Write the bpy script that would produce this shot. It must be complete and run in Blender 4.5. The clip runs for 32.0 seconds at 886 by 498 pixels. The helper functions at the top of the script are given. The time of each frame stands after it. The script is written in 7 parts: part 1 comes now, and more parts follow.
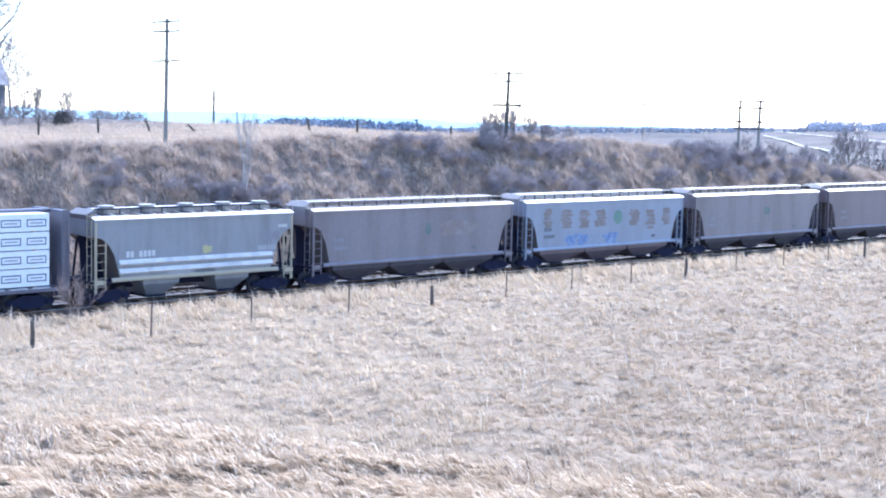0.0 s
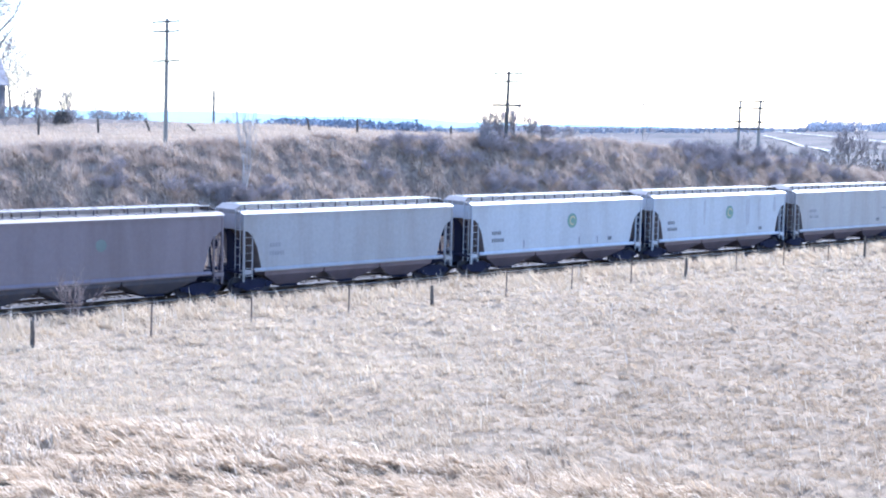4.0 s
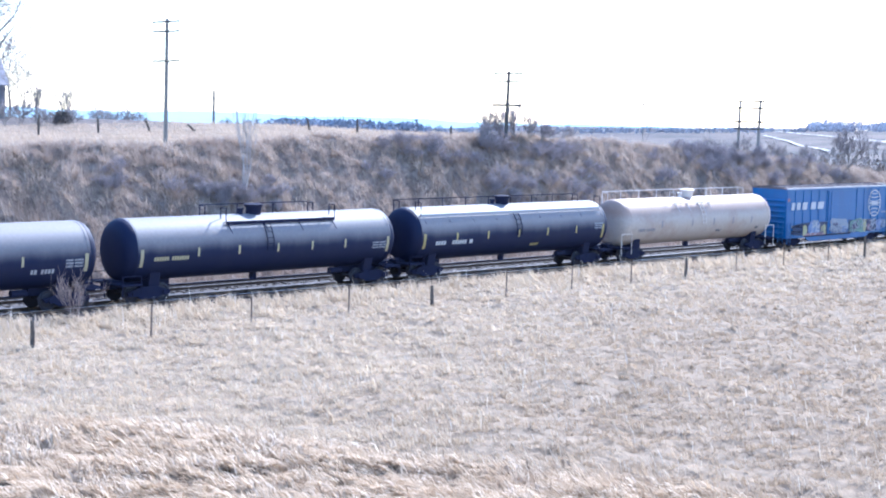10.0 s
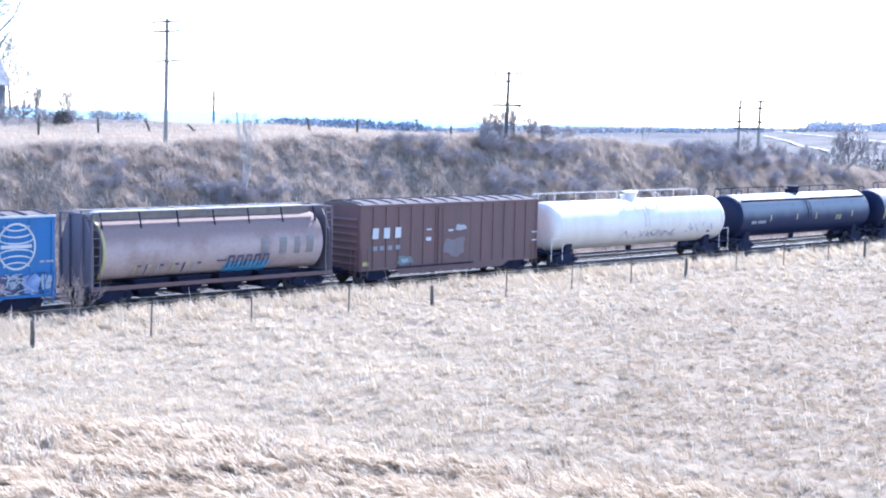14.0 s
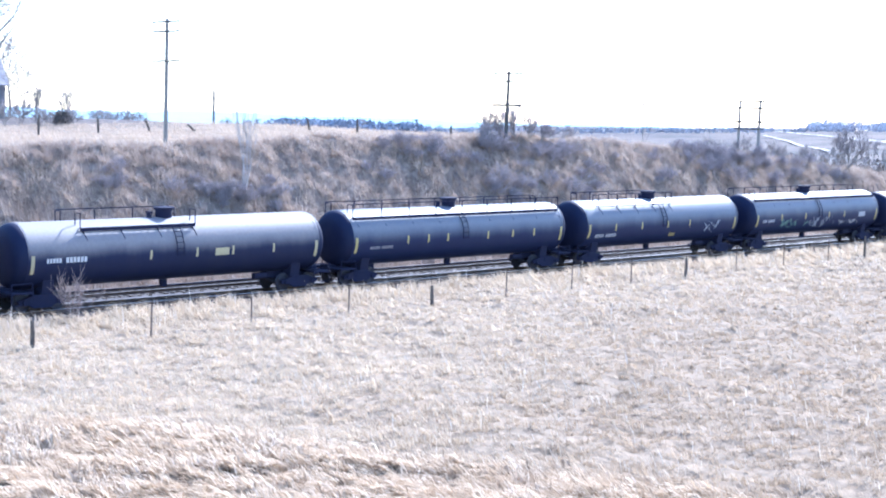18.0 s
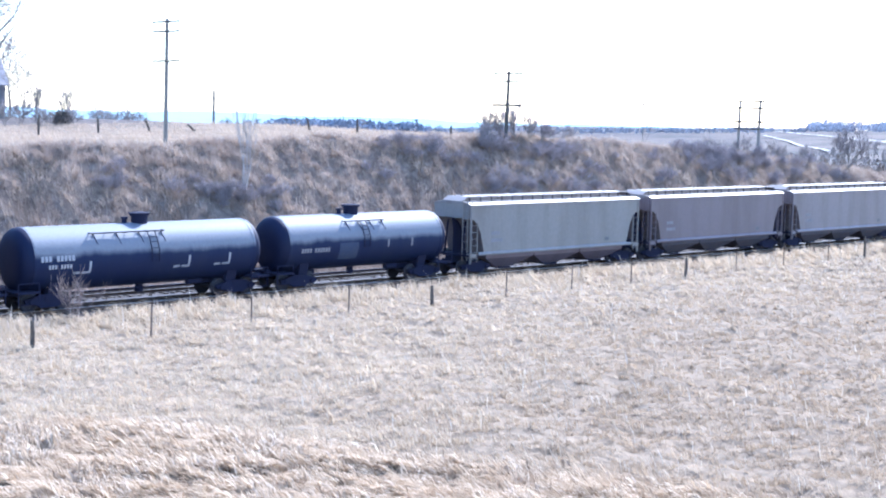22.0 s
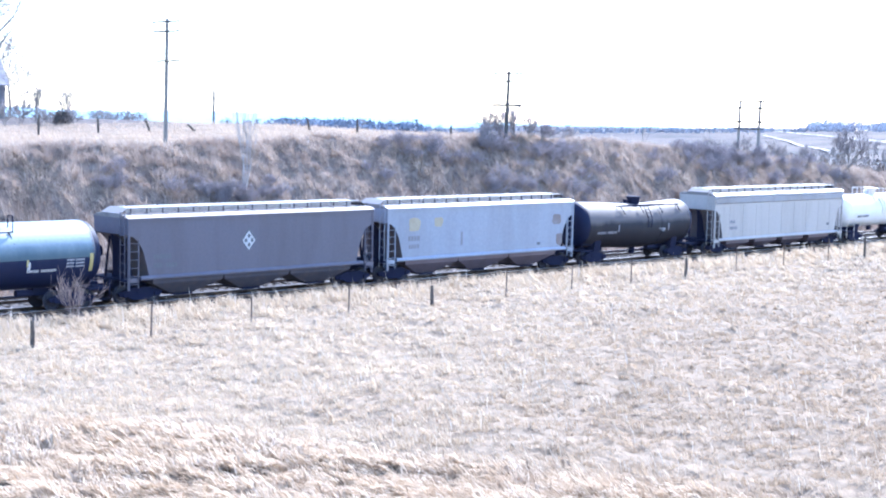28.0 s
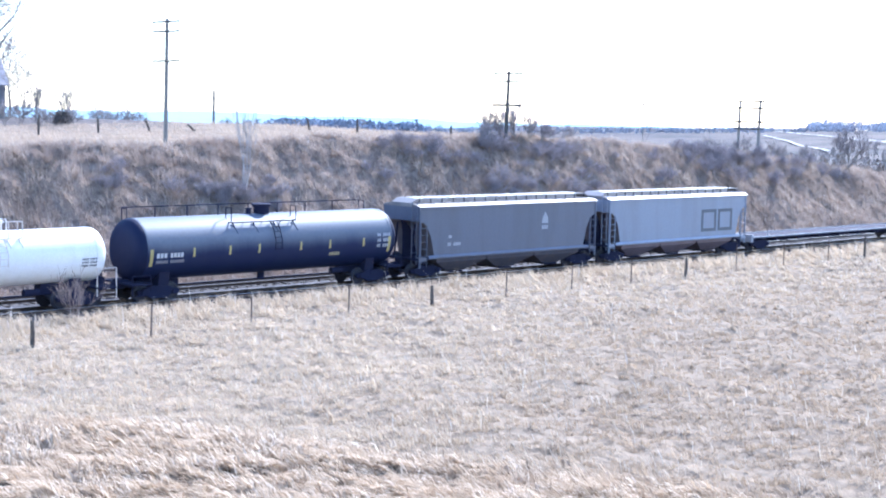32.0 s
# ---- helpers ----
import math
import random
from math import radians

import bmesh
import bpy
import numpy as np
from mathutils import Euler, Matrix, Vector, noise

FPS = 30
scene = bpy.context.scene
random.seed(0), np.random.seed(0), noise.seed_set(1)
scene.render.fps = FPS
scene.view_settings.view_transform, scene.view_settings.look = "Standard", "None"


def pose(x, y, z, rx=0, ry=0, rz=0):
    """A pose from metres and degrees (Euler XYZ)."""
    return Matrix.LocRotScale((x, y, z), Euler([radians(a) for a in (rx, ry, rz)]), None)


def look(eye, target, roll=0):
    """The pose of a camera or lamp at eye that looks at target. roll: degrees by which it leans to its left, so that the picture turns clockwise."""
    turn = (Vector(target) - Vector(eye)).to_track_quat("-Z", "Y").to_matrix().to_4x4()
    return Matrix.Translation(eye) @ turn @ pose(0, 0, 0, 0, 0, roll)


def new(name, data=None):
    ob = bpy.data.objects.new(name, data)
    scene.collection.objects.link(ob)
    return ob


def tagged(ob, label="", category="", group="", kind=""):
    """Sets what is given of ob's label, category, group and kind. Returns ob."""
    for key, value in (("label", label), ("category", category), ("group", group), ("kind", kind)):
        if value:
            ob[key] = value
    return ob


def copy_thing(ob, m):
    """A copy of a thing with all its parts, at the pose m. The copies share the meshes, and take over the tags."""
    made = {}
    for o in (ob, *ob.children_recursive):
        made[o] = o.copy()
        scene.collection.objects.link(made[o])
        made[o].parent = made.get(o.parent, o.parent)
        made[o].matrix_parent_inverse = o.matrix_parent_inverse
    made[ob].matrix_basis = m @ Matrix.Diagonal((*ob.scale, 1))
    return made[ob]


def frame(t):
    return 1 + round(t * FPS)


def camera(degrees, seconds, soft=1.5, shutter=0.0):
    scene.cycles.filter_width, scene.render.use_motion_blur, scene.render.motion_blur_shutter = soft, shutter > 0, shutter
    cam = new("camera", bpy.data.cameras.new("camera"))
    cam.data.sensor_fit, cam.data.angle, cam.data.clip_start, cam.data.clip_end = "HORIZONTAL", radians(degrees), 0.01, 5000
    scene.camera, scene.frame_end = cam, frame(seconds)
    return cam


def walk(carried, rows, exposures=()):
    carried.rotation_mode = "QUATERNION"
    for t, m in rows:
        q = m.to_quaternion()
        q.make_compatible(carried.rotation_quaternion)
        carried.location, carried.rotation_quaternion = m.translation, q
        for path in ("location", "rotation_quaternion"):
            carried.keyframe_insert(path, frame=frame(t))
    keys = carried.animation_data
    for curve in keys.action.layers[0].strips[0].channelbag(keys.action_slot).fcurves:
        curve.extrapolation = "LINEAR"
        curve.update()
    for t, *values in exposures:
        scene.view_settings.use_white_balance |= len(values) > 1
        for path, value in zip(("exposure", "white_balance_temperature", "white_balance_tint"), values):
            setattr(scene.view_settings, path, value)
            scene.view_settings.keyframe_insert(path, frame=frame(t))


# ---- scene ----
from collections import defaultdict

# ---- camera ----
EYE = (0.0, -63.4, 8.8)
TURN = radians(46.0)             # between the view and the track
cam = camera(33.318, 32.0, soft=2.0)
AIM = (EYE[0] + 100 * math.cos(TURN), EYE[1] + 100 * math.sin(TURN), EYE[2] - 8.740)
VIEW = look(EYE, AIM, 1.75)
# seconds and stops
EXPOSURE = [(0, 1.66), (1, 1.75), (2, 1.86), (3, 1.95), (3.5, 1.87), (5.5, 1.29), (6.5, 1.31), (7, 1.57), (8, 1.61), (9, 1.61), (10, 1.63), (11, 1.63), (12, 1.34), (13, 1.76), (14, 1.87), (14.5, 1.75), (16.5, 1.53), (17, 1.83), (18, 1.85), (19, 1.89), (20, 1.89), (21, 1.64), (22, 1.68), (23, 1.75), (24, 1.96), (25, 1.91), (28, 1.95), (29, 1.94), (30, 1.71), (30.3, 1.66), (31, 0.51), (31.5, 1.21), (32, 1.66)]
walk(cam, [(0.0, VIEW), (32.0, VIEW)],
     exposures=[(t, e, 5200, 13) for t, e in EXPOSURE])

# ---- world and sun ----
SUN_EL, SUN_AZ = 40.0, 18.0       # azimuth from the track's direction
world = bpy.data.worlds.new("world")
scene.world = world
world.use_nodes = True
wn = world.node_tree
sky = wn.nodes.new("ShaderNodeTexSky")
sky.sky_type = "NISHITA"
sky.sun_disc = False
sky.sun_elevation = radians(SUN_EL)
sky.sun_rotation = radians(90 - SUN_AZ)
sky.air_density, sky.dust_density, sky.ozone_density = 1.0, 0.6, 1.0
wn.nodes["Background"].inputs["Strength"].default_value = 0.15
wn.links.new(sky.outputs["Color"], wn.nodes["Background"].inputs["Color"])
sun_data = bpy.data.lights.new("sun", "SUN")
sun_data.energy, sun_data.angle, sun_data.color = 4.0, radians(0.6), (1.0, 0.93, 0.83)
sun = new("sun", sun_data)
sd = Vector((math.cos(radians(SUN_AZ)) * math.cos(radians(SUN_EL)), math.sin(radians(SUN_AZ)) * math.cos(radians(SUN_EL)), math.sin(radians(SUN_EL))))
sun.matrix_world = look(sd * 300, (0, 0, 0))

# ---- materials ----
MATS = {}


def mat(name, color, rough=0.6, metal=0.0, stain=None, amount=0.4, scale=1.5, grain=0.06, bump=0.0, streak=False,
        spec=0.5, island=0.0, vary=0.0, top_tone=None, tint=None, top_tone_z=(2.86, 3.72)):
    """Principled paint or matter: a base colour, stains of a second colour, fine grain, a top tone of dust and painted
    light, a little relief.
    """
    if name in MATS:
        return MATS[name]
    m = bpy.data.materials.new(name)
    m.use_nodes = True
    nt = m.node_tree
    n, l = nt.nodes, nt.links
    b = n["Principled BSDF"]
    b.inputs["Roughness"].default_value = rough
    b.inputs["Metallic"].default_value = metal
    b.inputs["Specular IOR Level"].default_value = spec
    if tint:
        b.inputs["Specular Tint"].default_value = (*tint, 1)
    tc = n.new("ShaderNodeTexCoord")
    mp = n.new("ShaderNodeMapping")
    l.new(tc.outputs["Object"], mp.inputs["Vector"])
    if streak:
        mp.inputs["Scale"].default_value = (1.0, 1.0, 0.16)
    n1 = n.new("ShaderNodeTexNoise")
    n1.inputs["Scale"].default_value = scale
    n1.inputs["Detail"].default_value = 6
    n1.inputs["Roughness"].default_value = 0.62
    l.new(mp.outputs["Vector"], n1.inputs["Vector"])
    n2 = n.new("ShaderNodeTexNoise")
    n2.inputs["Scale"].default_value = scale * 9
    n2.inputs["Detail"].default_value = 5
    l.new(tc.outputs["Object"], n2.inputs["Vector"])
    ramp = n.new("ShaderNodeMapRange")
    ramp.inputs["From Min"].default_value, ramp.inputs["From Max"].default_value = 0.45, 0.72
    ramp.inputs["To Max"].default_value = amount
    l.new(n1.outputs["Fac"], ramp.inputs["Value"])
    mix = n.new("ShaderNodeMixRGB")
    mix.inputs["Color1"].default_value = (*color, 1)
    mix.inputs["Color2"].default_value = (*(stain or [c * 0.55 for c in color]), 1)
    l.new(ramp.outputs["Result"], mix.inputs["Fac"])
    surface = mix.outputs["Color"]
    if top_tone:
        # road dust and the sunlit upper half of a tank put into one colour, ragged at its lower edge
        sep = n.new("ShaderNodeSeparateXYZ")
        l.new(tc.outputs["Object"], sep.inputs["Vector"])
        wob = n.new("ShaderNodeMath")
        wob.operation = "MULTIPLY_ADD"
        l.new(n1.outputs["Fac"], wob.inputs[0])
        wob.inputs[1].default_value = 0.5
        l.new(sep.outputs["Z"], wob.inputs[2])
        top_mask = n.new("ShaderNodeMapRange")
        top_mask.interpolation_type = "SMOOTHSTEP"
        top_mask.inputs["From Min"].default_value, top_mask.inputs["From Max"].default_value = top_tone_z
        l.new(wob.outputs["Value"], top_mask.inputs["Value"])
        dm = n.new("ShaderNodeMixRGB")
        dm.inputs["Color2"].default_value = (*top_tone, 1)
        l.new(top_mask.outputs["Result"], dm.inputs["Fac"])
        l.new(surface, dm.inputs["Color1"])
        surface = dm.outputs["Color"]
    g = n.new("ShaderNodeMapRange")
    g.inputs["From Min"].default_value, g.inputs["From Max"].default_value = 0.3, 0.7
    g.inputs["To Min"].default_value, g.inputs["To Max"].default_value = 1 - grain, 1 + grain
    l.new(n2.outputs["Fac"], g.inputs["Value"])
    out = g.outputs["Result"]
    for kind, width in (("island", island), ("object", vary)):
        if width:
            src = n.new("ShaderNodeNewGeometry").outputs["Random Per Island"] if kind == "island" else n.new("ShaderNodeObjectInfo").outputs["Random"]
            r = n.new("ShaderNodeMapRange")
            r.inputs["To Min"].default_value, r.inputs["To Max"].default_value = 1 - width, 1 + width
            l.new(src, r.inputs["Value"])
            mu = n.new("ShaderNodeMath")
            mu.operation = "MULTIPLY"
            l.new(out, mu.inputs[0])
            l.new(r.outputs["Result"], mu.inputs[1])
            out = mu.outputs["Value"]
    mul = n.new("ShaderNodeVectorMath")
    mul.operation = "SCALE"
    l.new(surface, mul.inputs[0])
    l.new(out, mul.inputs["Scale"])
    l.new(mul.outputs["Vector"], b.inputs["Base Color"])
    if bump:
        bp = n.new("ShaderNodeBump")
        bp.inputs["Strength"].default_value = bump
        bp.inputs["Distance"].default_value = 0.03
        l.new(n2.outputs["Fac"], bp.inputs["Height"])
        l.new(bp.outputs["Normal"], b.inputs["Normal"])
    MATS[name] = m
    return m


def blades(name, tones, through_light=0.35, patch=0.35, dark=None):
    """Dry stems and leaves: tones picked stem by stem, patches across the ground, light passing through."""
    m = bpy.data.materials.new(name)
    m.use_nodes = True
    nt = m.node_tree
    n, l = nt.nodes, nt.links
    n.remove(n["Principled BSDF"])
    geo = n.new("ShaderNodeNewGeometry")
    tc = n.new("ShaderNodeTexCoord")
    ramp = n.new("ShaderNodeValToRGB")
    els = ramp.color_ramp.elements
    els[0].position, els[0].color = 0, (*tones[0], 1)
    els[1].position, els[1].color = 1, (*tones[-1], 1)
    for i, c in enumerate(tones[1:-1]):
        e = els.new((i + 1) / (len(tones) - 1))
        e.color = (*c, 1)
    l.new(geo.outputs["Random Per Island"], ramp.inputs["Fac"])
    nz = n.new("ShaderNodeTexNoise")
    nz.inputs["Scale"].default_value, nz.inputs["Detail"].default_value = patch, 6
    nz.inputs["Roughness"].default_value = 0.65
    l.new(tc.outputs["Object"], nz.inputs["Vector"])
    mr = n.new("ShaderNodeMapRange")
    mr.inputs["From Min"].default_value, mr.inputs["From Max"].default_value = 0.42, 0.62
    mr.inputs["To Max"].default_value = 0.6
    l.new(nz.outputs["Fac"], mr.inputs["Value"])
    mix = n.new("ShaderNodeMixRGB")
    l.new(mr.outputs["Result"], mix.inputs["Fac"])
    l.new(ramp.outputs["Color"], mix.inputs["Color1"])
    mix.inputs["Color2"].default_value = (*(dark or [c * 0.7 for c in tones[0]]), 1)
    d = n.new("ShaderNodeBsdfDiffuse")
    t = n.new("ShaderNodeBsdfTranslucent")
    sh = n.new("ShaderNodeMixShader")
    sh.inputs["Fac"].default_value = through_light
    l.new(mix.outputs["Color"], d.inputs["Color"])
    l.new(mix.outputs["Color"], t.inputs["Color"])
    l.new(d.outputs["BSDF"], sh.inputs[1])
    l.new(t.outputs["BSDF"], sh.inputs[2])
    l.new(sh.outputs["Shader"], n["Material Output"].inputs["Surface"])
    MATS[name] = m
    return m


# ---- mesh building ----
class Shape:
    """Vertices and faces of one mesh."""

    def __init__(self):
        self.v, self.f = [], []

    def add(self, verts, faces):
        k = len(self.v)
        self.v += [tuple(p) for p in verts]
        self.f += [tuple(i + k for i in f) for f in faces]
        return self

    def box(self, x0, x1, y0, y1, z0, z1):
        return self.add([(x0, y0, z0), (x1, y0, z0), (x1, y1, z0), (x0, y1, z0), (x0, y0, z1), (x1, y0, z1), (x1, y1, z1), (x0, y1, z1)],
                        [(0, 3, 2, 1), (4, 5, 6, 7), (0, 1, 5, 4), (1, 2, 6, 5), (2, 3, 7, 6), (3, 0, 4, 7)])

    def along_x(self, prof, x0, x1):
        """A closed outline of (y, z), counterclockwise seen from +x, drawn out from x0 to x1."""
        n = len(prof)
        return self.add([(x0, y, z) for y, z in prof] + [(x1, y, z) for y, z in prof],
                        [(i, (i + 1) % n, n + (i + 1) % n, n + i) for i in range(n)] + [tuple(range(n))[::-1], tuple(range(n, 2 * n))])

    def along_y(self, prof, y0, y1):
        """A closed outline of (x, z), drawn out from y0 to y1."""
        n = len(prof)
        return self.add([(x, y0, z) for x, z in prof] + [(x, y1, z) for x, z in prof],
                        [((i + 1) % n, i, n + i, n + (i + 1) % n) for i in range(n)] + [tuple(range(n)), tuple(range(n, 2 * n))[::-1]])

    def tube(self, a, b, r, n=6, r2=None):
        a, b = Vector(a), Vector(b)
        d = (b - a).normalized()
        u = d.orthogonal().normalized()
        w = d.cross(u)
        r2 = r if r2 is None else r2
        ring = [(math.cos(2 * math.pi * i / n), math.sin(2 * math.pi * i / n)) for i in range(n)]
        return self.add([a + (u * c + w * s) * r for c, s in ring] + [b + (u * c + w * s) * r2 for c, s in ring],
                        [(i, (i + 1) % n, n + (i + 1) % n, n + i) for i in range(n)] + [tuple(range(n))[::-1], tuple(range(n, 2 * n))])

    def lathe_x(self, prof, cy, cz, n=28, sag=None):
        """A ring at each (x, r) of prof round a line along x; sag(x) lowers the line."""
        k = len(prof)
        vs, fs = [], []
        for x, r in prof:
            z = cz - (sag(x) if sag else 0)
            vs += [(x, cy + r * math.sin(2 * math.pi * i / n), z - r * math.cos(2 * math.pi * i / n)) for i in range(n)]
        for j in range(k - 1):
            fs += [(j * n + i, j * n + (i + 1) % n, (j + 1) * n + (i + 1) % n, (j + 1) * n + i) for i in range(n)]
        fs += [tuple(range(n))[::-1], tuple(range((k - 1) * n, k * n))]
        return self.add(vs, fs)

    def lathe_z(self, prof, cx, cy, n=16):
        """A ring at each (r, z) of prof round an upright line."""
        k = len(prof)
        vs = [(cx + r * math.cos(2 * math.pi * i / n), cy + r * math.sin(2 * math.pi * i / n), z) for r, z in prof for i in range(n)]
        fs = [(j * n + i, j * n + (i + 1) % n, (j + 1) * n + (i + 1) % n, (j + 1) * n + i) for j in range(k - 1) for i in range(n)]
        return self.add(vs, fs + [tuple(range(n))[::-1], tuple(range((k - 1) * n, k * n))])

    def path(self, pts, r, n=5):
        for a, b in zip(pts, pts[1:]):
            self.tube(a, b, r, n)
        return self

    def mesh(self, name, smooth=False):
        me = bpy.data.meshes.new(name)
        me.from_pydata(self.v, [], self.f)
        if smooth:
            me.polygons.foreach_set("use_smooth", [True] * len(self.f))
            me.set_sharp_from_angle(angle=radians(40))
        me.update()
        return me


def part(name, shape, material, parent=None, label="", smooth=False, at=None):
    me = shape.mesh(name, smooth) if isinstance(shape, Shape) else shape
    if not me.materials:
        me.materials.append(material)
    ob = new(name, me)
    if parent:
        ob.parent = parent
    if at is not None:
        ob.matrix_basis = at
    if label:
        ob["label"] = label
    return ob


def empty(name, m=None):
    ob = new(name)
    ob.empty_display_size = 0.2
    if m is not None:
        ob.matrix_basis = m
    return ob


GRADE = 0.0097
DATUM = 107.6      # where the rails cross z = 0


def rail_z(x):
    return GRADE * (min(max(x, -650), 760) - DATUM)


# ---- the lie of the land ----
CREST_X = (-600, -200, -30, 20, 41, 47, 53, 60, 67, 75, 81, 88, 98, 110, 124, 142, 170, 250, 420, 760)
CREST_Z = (-2.0, 3.0, 5.2, 6.1, 6.3, 6.5, 6.6, 6.85, 7.05, 7.35, 7.55, 7.35, 7.05, 6.5, 5.7, 4.3, 3.2, 3.0, 5.0, 8.5)


def smooth01(t):
    t = np.clip(t, 0, 1)
    return t * t * (3 - 2 * t)


def matted(x, y):
    """1 on the near rise, where the grass lies flattened in swirls, 0 beyond it."""
    d = np.hypot(x - EYE[0], y - EYE[1])
    a = np.degrees(np.arctan2(y - EYE[1], np.maximum(x, 1e-3)))
    return (1 - smooth01((d - 34.5 - 0.36 * (a - 40) - 0.8 * np.sin(x * 0.9)) / 2.5)) * (d < 80)


lattice = np.random.RandomState(4).uniform(0, 1, (256, 256))


def value_noise(x, y, size):
    u, v = x / size, y / size
    i, j = np.floor(u).astype(int), np.floor(v).astype(int)
    fu, fv = smooth01(u - i), smooth01(v - j)
    g = lambda a, b: lattice[a % 256, b % 256]
    return (g(i, j) * (1 - fu) + g(i + 1, j) * fu) * (1 - fv) + (g(i, j + 1) * (1 - fu) + g(i + 1, j + 1) * fu) * fv


def hollows(x, y):
    """Small scarps where the matted turf breaks: height, and 1 on the steep faces."""
    u, v = 0.72 * x - 0.69 * y, 0.69 * x + 0.72 * y
    m = matted(x, y)
    ph = v / (1.3 - 0.6 * m) + 2.2 * value_noise(u, v, 1.1) + 0.8 * value_noise(u + 40, v, 0.45)
    fr = ph - np.floor(ph)
    saw = np.where(fr < 0.3, smooth01(fr / 0.3), 1 - (fr - 0.3) / 0.7)
    broken = smooth01((value_noise(u * 0.5 + 11, v, 1.3) - 0.60 + 0.25 * m + 0.10 * smooth01((x - 28 - 0.35 * (y + 40)) / 25)) / 0.15) * (y < -9)
    return (0.13 + 0.05 * m) * saw * broken, broken * (fr < 0.3)


def land(x, y):
    """Height of the ground, for arrays of plan points."""
    x, y = np.asarray(x, float), np.asarray(y, float)
    zr = GRADE * (np.clip(x, -650, 760) - DATUM)
    # meadow, rising to the knoll on which the camera stands
    d = np.hypot(x - EYE[0], y - EYE[1])
    near = 0.40 + 0.016 * np.clip(-14 - y, 0, 40)
    knoll = 7.4 * (1 - smooth01((d - 1.5) / 13)) * (y < -12)
    z = zr * smooth01((330 - np.abs(y)) / 250) + near * smooth01((300 - np.abs(x)) / 250) + knoll
    # the track bed's trough
    trough = smooth01((y + 6.3) / 1.9)
    z = z - 1.02 * trough
    # the cutting's far face and the field behind its crest
    crest = np.interp(x, CREST_X, CREST_Z)
    face = np.clip((y - 7.2) / 8.8, 0, 1)
    rise = 0.35 * smooth01(face) + 0.65 * face
    z = np.where(y > 7.2, (1 - rise) * z + rise * crest, z)
    back = np.clip((y - 16) / 30, 0, 1)
    ang = np.degrees(np.arctan2(y - EYE[1], np.maximum(x, 1e-3)))
    ang = np.where(x < 0, 90, ang)
    far = np.hypot(x - EYE[0], y - EYE[1])
    leftness = smooth01((ang - 47) / 5)
    field = np.where(y > 16, crest + 0.2 * back * leftness, z)
    drop = leftness * (10 * smooth01((far - 165) / 120) + 55 * smooth01((far - 300) / 1200))
    lift = (1 - leftness) * (1.0 * smooth01((far - 180) / 150) + 1.0 * smooth01((far - 330) / 400) - 30 * smooth01((far - 1300) / 1500))
    sink = smooth01((far - 180) / 320) * np.interp(ang, [30, 39, 46, 52], [0.0, 3.6, 5.6, 0.0])
    z = np.where(y > 16, field - drop + lift - sink, z)
    rough = 0.10 * np.sin(x * 1.7 + 2 * np.sin(y * 0.9)) * np.sin(y * 2.1 + np.sin(x * 1.3)) + 0.12 * np.sin(x * 0.43 + y * 0.31) * np.sin(y * 0.5 - x * 0.2)
    lump = np.sin(x * 3.1 + 1.5 * np.sin(y * 1.9)) * np.sin(y * 3.4 + 1.3 * np.sin(x * 2.3)) + 0.6 * np.sin(x * 5.2 - y * 1.7) * np.sin(y * 4.4 + x * 0.9)
    rough = rough + np.where(y < -7, 0.03 + 0.03 * matted(x, y), 0) * lump
    amp = np.where((y >= 8) & (y < 17), 2.0, np.where((y > -6.5) & (y < 8), 0.0, 0.8))
    return z + rough * amp + np.where(y < -8, hollows(x, y)[0], 0)


def spread(lo, hi, fine_lo, fine_hi, step, grow=1.25):
    mid = list(np.arange(fine_lo, fine_hi + 1e-6, step))
    s, v = step, fine_hi
    while v < hi:
        s *= grow
        v += s
        mid.append(min(v, hi))
    s, v = step, fine_lo
    while v > lo:
        s *= grow
        v -= s
        mid.insert(0, max(v, lo))
    return np.array(mid)


def grid_mesh(name, xs, ys, height):
    X, Y = np.meshgrid(xs, ys)
    Z = height(X, Y)
    co = np.stack([X, Y, Z], -1).reshape(-1, 3)
    nx, ny = len(xs), len(ys)
    i = np.arange((ny - 1) * (nx - 1))
    r, c = i // (nx - 1), i % (nx - 1)
    a = r * nx + c
    quads = np.stack([a, a + 1, a + nx + 1, a + nx], -1)
    return numpy_mesh(name, co, quads)


def numpy_mesh(name, co, polys, smooth=True):
    k = polys.shape[1]
    me = bpy.data.meshes.new(name)
    me.vertices.add(len(co))
    me.vertices.foreach_set("co", np.ascontiguousarray(co, dtype=np.float32).ravel())
    me.loops.add(polys.size)
    me.loops.foreach_set("vertex_index", np.ascontiguousarray(polys, dtype=np.int32).ravel())
    me.polygons.add(len(polys))
    me.polygons.foreach_set("loop_start", np.arange(0, polys.size, k, dtype=np.int32))
    me.polygons.foreach_set("loop_total", np.full(len(polys), k, dtype=np.int32))
    me.polygons.foreach_set("use_smooth", np.full(len(polys), smooth))
    me.update(calc_edges=True)
    me.validate()
    return me


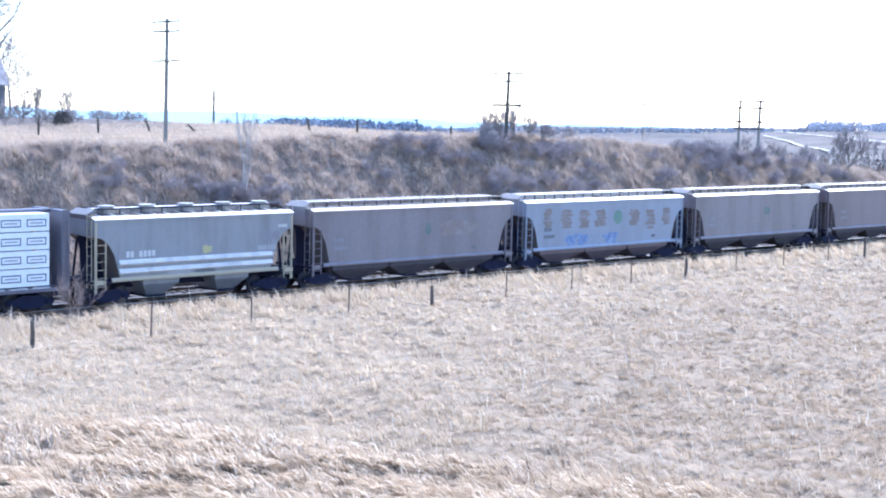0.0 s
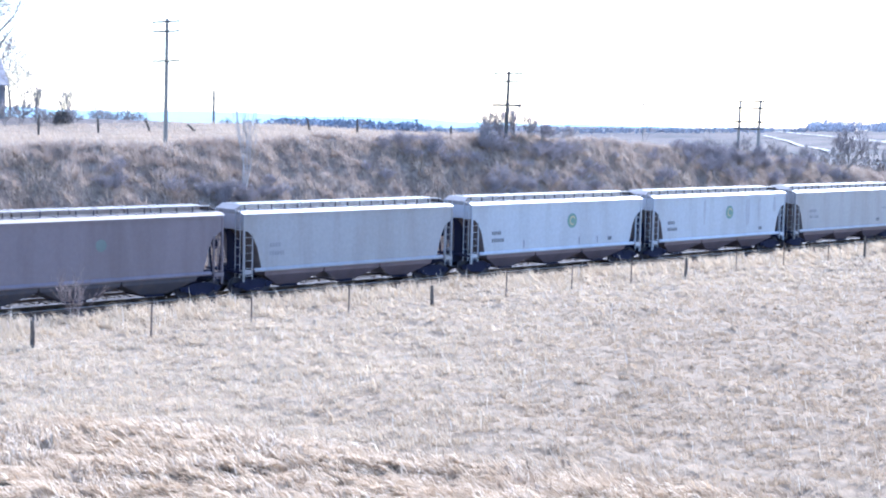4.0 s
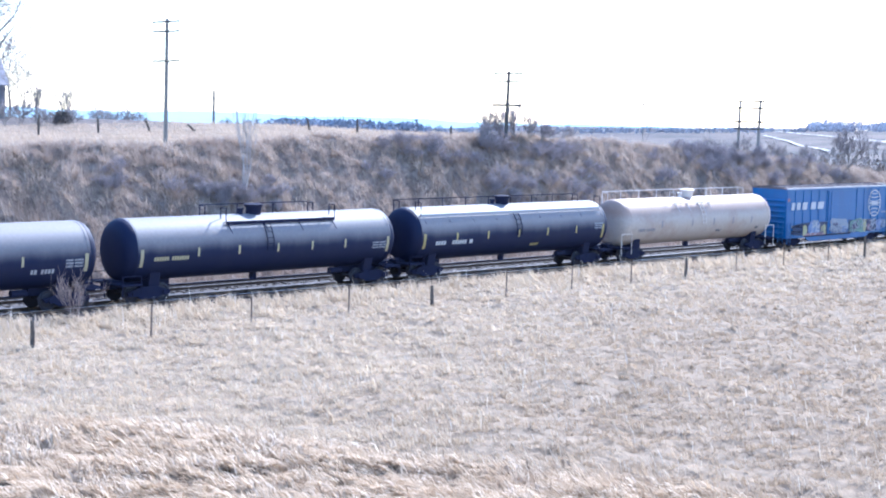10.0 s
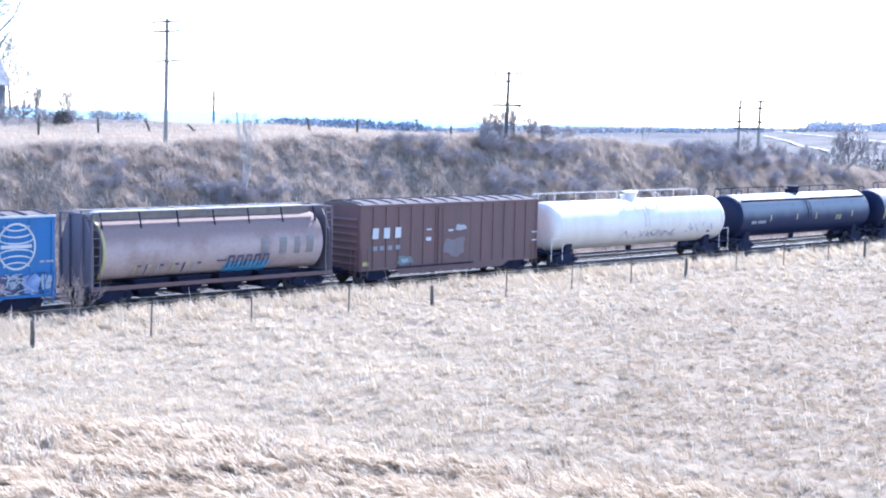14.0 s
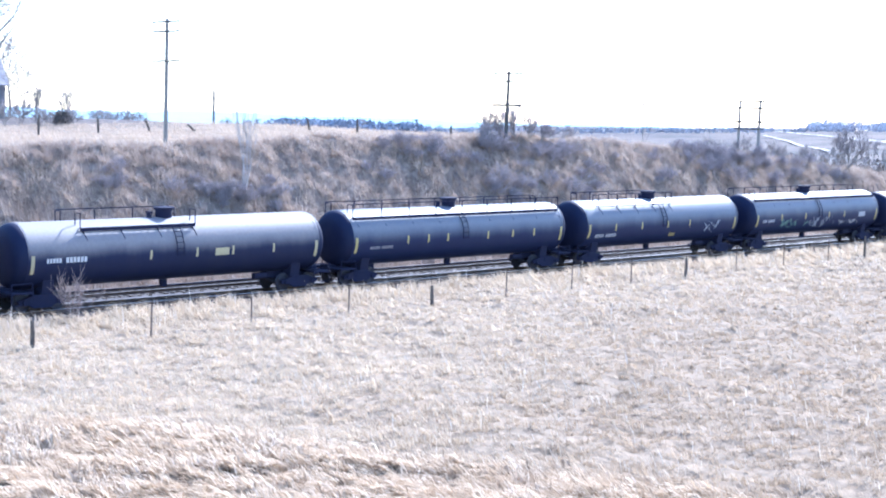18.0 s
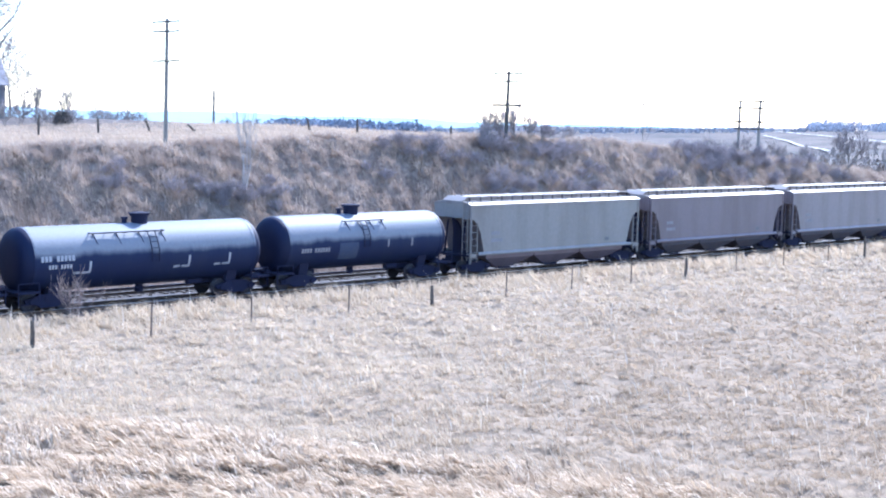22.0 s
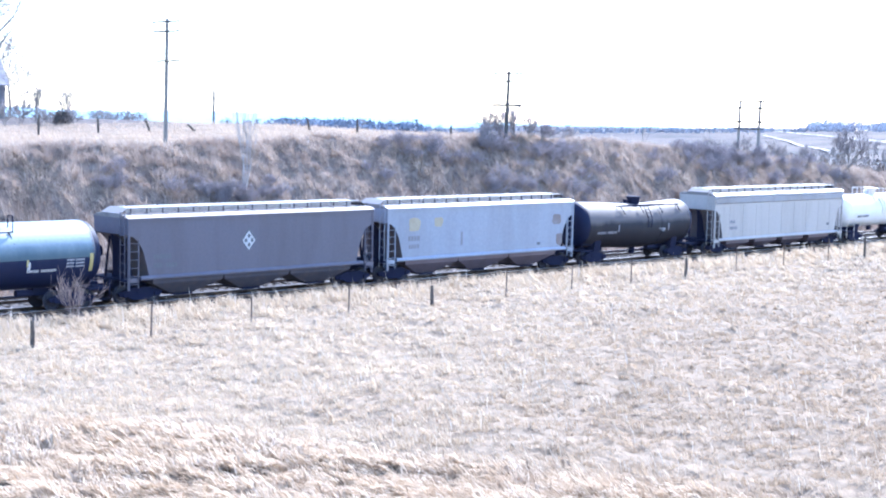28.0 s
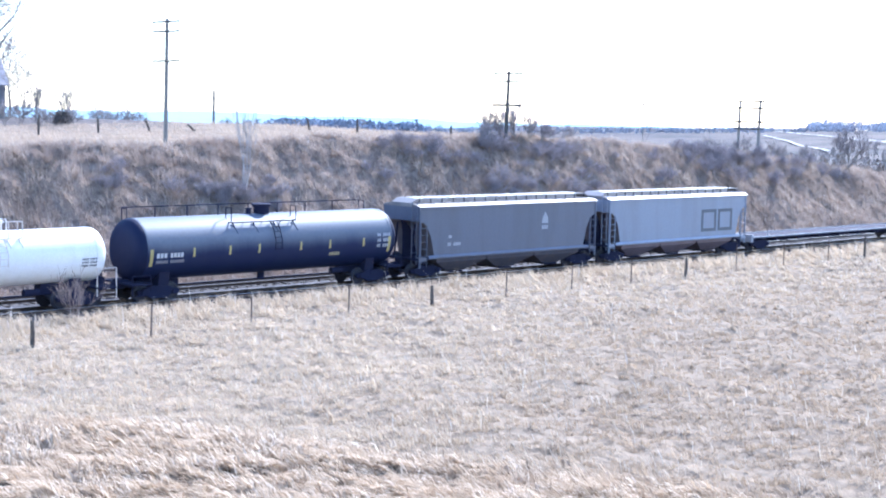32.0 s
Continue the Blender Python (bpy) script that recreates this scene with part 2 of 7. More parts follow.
def ground_material():
    m = bpy.data.materials.new("dry_ground")
    m.use_nodes = True
    nt = m.node_tree
    n, l = nt.nodes, nt.links
    b = n["Principled BSDF"]
    b.inputs["Roughness"].default_value = 0.95
    b.inputs["Specular IOR Level"].default_value = 0.1
    tc = n.new("ShaderNodeTexCoord")

    def noise_fac(scale, lo, hi, detail=6):
        t = n.new("ShaderNodeTexNoise")
        t.inputs["Scale"].default_value, t.inputs["Detail"].default_value = scale, detail
        l.new(tc.outputs["Object"], t.inputs["Vector"])
        r = n.new("ShaderNodeMapRange")
        r.inputs["From Min"].default_value, r.inputs["From Max"].default_value = lo, hi
        l.new(t.outputs["Fac"], r.inputs["Value"])
        return r.outputs["Result"], t

    def mixed(fac, a, c):
        x = n.new("ShaderNodeMixRGB")
        l.new(fac, x.inputs["Fac"])
        for sock, v in ((x.inputs["Color1"], a), (x.inputs["Color2"], c)):
            if isinstance(v, tuple):
                sock.default_value = (*v, 1)
            else:
                l.new(v, sock)
        return x.outputs["Color"]
    big, _ = noise_fac(0.25, 0.4, 0.65)
    fine, fine_tex = noise_fac(3.0, 0.3, 0.7, 8)
    straw = mixed(fine, (0.19, 0.147, 0.104), (0.295, 0.238, 0.176))
    straw = mixed(big, straw, (0.24, 0.187, 0.134))
    brush = mixed(fine, (0.17, 0.128, 0.104), (0.32, 0.25, 0.20))
    sep = n.new("ShaderNodeSeparateXYZ")
    l.new(tc.outputs["Object"], sep.inputs["Vector"])
    lo = n.new("ShaderNodeMapRange")
    lo.inputs["From Min"].default_value, lo.inputs["From Max"].default_value = 5.6, 7.5
    l.new(sep.outputs["Y"], lo.inputs["Value"])
    hi = n.new("ShaderNodeMapRange")
    hi.inputs["From Min"].default_value, hi.inputs["From Max"].default_value = 15.0, 18.0
    hi.inputs["To Min"].default_value, hi.inputs["To Max"].default_value = 1.0, 0.0
    l.new(sep.outputs["Y"], hi.inputs["Value"])
    mu = n.new("ShaderNodeMath")
    mu.operation = "MULTIPLY"
    l.new(lo.outputs["Result"], mu.inputs[0])
    l.new(hi.outputs["Result"], mu.inputs[1])
    col = mixed(mu.outputs["Value"], straw, brush)
    # distant winter fields
    wide, _ = noise_fac(0.03, 0.4, 0.62, 6)
    fields = mixed(wide, (0.135, 0.116, 0.108), (0.070, 0.066, 0.070))
    farm = n.new("ShaderNodeMapRange")
    farm.inputs["From Min"].default_value, farm.inputs["From Max"].default_value = 32, 60
    l.new(sep.outputs["Y"], farm.inputs["Value"])
    col = mixed(farm.outputs["Result"], col, fields)
    l.new(col, b.inputs["Base Color"])
    bp = n.new("ShaderNodeBump")
    bp.inputs["Strength"].default_value, bp.inputs["Distance"].default_value = 0.8, 0.15
    l.new(fine_tex.outputs["Fac"], bp.inputs["Height"])
    l.new(bp.outputs["Normal"], b.inputs["Normal"])
    return m


gxs = spread(-4500, 4500, 2, 165, 0.26)
gys = spread(-1500, 4500, -50, 22, 0.22)
ground = tagged(part("ground", grid_mesh("ground", gxs, gys, land), ground_material()),
                "pale dry winter grassland with a railway cutting", "ground", kind="structure")


def land_z(x, y):
    return float(land(x, y))


# ---- railway ----
stone = mat("ballast_stone", (0.072, 0.067, 0.074), 0.9, stain=(0.044, 0.04, 0.046), scale=4, grain=0.5, bump=1.0)
rust_steel = mat("rail_steel", (0.10, 0.075, 0.06), 0.5, 0.5, stain=(0.06, 0.04, 0.03), scale=6)
shiny_steel = mat("rail_head_steel", (0.40, 0.39, 0.39), 0.42, 1.0, grain=0.05)
tie_wood = mat("creosoted_wood", (0.075, 0.06, 0.05), 0.9, stain=(0.14, 0.12, 0.10), scale=3, grain=0.3, vary=0.3)


def along_track(prof, x0=-600.0, x1=745.0):
    s = Shape()
    n = len(prof)
    s.add([(x, y, z + rail_z(x)) for x in (x0, x1) for y, z in prof],
          [(i, (i + 1) % n, n + (i + 1) % n, n + i) for i in range(n)] + [tuple(range(n))[::-1], tuple(range(n, 2 * n))])
    return s


def ballast_height(X, Y):
    off = np.maximum(-1.7 - Y, Y - 5.8)
    top = -0.215 - np.clip(off * 0.42, 0, 2)
    lump = 0.05 * np.sin(X * 23.7 + 5 * np.sin(Y * 13)) * np.sin(Y * 19.3 + 4 * np.sin(X * 11))
    return GRADE * (X - DATUM) + top + lump


bed = tagged(part("ballast", grid_mesh("ballast", spread(-600, 745, 5, 150, 0.2, 1.3), np.arange(-3.4, 7.5, 0.2), ballast_height), stone),
             "grey crushed stone ballast under the rails", "ballast", kind="structure")
sleeper_mesh = Shape().box(-0.11, 0.11, -1.3, 1.3, -0.34, -0.175).mesh("sleeper")
for mid, count in ((0.0, 130), (4.05, 270)):
    track = tagged(empty("railway_track", pose(0, mid, 0)), "railway track of worn steel rails on timber sleepers", "railway track", kind="structure")
    for y in (-0.75, 0.75):
        r = part("rail", along_track([(y - 0.07, -0.17), (y + 0.07, -0.17), (y + 0.012, -0.12), (y + 0.012, -0.045), (y + 0.035, -0.035), (y + 0.035, -0.012),
                                      (y - 0.035, -0.012), (y - 0.035, -0.035), (y - 0.012, -0.045), (y - 0.012, -0.12)]), rust_steel, track)
        part("rail_head", along_track([(y - 0.034, -0.0115), (y + 0.034, -0.0115), (y + 0.028, 0.0), (y - 0.028, 0.0)]), shiny_steel, r, "bright worn running surface")
    start = 115 if mid == 0 else 14
    for i in range(count):
        x = start + 0.54 * i
        part("sleeper", sleeper_mesh, tie_wood, track, at=pose(x, random.uniform(-0.03, 0.03), rail_z(x), 0, 0, random.uniform(-0.7, 0.7)))
    rest = Shape()
    for x in np.concatenate([np.arange(-600, start - 0.3, 0.54), np.arange(start + 0.54 * count, 745, 0.54)]):
        rest.box(x - 0.11, x + 0.11, -1.3, 1.3, rail_z(x) - 0.34, rail_z(x) - 0.175)
    tagged(part("sleepers", rest, tie_wood, track), kind="stuff")

# ---- paints of the train ----
P = dict(
    silver=mat("silver_paint", (0.217, 0.230, 0.258), 0.4, stain=(0.13, 0.13, 0.145), amount=0.7, streak=True, spec=0.7),
    tan=mat("faded_tan_paint", (0.40, 0.355, 0.26), 0.6, stain=(0.3, 0.25, 0.17), amount=0.5),
    mauve=mat("weathered_grey_paint", (0.19, 0.168, 0.188), 0.45, stain=(0.128, 0.108, 0.116), amount=0.8, scale=0.6, streak=True, spec=0.6),
    mauve2=mat("weathered_brown_grey_paint", (0.144, 0.118, 0.139), 0.45, stain=(0.094, 0.073, 0.084), amount=0.8, scale=0.7, streak=True, spec=0.6),
    pale=mat("pale_grey_paint", (0.266, 0.270, 0.296), 0.42, stain=(0.19, 0.18, 0.185), amount=0.7, scale=0.6, streak=True, spec=0.7),
    white=mat("off_white_paint", (0.359, 0.390, 0.445), 0.42, stain=(0.25, 0.255, 0.28), amount=0.6, scale=0.6, streak=True, spec=0.7),
    slate=mat("slate_grey_paint", (0.112, 0.108, 0.142), 0.45, stain=(0.080, 0.074, 0.094), amount=0.6, scale=0.8, streak=True, spec=0.5),
    bluegrey=mat("blue_grey_paint", (0.224, 0.256, 0.328), 0.42, stain=(0.17, 0.18, 0.22), amount=0.6, scale=0.8, streak=True, spec=0.7),
    cream=mat("cream_grey_paint", (0.43, 0.402, 0.385), 0.42, stain=(0.30, 0.272, 0.255), amount=0.5, scale=0.8, streak=True, spec=0.5),
    roof=mat("roof_paint", (0.25, 0.23, 0.225), 0.9, stain=(0.15, 0.13, 0.125), amount=0.7, scale=1.5, spec=0.1),
    # Sunlight on roof edges and ledges is put into this pale paint.
    eave=mat("sunlit_eave_paint", (0.66, 0.65, 0.64), 0.5, stain=(0.33, 0.30, 0.28), amount=0.6, scale=1.5),
    boxroof=mat("dull_boxcar_roof", (0.13, 0.11, 0.11), 0.9, stain=(0.20, 0.16, 0.15), scale=1.2, spec=0.1),
    bluewhite=mat("pale_blue_white_paint", (0.277, 0.307, 0.378), 0.42, stain=(0.20, 0.21, 0.25), amount=0.55, scale=0.7, streak=True, spec=0.7),
    dulleave=mat("dull_eave_paint", (0.30, 0.265, 0.25), 0.55, stain=(0.24, 0.20, 0.18), amount=0.6, scale=1.5),
    pale2=mat("dull_grey_green_paint", (0.21, 0.203, 0.20), 0.45, stain=(0.135, 0.124, 0.122), amount=0.65, scale=0.6, streak=True, spec=0.6),
    slateblue=mat("blue_slate_paint", (0.092, 0.105, 0.150), 0.45, stain=(0.066, 0.074, 0.100), amount=0.6, scale=0.8, streak=True, spec=0.7),
    galv=mat("galvanised_grating", (0.37, 0.35, 0.335), 0.55, 0.3, stain=(0.22, 0.19, 0.18), scale=3),
    # The tanks' pale top tones mix settled dust with painted sunlight and sheen.
    black=mat("black_tank_paint", (0.009, 0.013, 0.044), 0.58, stain=(0.018, 0.021, 0.046), amount=0.6, scale=0.7, streak=True, spec=0.34, top_tone=(0.225, 0.207, 0.205), tint=(0.68, 0.78, 1.0), top_tone_z=(2.62, 3.45)),
    navy=mat("dark_blue_black_paint", (0.008, 0.014, 0.055), 0.52, stain=(0.015, 0.023, 0.060), amount=0.6, scale=0.7, streak=True, spec=0.38, top_tone=(0.150, 0.160, 0.182), tint=(0.68, 0.78, 1.0), top_tone_z=(2.5, 3.5)),
    brownblack=mat("brown_black_paint", (0.012, 0.012, 0.02), 0.65, stain=(0.026, 0.023, 0.028), amount=0.6, scale=0.9, streak=True, spec=0.35, top_tone=(0.125, 0.108, 0.106), top_tone_z=(2.75, 3.2)),
    wornnavy=mat("weathered_dark_blue_paint", (0.008, 0.014, 0.050), 0.6, stain=(0.018, 0.024, 0.052), amount=0.6, scale=0.9, streak=True, spec=0.32, top_tone=(0.205, 0.215, 0.242), tint=(0.68, 0.78, 1.0), top_tone_z=(2.68, 3.08)),
    head=mat("dark_tank_head_paint", (0.008, 0.011, 0.036), 0.62, stain=(0.016, 0.018, 0.038), amount=0.6, scale=0.8, spec=0.25, tint=(0.68, 0.78, 1.0)),
    teal=mat("dark_teal_paint", (0.05, 0.09, 0.12), 0.42, stain=(0.08, 0.115, 0.135), amount=0.5, scale=0.7, streak=True, spec=0.5, top_tone=(0.32, 0.38, 0.41)),
    tread=mat("worn_walkway_grating", (0.13, 0.13, 0.145), 0.7, stain=(0.06, 0.06, 0.07), scale=3),
    tankwhite=mat("white_tank_paint", (0.66, 0.60, 0.555), 0.45, stain=(0.50, 0.43, 0.36), amount=0.6, scale=0.8, streak=True),
    tankclean=mat("clean_white_tank_paint", (0.80, 0.80, 0.80), 0.4, stain=(0.62, 0.58, 0.50), amount=0.35, streak=True),
    pinkish=mat("rust_stained_white_paint", (0.44, 0.375, 0.325), 0.6, stain=(0.30, 0.195, 0.145), amount=0.75, scale=0.5, top_tone=(0.335, 0.235, 0.185)),
    rusty=mat("rust_stained_grey_paint", (0.39, 0.305, 0.29), 0.75, stain=(0.215, 0.14, 0.12), amount=0.85, scale=0.6, spec=0.2, top_tone=(0.235, 0.165, 0.15)),
    blue=mat("bright_blue_paint", (0.013, 0.112, 0.31), 0.42, stain=(0.02, 0.085, 0.21), amount=0.6, streak=True),
    brown=mat("boxcar_red_brown_paint", (0.125, 0.066, 0.064), 0.6, stain=(0.08, 0.052, 0.052), amount=0.6, streak=True),
    rustbeam=mat("rusted_beam_paint", (0.070, 0.036, 0.042), 0.75, stain=(0.045, 0.028, 0.034), amount=0.7, scale=2),
    under=mat("grimy_underframe", (0.017, 0.019, 0.044), 0.85, stain=(0.028, 0.027, 0.042), scale=2, spec=0.15),
    steel=mat("wheel_steel", (0.024, 0.024, 0.036), 0.6, stain=(0.03, 0.028, 0.034)),
    yellow=mat("yellow_reflective_tape", (0.42, 0.35, 0.14), 0.5, grain=0.1),
    whitemark=mat("white_lettering_paint", (0.5, 0.51, 0.53), 0.6, stain=(0.40, 0.40, 0.41), amount=0.5, scale=3),
    greymark=mat("dark_stencil_paint", (0.12, 0.13, 0.15), 0.7),
    dimmark=mat("faded_stencil_paint", (0.22, 0.22, 0.25), 0.7),
    palemark=mat("faded_white_paint", (0.34, 0.35, 0.385), 0.7, stain=(0.25, 0.26, 0.29), amount=0.5, scale=3),
    green=mat("green_emblem_paint", (0.13, 0.22, 0.19), 0.6, stain=(0.2, 0.3, 0.2)),
    tealmark=mat("teal_emblem_paint", (0.12, 0.155, 0.155), 0.6),
    patch=mat("brown_cover_paint", (0.205, 0.172, 0.165), 0.75, stain=(0.25, 0.245, 0.265), amount=0.8, scale=1.6),
    spray_blue=mat("blue_spray_paint", (0.13, 0.19, 0.36), 0.6, stain=(0.35, 0.42, 0.58), amount=0.8, scale=2),
    spray_cyan=mat("cyan_spray_paint", (0.09, 0.30, 0.55), 0.5, stain=(0.3, 0.6, 0.8), amount=0.6, scale=3),
    spray_green=mat("green_spray_paint", (0.10, 0.20, 0.19), 0.5, stain=(0.28, 0.45, 0.30), amount=0.6, scale=2),
    spray_white=mat("white_spray_paint", (0.24, 0.28, 0.34), 0.5, stain=(0.17, 0.22, 0.33), amount=0.6, scale=3),
    spray_dark=mat("dark_spray_paint", (0.05, 0.05, 0.12), 0.5, stain=(0.2, 0.15, 0.2), amount=0.5, scale=3),
    spray_red=mat("red_spray_paint", (0.26, 0.13, 0.16), 0.5, stain=(0.32, 0.26, 0.27), amount=0.7, scale=3),
    spray_gold=mat("yellow_spray_paint", (0.4, 0.37, 0.19), 0.5, stain=(0.30, 0.33, 0.24), amount=0.6, scale=3),
    # Grime, with the shade under the hopper bodies put into its tone.
    grime=mat("shaded_grime", (0.066, 0.062, 0.08), 0.85, stain=(0.105, 0.088, 0.085), amount=0.7, scale=2),
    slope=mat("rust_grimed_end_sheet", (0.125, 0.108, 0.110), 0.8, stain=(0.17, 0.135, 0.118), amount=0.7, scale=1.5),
    hatch=mat("grimy_hatch_paint", (0.50, 0.485, 0.48), 0.6, stain=(0.34, 0.31, 0.29), amount=0.6, scale=2.5),
    palegold=mat("faded_yellow_paint", (0.42, 0.37, 0.22), 0.7, stain=(0.25, 0.23, 0.18)),
    grime_blue=mat("grimy_blue_paint", (0.03, 0.045, 0.095), 0.8, stain=(0.05, 0.06, 0.09), amount=0.7, scale=2.5),
    cloth=mat("white_lumber_wrap", (0.70, 0.74, 0.80), 0.45, stain=(0.52, 0.57, 0.65), amount=0.4, scale=2),
    wrapmark=mat("grey_print", (0.10, 0.12, 0.17), 0.6, stain=(0.2, 0.22, 0.28)),
    timber=mat("sawn_timber", (0.50, 0.37, 0.22), 0.8, stain=(0.36, 0.25, 0.14), scale=5),
)

# ---- running gear shared by the cars ----
side_prof = [(-1.25, 0.56), (-1.15, 0.38), (-0.72, 0.34), (-0.42, 0.18), (0.42, 0.18), (0.72, 0.34), (1.15, 0.38), (1.25, 0.56), (0.85, 0.66), (0.45, 0.80), (-0.45, 0.80), (-0.85, 0.66)]
truck_shape = Shape()
for y in (-1.08, 0.92):
    truck_shape.along_y(side_prof, y, y + 0.16)
truck_shape.box(-0.22, 0.22, -1.1, 1.1, 0.5, 0.78)
for y in (-1.0, 1.0):
    for x in (-0.14, 0.0, 0.14):
        truck_shape.tube((x, y, 0.24), (x, y, 0.52), 0.06, 6)
    for x in (-0.88, 0.88):
        truck_shape.tube((x, y - 0.16, 0.46), (x, y + 0.16, 0.46), 0.13, 8)
TRUCK = truck_shape.mesh("truck")
wheel_shape = Shape()
ring = [(-0.07, 0.44), (-0.045, 0.50), (-0.02, 0.46), (0.07, 0.44), (0.07, 0.36), (0.03, 0.33), (0.03, 0.13), (0.1, 0.1)]
n_w = 18
for x, r in ring:
    wheel_shape.v += [(r * math.cos(2 * math.pi * i / n_w), x, r * math.sin(2 * math.pi * i / n_w)) for i in range(n_w)]
for j in range(len(ring) - 1):
    wheel_shape.f += [(j * n_w + i, j * n_w + (i + 1) % n_w, (j + 1) * n_w + (i + 1) % n_w, (j + 1) * n_w + i) for i in range(n_w)]
wheel_shape.f += [tuple(range(n_w)), tuple(range((len(ring) - 1) * n_w, len(ring) * n_w))[::-1]]
WHEEL = wheel_shape.mesh("wheel", True)
AXLE = Shape().tube((0, -0.72, 0), (0, 0.72, 0), 0.085, 8).mesh("axle")
COUPLER = Shape().box(-0.45, 0.28, -0.10, 0.10, 0.72, 0.92).box(0.1, 0.42, -0.17, 0.10, 0.66, 0.98).mesh("coupler")
for me, k in ((TRUCK, "under"), (WHEEL, "steel"), (AXLE, "steel"), (COUPLER, "under")):
    me.materials.append(P[k])


ROLLING = defaultdict(list)      # wheels and axles by their place in the truck


def running_gear(car, half, truck_in, reach):
    """Two trucks, with wheels and axles, and a coupler at each end. reach: how far the coupler's face lies past the body."""
    for s in (-1, 1):
        t = part("truck", TRUCK, P["under"], car, at=pose(s * (half - truck_in), 0, 0))
        for x in (-0.88, 0.88):
            for name, me, y, turn in (("wheel", WHEEL, -0.74, 180), ("wheel", WHEEL, 0.74, 0), ("axle", AXLE, 0.0, 0)):
                w = part(name, me, P["steel"], t, at=pose(x, y, 0.445, 0, 0, turn))
                ROLLING[(x, y, turn)].append(w)
        part("coupler", COUPLER, P["under"], car, at=pose(s * (half + reach - 0.4), 0, 0, 0, 0, 0 if s > 0 else 180))


def blob(car, name, paint, cx, cz, w, h, y=-1.56, seed=0, label="", n=26, rough=0.28):
    """An irregular patch of paint on the near side."""
    rnd = random.Random(seed)
    ph = [rnd.uniform(0, 6.28) for _ in range(3)]
    pts = []
    for i in range(n):
        a = 2 * math.pi * i / n
        k = 1 + rough * (math.sin(3 * a + ph[0]) * 0.4 + math.sin(5 * a + ph[1]) * 0.35 + math.sin(9 * a + ph[2]) * 0.25)
        c, s = math.cos(a), math.sin(a)
        q = (abs(c) ** 4 + abs(s) ** 4) ** -0.25
        pts.append((cx + w / 2 * c * q * k, cz + h / 2 * s * q * k))
    return part(name, Shape().along_y(pts, y - 0.006, y), P[paint], car, label)


def ladder(car, name, x, y, z0, z1, width=0.42, paint="galv", along="x", rungs=6, r=0.025, label=""):
    s = Shape()
    ends = [(x - width / 2, y), (x + width / 2, y)] if along == "x" else [(x, y - width / 2), (x, y + width / 2)]
    for a in ends:
        s.tube((*a, z0), (*a, z1), r, 5)
    for i in range(rungs):
        z = z0 + (z1 - z0) * (i + 0.5) / rungs
        s.tube((*ends[0], z), (*ends[1], z), r * 0.8, 4)
    return part(name, s, P[paint], car, label)


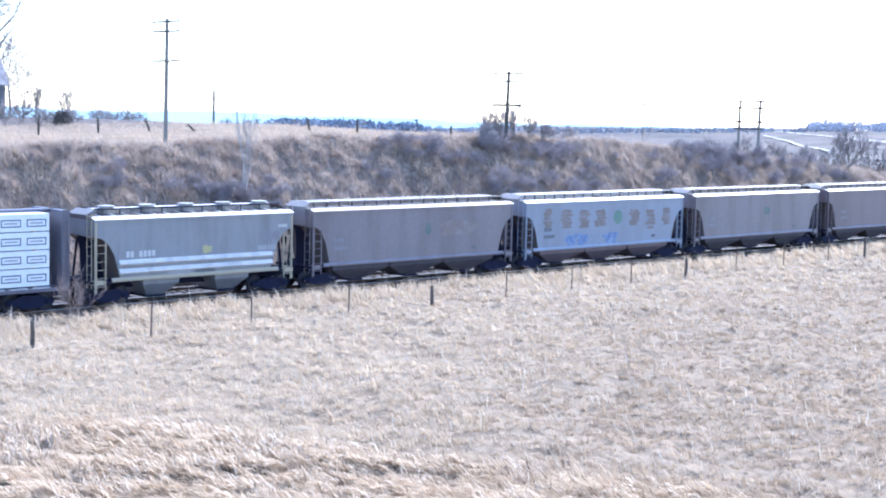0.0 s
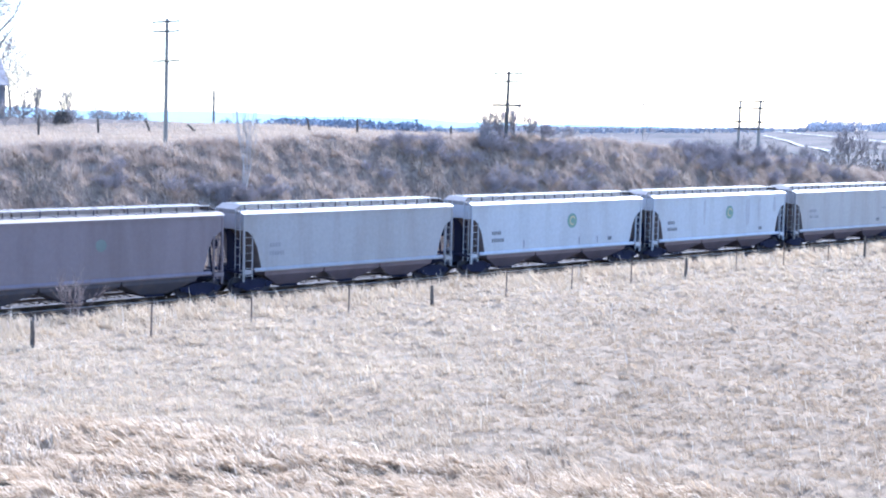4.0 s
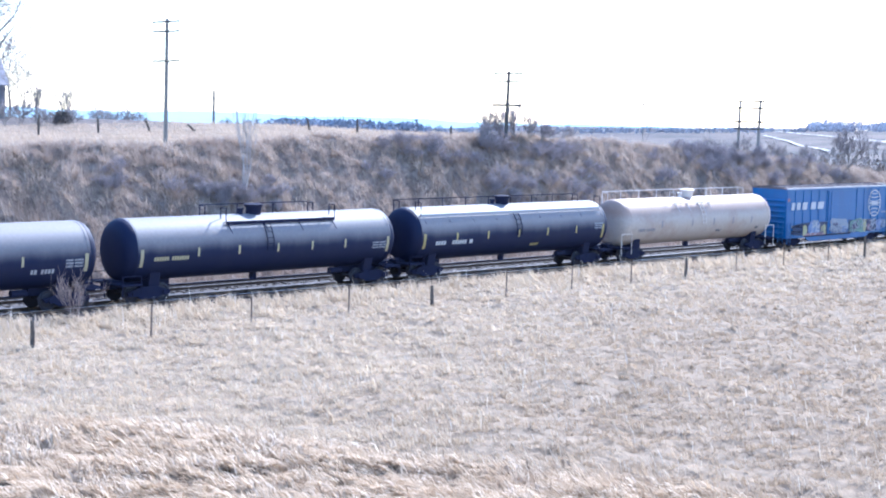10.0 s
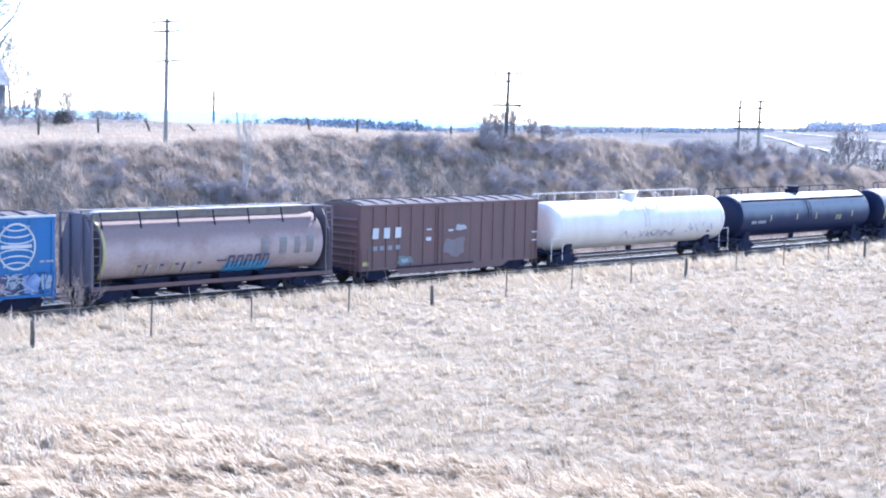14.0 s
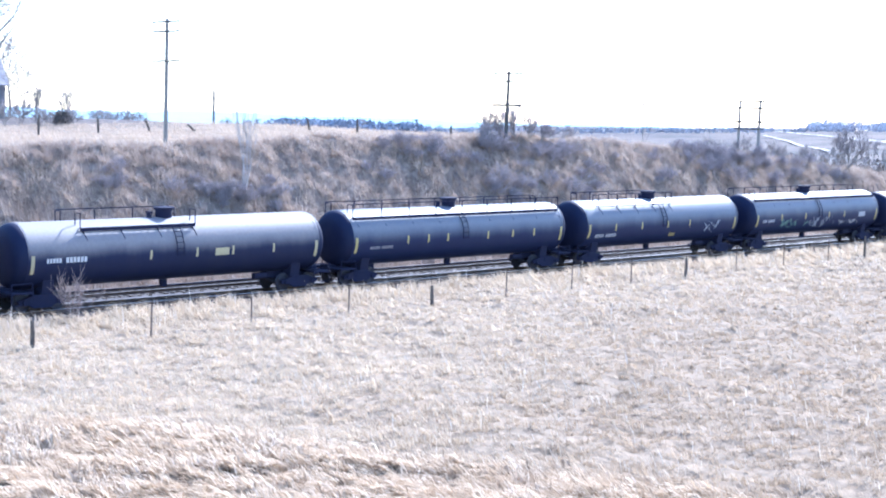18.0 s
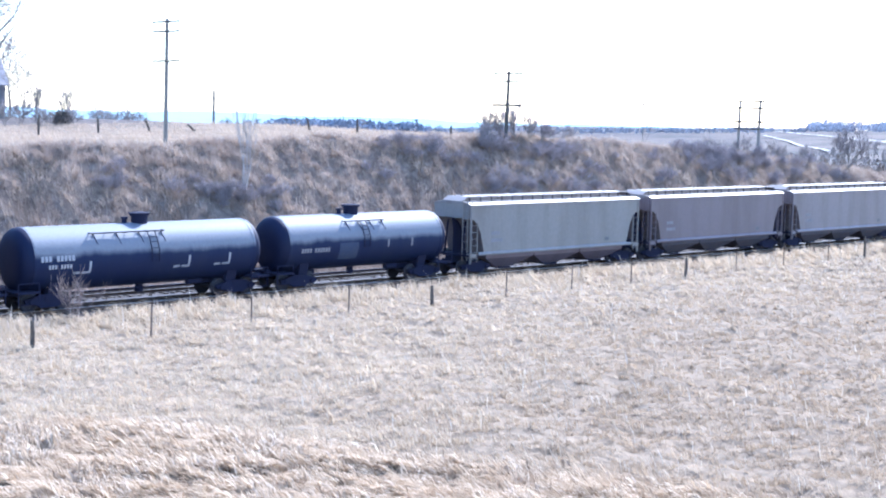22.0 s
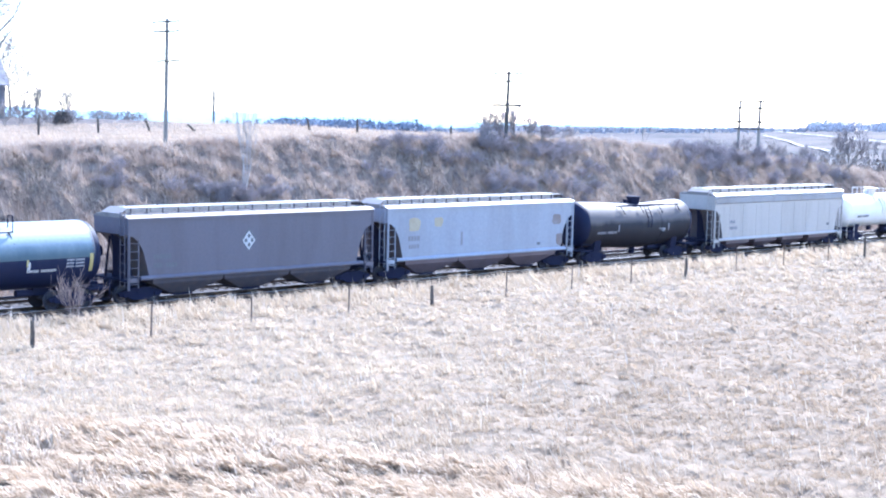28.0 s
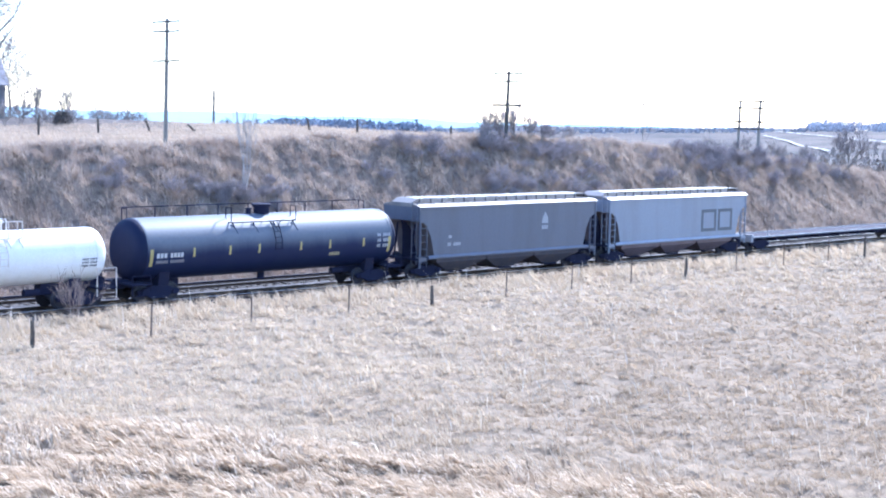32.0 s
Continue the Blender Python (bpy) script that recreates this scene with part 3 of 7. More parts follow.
def hopper(name, half, paint, bays=3, eave=4.22, sill=1.22, cut=1.15, roof="roof", post="", underpaint="", top_posts=17, board="galv", bay_w=1.0):
    """A covered hopper: body with cut-away ends, roof with hatches and running boards, discharge bays, platforms, ladders."""
    car = empty(name)
    W = 1.53
    post = post or paint
    underpaint = underpaint or ("mauve2" if paint in ("pale", "white", "bluegrey", "cream", "pale2") else "grime")
    worn = paint in ("mauve", "mauve2", "pale2")
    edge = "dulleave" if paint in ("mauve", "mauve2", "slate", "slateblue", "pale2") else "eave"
    arc = [(math.cos(a), math.sin(a)) for a in [radians(d) for d in (0, 18, 36, 54, 72, 90)]]
    out = [(-half, eave), (-half, sill + 2.2)]
    out += [(-half + cut * s, sill + 2.2 - 2.2 * (1 - c) * 1.0) for c, s in arc[1:-1]]
    out += [(-half + cut + 0.12, sill), (half - cut - 0.12, sill)]
    out += [(half - cut * s, sill + 2.2 - 2.2 * (1 - c)) for c, s in reversed(arc[1:-1])]
    out += [(half, sill + 2.2), (half, eave)]
    body = part("body", Shape().along_y(out, -W, W), P[paint], car)
    for s in (-1, 1):
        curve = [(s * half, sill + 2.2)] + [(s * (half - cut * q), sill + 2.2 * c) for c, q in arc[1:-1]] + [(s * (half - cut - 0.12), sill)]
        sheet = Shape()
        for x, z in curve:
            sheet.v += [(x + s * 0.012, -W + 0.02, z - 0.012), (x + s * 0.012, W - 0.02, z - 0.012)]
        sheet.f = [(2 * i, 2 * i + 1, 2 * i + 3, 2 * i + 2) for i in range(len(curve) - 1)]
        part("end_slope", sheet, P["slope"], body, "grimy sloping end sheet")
        web = [(x + s * 0.01, z - 0.02) for x, z in curve] + [(s * (half - 0.12), sill), (s * (half - 0.12), sill + 1.5)]
        part("shear_plate", Shape().along_y(web if s > 0 else web[::-1], -0.02, 0.02), P["under"], body, "dark upright plate under the sloping end")
    # top chord and side sill
    for y0, y1 in ((-W - 0.05, -W), (W, W + 0.05)):
        part("top_chord", Shape().box(-half, half, y0, y1, eave - 0.12, eave), P[paint], body)
        sg = 1 if y0 > 0 else -1
        part("side_sill", Shape().along_x([(sg * W, sill - 0.03), (sg * (W + 0.09), sill), (sg * (W + 0.09), sill + 0.07), (sg * W, sill + 0.19)][::sg], -half + cut - 0.4, half - cut + 0.4), P[post], body)
    rp = [(-W - 0.06, eave), (W + 0.06, eave), (W - 0.30, eave + 0.13), (0.62, eave + 0.21), (-0.62, eave + 0.21), (-W + 0.30, eave + 0.13)]
    top = part("roof", Shape().along_x(rp, -half - 0.04, half + 0.04), P[roof], car, "weathered roof sheet")
    # Strips painted pale for the sun along the roof edges.
    for sg in (-1, 1):
        part("eave_strip", Shape().along_x([(sg * (W + 0.075), eave - 0.01), (sg * (W + 0.08), eave + 0.015), (sg * (W - 0.28), eave + 0.15), (sg * (W - 0.30), eave + 0.12)][::sg], -half - 0.03, half + 0.03), P[edge], top, "worn roof edge painted pale for the sunlight on it")
    for i in range(15):
        x = -half + 0.5 + (2 * half - 1.0) * i / 14
        part("roof_rib", Shape().along_x([(-W + 0.26, eave + 0.12), (-0.56, eave + 0.20), (-0.56, eave + 0.245), (-W + 0.26, eave + 0.165)][::-1], x - 0.03, x + 0.03), P[edge], top)
    n = 10
    span = 2 * half - 1.2
    for i in range(n):
        x = -half + 0.6 + span * (i + 0.5) / n
        part("hatch_cover", Shape().along_x([(-0.34, eave + 0.212), (0.34, eave + 0.212), (0.34, eave + 0.42), (0.2, eave + 0.47), (-0.2, eave + 0.47), (-0.34, eave + 0.42)],
                                            x - span / n * 0.47, x + span / n * 0.47), P["dulleave" if worn else "hatch"], top)
    b0, b1 = -half + 0.45, half - 0.35
    for y in (-0.66, 0.66):
        grate = Shape()
        for k in range(4):
            grate.box(b0, b1, y - 0.24 + 0.14 * k, y - 0.18 + 0.14 * k, eave + 0.43, eave + 0.465)
        for k in range(24):
            x = b0 + (b1 - b0 - 0.06) * k / 23
            grate.box(x, x + 0.06, y - 0.235, y + 0.235, eave + 0.434, eave + 0.455)
        b = part("running_board", grate, P["dulleave" if worn else board], top, "open-grate roof walkway")
        for i in range(top_posts):
            x = b0 + 0.15 + (b1 - b0 - 0.3) * i / (top_posts - 1)
            part("board_bracket", Shape().box(x - 0.025, x + 0.025, y - 0.22, y - 0.17, eave + 0.15, eave + 0.43), P["grime"], b)
    for s in (-1, 1):
        part("end_board", Shape().along_y([(s * (half - 0.42), eave + 0.43), (s * (half - 0.42), eave + 0.465), (s * (half + 0.02), eave + 0.22), (s * (half + 0.02), eave + 0.17)][::s], -0.85, 0.85), P["dulleave"], top, "sloping end walkway")
    # discharge bays
    x0, x1 = -half + cut + 0.35, half - cut - 0.35
    w = (x1 - x0) / bays
    for i in range(bays):
        c = x0 + w * (i + 0.5)
        s = Shape()
        a, b = w * 0.5 * bay_w, 0.72 * min(1, bay_w + 0.2)
        skirt = sill - 0.26
        rows_ = ((a, 1.45, sill), (a * 0.97, 1.40, skirt), (b, 0.85, 0.36))
        s.add([(c + i * p, j * q, z) for p, q, z in rows_ for i, j in ((-1, -1), (1, -1), (1, 1), (-1, 1))],
              [(3, 2, 1, 0), (8, 9, 10, 11)] + [(4 * k + i, 4 * k + (i + 1) % 4, 4 * k + 4 + (i + 1) % 4, 4 * k + 4 + i)[::-1] for k in (0, 1) for i in range(4)])
        bay = part("discharge_bay", s, P[underpaint], car)
        part("outlet_gate", Shape().box(c - 0.55, c + 0.55, -0.95, 0.95, 0.26, 0.34), P["under"], bay)
    part("centre_sill", Shape().box(-half - 0.25, half + 0.25, -0.25, 0.25, 0.72, sill + 0.05), P["under"], car)
    for s in (-1, 1):
        ex = s * half
        pl = part("end_platform", Shape().box(min(ex - s * (cut + 0.2), ex + s * 0.12), max(ex - s * (cut + 0.2), ex + s * 0.12), -W, W, sill - 0.06, sill + 0.04), P["under"], car)
        for y in (-0.75, 0.75):
            part("end_brace", Shape().tube((ex - s * 0.15, y, sill), (ex - s * 0.4, y, sill + 2.0), 0.06, 5), P["under"], pl)
        part("side_step", Shape().box(min(ex - s * 0.55, ex), max(ex - s * 0.55, ex), -W - 0.05, -W + 0.25, sill - 0.12, sill + 0.1), P[post], pl)
        part("corner_post", Shape().box(ex - s * 0.08 - 0.05, ex - s * 0.08 + 0.05, -W - 0.04, -W + 0.06, sill - 0.5, eave - 0.02), P[post], car)
        part("corner_post", Shape().box(ex - s * 0.08 - 0.05, ex - s * 0.08 + 0.05, W - 0.06, W + 0.04, sill - 0.5, eave - 0.02), P[post], car)
        part("grab_post", Shape().box(ex - s * 0.62 - 0.03, ex - s * 0.62 + 0.03, -W - 0.03, -W + 0.03, sill, sill + 1.9), P[post], car)
        ladder(car, "side_ladder", ex - s * 0.35, -W - 0.05, sill - 0.4, sill + 2.0, 0.5, post, rungs=6)
        ladder(car, "end_ladder", ex + s * 0.06, -W + 0.35, sill - 0.3, eave + 0.3, 0.42, post, "y", 8)
    part("brake_wheel", Shape().tube((-half - 0.16, 0.7, sill + 1.3), (-half - 0.2, 0.7, sill + 1.3), 0.27, 14), P["under"], car)
    running_gear(car, half, 1.05, 0.62)
    return car


def head_prof(half, r, depth=0.54):
    """A dished head, a barrel and the other head, as (x, radius)."""
    left = [(-half - depth * math.sqrt(1 - q ** 5.5), q * r) for q in (0.02, 0.35, 0.58, 0.72, 0.82, 0.89, 0.94, 0.97, 0.99)] + [(-half, r)]
    return left, [(x, r) for x in np.linspace(-half, half, 9)], [(-x, q) for x, q in reversed(left)]


def curved(car, name, paint, x0, x1, z0, z1, r, cz, label="", lift=0.008):
    """A thin patch that lies on the near side of a tank's shell."""
    sh = Shape()
    n = 4
    zs = [z0 + (z1 - z0) * i / n for i in range(n + 1)]
    for z in zs:
        y = -math.sqrt(max((r + lift) ** 2 - (z - cz) ** 2, 0.0))
        sh.v += [(x0, y, z), (x1, y, z)]
    sh.f = [(2 * i, 2 * i + 1, 2 * i + 3, 2 * i + 2) for i in range(n)]
    return part(name, sh, P[paint], car, label)


def tank(name, half, paint, r=1.57, cz=2.56, plat=(-2.4, 2.4), long_near=False, long_far=False, dome=0.0, tape="yellow", marks=(), sag=None,
         frame_paint="under", trim="under", box_rail=False, far_rail=True, end_rail=False, upper="", bands=(), end_tape=True, solid=False, hoops=True, edge=""):
    """A tank car: shell with dished ends, dome housing, top platform, ladder, saddles, tape, stub sills."""
    car = empty(name)
    low_head, barrel, high_head = head_prof(half, r)
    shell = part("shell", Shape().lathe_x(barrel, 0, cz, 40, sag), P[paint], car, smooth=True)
    for prof in (low_head, high_head):
        part("tank_head", Shape().lathe_x(prof, 0, cz, 40, sag), P["head" if trim == "under" else paint], shell, smooth=True)
    if upper:
        ang = np.linspace(radians(-92), radians(92), 25)
        prof = [((r + 0.012) * math.sin(q), cz + (r + 0.012) * math.cos(q)) for q in ang]
        k = len(prof)
        part("jacket_top", Shape().add([(x, y, z) for x in (-half + 0.06, half - 0.06) for y, z in prof], [(i + 1, i, k + i, k + i + 1) for i in range(k - 1)]), P[upper], shell, smooth=True)
    for x in (-half + 0.1, half - 0.1, *bands):
        part("seam_band", Shape().lathe_x([(x - 0.05, r - 0.01), (x - 0.045, r + 0.014), (x + 0.045, r + 0.014), (x + 0.05, r - 0.01)], 0, cz, 40, sag), P[paint], shell, smooth=True)
    top = cz + r - (sag(dome) if sag else 0)
    house = part("dome_housing", Shape().lathe_z([(0.40, top - 0.1), (0.42, top + 0.30), (0.50, top + 0.40), (0.50, top + 0.44)], dome, 0.0, 18), P[trim], car, smooth=True)
    part("dome_lid", Shape().lathe_z([(0.54, top + 0.44), (0.55, top + 0.49), (0.30, top + 0.53), (0.05, top + 0.54)], dome, 0.0, 18), P[trim], house)
    part("valve", Shape().tube((dome - 0.85, 0, top - 0.05), (dome - 0.85, 0, top + 0.22), 0.13, 10).tube((dome - 0.85, 0, top + 0.22), (dome - 0.85, 0, top + 0.30), 0.18, 10), P[trim], car)
    py, pw = min(0.95, 0.6 * r), 0.24
    zw = cz + math.sqrt(r * r - (py + pw) ** 2) + (0.13 if long_near else 0.20)
    tread = "tread" if trim == "under" else trim
    for sgn in (-1, 1):
        lng = long_near if sgn < 0 else long_far
        a, b = (-half + 0.2, half - 0.2) if lng else plat
        nb = max(4, int((b - a) / 1.9) + 1)
        yo, yi = sgn * (py + pw), sgn * (py - pw)
        if lng or solid or sgn > 0:
            grating = Shape()
            for k in range(5):
                yy = yi + (yo - yi) * k / 4
                grating.box(a, b, yy - 0.028, yy + 0.028, zw, zw + 0.03)
            for i in range(int((b - a) / 0.4) + 1):
                grating.box(a + 0.4 * i, a + 0.4 * i + 0.05, min(yo, yi), max(yo, yi), zw + 0.004, zw + 0.026)
            board = part("walkway", grating, P[tread], car, "narrow open-grate top walkway")
            part("toe_board", Shape().box(a, b, min(yo, yo + sgn * 0.03), max(yo, yo + sgn * 0.03), zw - 0.10, zw + 0.07), P[edge or trim], board, "upright edge of the walkway")
            part("inner_beam", Shape().box(a, b, yi - 0.025, yi + 0.025, zw - 0.08, zw - 0.004), P[trim], board)
        else:
            board = part("walkway", Shape().path([(a, yi, zw), (a, yo, zw), (b, yo, zw), (b, yi, zw), (a, yi, zw)], 0.034, 5), P[trim], car, "open top platform frame")
            cross = Shape()
            for i in range(7):
                x = a + (b - a) * (i + 0.5) / 7
                cross.tube((x, yi, zw), (x, yo, zw), 0.018, 4)
            part("cross_bar", cross, P[trim], board)
        if hoops:
            for x in (a, b):
                part("end_hoop", Shape().path([(x, yo, zw), (x, yo, zw + 0.75), (x, yi, zw + 0.75), (x, yi, zw)], 0.026, 4), P[trim], board)
        for i in range(nb):
            x = a + 0.15 + (b - a - 0.3) * i / (nb - 1)
            y2 = min(1.40, 0.89 * r)
            part("bracket", Shape().tube((x, sgn * (py + 0.12), zw), (x + 0.12, sgn * y2, cz + math.sqrt(r * r - y2 * y2) - 0.02), 0.028, 5), P[trim], board)
        if (sgn > 0 and far_rail) or box_rail:
            g = Shape()
            h = 0.78
            for i in range(nb):
                x = a + (b - a) * i / (nb - 1)
                g.tube((x, yo, zw), (x, yo, zw + h), 0.030, 4)
            g.tube((a, yo, zw + h), (b, yo, zw + h), 0.034, 4)
            part("guard_rail", g, P[trim], board)
    lx = dome - 0.25 if plat[0] < dome - 0.3 < plat[1] else plat[0] + 0.5
    lad, rungs = Shape(), []
    for x in (lx, lx + 0.42):
        lad.path([(x, -r - 0.07, cz - 0.25), (x, -r - 0.07, cz + 0.3), (x, -0.9 * r, cz + 0.54 * r), (x, -py - 0.15, zw + 0.03)], 0.025, 4)
    for z, y in ((cz - 0.2, -r - 0.07), (cz + 0.1, -r - 0.07), (cz + 0.4, -r - 0.03), (cz + 0.7, -0.95 * r), (cz + 0.6 * r, -0.84 * r)):
        rungs.append(Shape().tube((lx, y, z), (lx + 0.42, y, z), 0.02, 4))
    lad = part("ladder", lad, P[trim], car)
    for rung in rungs:
        part("rung", rung, P[trim], lad)
    for x in marks:
        d = sag(x) if sag else 0
        curved(car, "tape_mark", tape, x - 0.06, x + 0.06, cz - 0.36 - d, cz + 0.10 - d, r, cz - d, "reflective tape strip")
    for s in (-1, 1):
        ex = s * half
        if end_tape:
            curved(car, "tape_mark", tape, ex - s * 0.22 - 0.09, ex - s * 0.22 + 0.09, cz - 0.75, cz + 0.12, r, cz, "reflective tape strip", 0.018)
        part("saddle", Shape().along_x([(-1.0, 0.78), (1.0, 0.78), (1.15, cz - 1.0), (0.8, cz - 1.3), (-0.8, cz - 1.3), (-1.15, cz - 1.0)], ex - s * 1.25 - 0.3, ex - s * 1.25 + 0.3), P[frame_paint], car)
        part("stub_sill", Shape().box(min(ex - s * 2.6, ex + s * 0.85), max(ex - s * 2.6, ex + s * 0.85), -0.3, 0.3, 0.68, cz - r + 0.14), P[frame_paint], car)
        dk = part("end_platform", Shape().box(min(ex - s * 0.3, ex + s * 0.85), max(ex - s * 0.3, ex + s * 0.85), -1.5, 1.5, 0.92, 1.0), P[frame_paint], car)
        h = Shape()
        for y in (-1.45, 1.45):
            zt = 1.0 + (0.9 if end_rail else 0.4)
            h.path([(ex - s * 0.25, y, 0.55), (ex - s * 0.25, y, zt), (ex + s * 0.8, y, zt), (ex + s * 0.8, y, 0.45)], 0.028, 4)
        part("handrail", h, P[trim], dk)
        part("sill_step", Shape().box(ex + s * 0.45 - 0.2, ex + s * 0.45 + 0.2, -1.52, -1.4, 0.40, 0.44), P[frame_paint], dk)
    part("bottom_outlet", Shape().tube((dome, 0, cz - r - 0.38 - (sag(dome) if sag else 0)), (dome, 0, cz - r + 0.05), 0.2, 10), P["under"], car)
    part("brake_pipe", Shape().tube((-half + 1.2, -0.45, 0.72), (half - 1.2, -0.45, 0.72), 0.035, 5), P["under"], car)
    part("brake_cylinder", Shape().tube((half - 3.6, -0.5, 0.85), (half - 2.8, -0.5, 0.85), 0.17, 10), P["under"], car)
    running_gear(car, half, 0.95, 1.05)
    return car


def boxcar(name, half, paint, eave=4.47, sill=0.80, posts=7, door=(-1.6, 1.6), roof="roof", roof_ribs=14, dark_roof=False):
    """A boxcar: ribbed sides, sliding door, panelled roof, corrugated ends, side sill."""
    car = empty(name)
    W = 1.50
    body = part("body", Shape().box(-half, half, -W, W, sill, eave), P[paint], car)
    for y0, y1 in ((-W - 0.06, -W), (W, W + 0.06)):
        part("side_sill", Shape().along_y([(-half, sill + 0.1), (-half, sill - 0.02), (-half + 2.6, sill - 0.02), (-half + 3.2, sill - 0.32), (half - 3.2, sill - 0.32), (half - 2.6, sill - 0.02), (half, sill - 0.02), (half, sill + 0.1)], y0, y1), P[paint], body)
        part("top_chord", Shape().box(-half, half, y0, y1, eave - 0.14, eave), P[paint], body)
        for i in range(posts):
            for lo, hi in ((-half + 0.12, door[0] - 0.12), (door[1] + 0.12, half - 0.12)):
                x = lo + (hi - lo) * i / (posts - 1)
                part("side_post", Shape().box(x - 0.06, x + 0.06, y0 + 0.015, y1, sill + 0.1, eave - 0.14), P[paint], body)
    d = part("sliding_door", Shape().box(door[0], door[1], -W - 0.085, -W - 0.03, sill + 0.12, eave - 0.2), P[paint], car)
    for i in range(4):
        z = sill + 0.4 + i * (eave - sill - 0.8) / 3
        part("door_rib", Shape().box(door[0] + 0.05, door[1] - 0.05, -W - 0.11, -W - 0.085, z, z + 0.07), P[paint], d)
    part("lock_bar", Shape().tube((door[0] + 0.35, -W - 0.12, sill + 0.1), (door[0] + 0.35, -W - 0.12, eave - 0.3), 0.025, 5), P[paint], d)
    part("door_track", Shape().box(door[0] - 3.2, door[1] + 0.3, -W - 0.12, -W - 0.06, sill + 0.02, sill + 0.10), P["under"], car)
    top = part("roof", Shape().along_x([(-W - 0.05, eave), (W + 0.05, eave), (W - 0.3, eave + 0.10), (0, eave + 0.2), (-W + 0.3, eave + 0.10)], -half, half), P[roof], car)
    for i in range(roof_ribs):
        x = -half + 0.25 + (2 * half - 0.5) * i / (roof_ribs - 1)
        part("roof_rib", Shape().along_x([(-W - 0.02, eave + 0.01), (W + 0.02, eave + 0.01), (W - 0.3, eave + 0.15), (0, eave + 0.25), (-W + 0.3, eave + 0.15)], x - 0.09, x + 0.09), P["under" if dark_roof else roof], top)
    for s in (-1, 1):
        ex = s * half
        for i in range(7):
            z = sill + 0.35 + i * 0.41
            part("end_corrugation", Shape().along_y([(ex, z - 0.13), (ex + s * 0.07, z), (ex, z + 0.13)], -W + 0.12, W - 0.12), P[paint], body)
        ladder(car, "side_ladder", ex - s * 0.35, -W - 0.1, sill - 0.4, sill + 1.2, 0.45, paint, rungs=4)
        ladder(car, "end_ladder", ex + s * 0.12, -W + 0.35, sill - 0.3, sill + 1.2, 0.42, paint, "y", 4)
    part("centre_sill", Shape().box(-half - 0.3, half + 0.3, -0.25, 0.25, 0.6, sill), P["under"], car)
    part("brake_wheel", Shape().tube((half + 0.1, 0.6, sill + 0.9), (half + 0.16, 0.6, sill + 0.9), 0.27, 14), P["under"], car)
    running_gear(car, half, 1.6, 0.75)
    return car


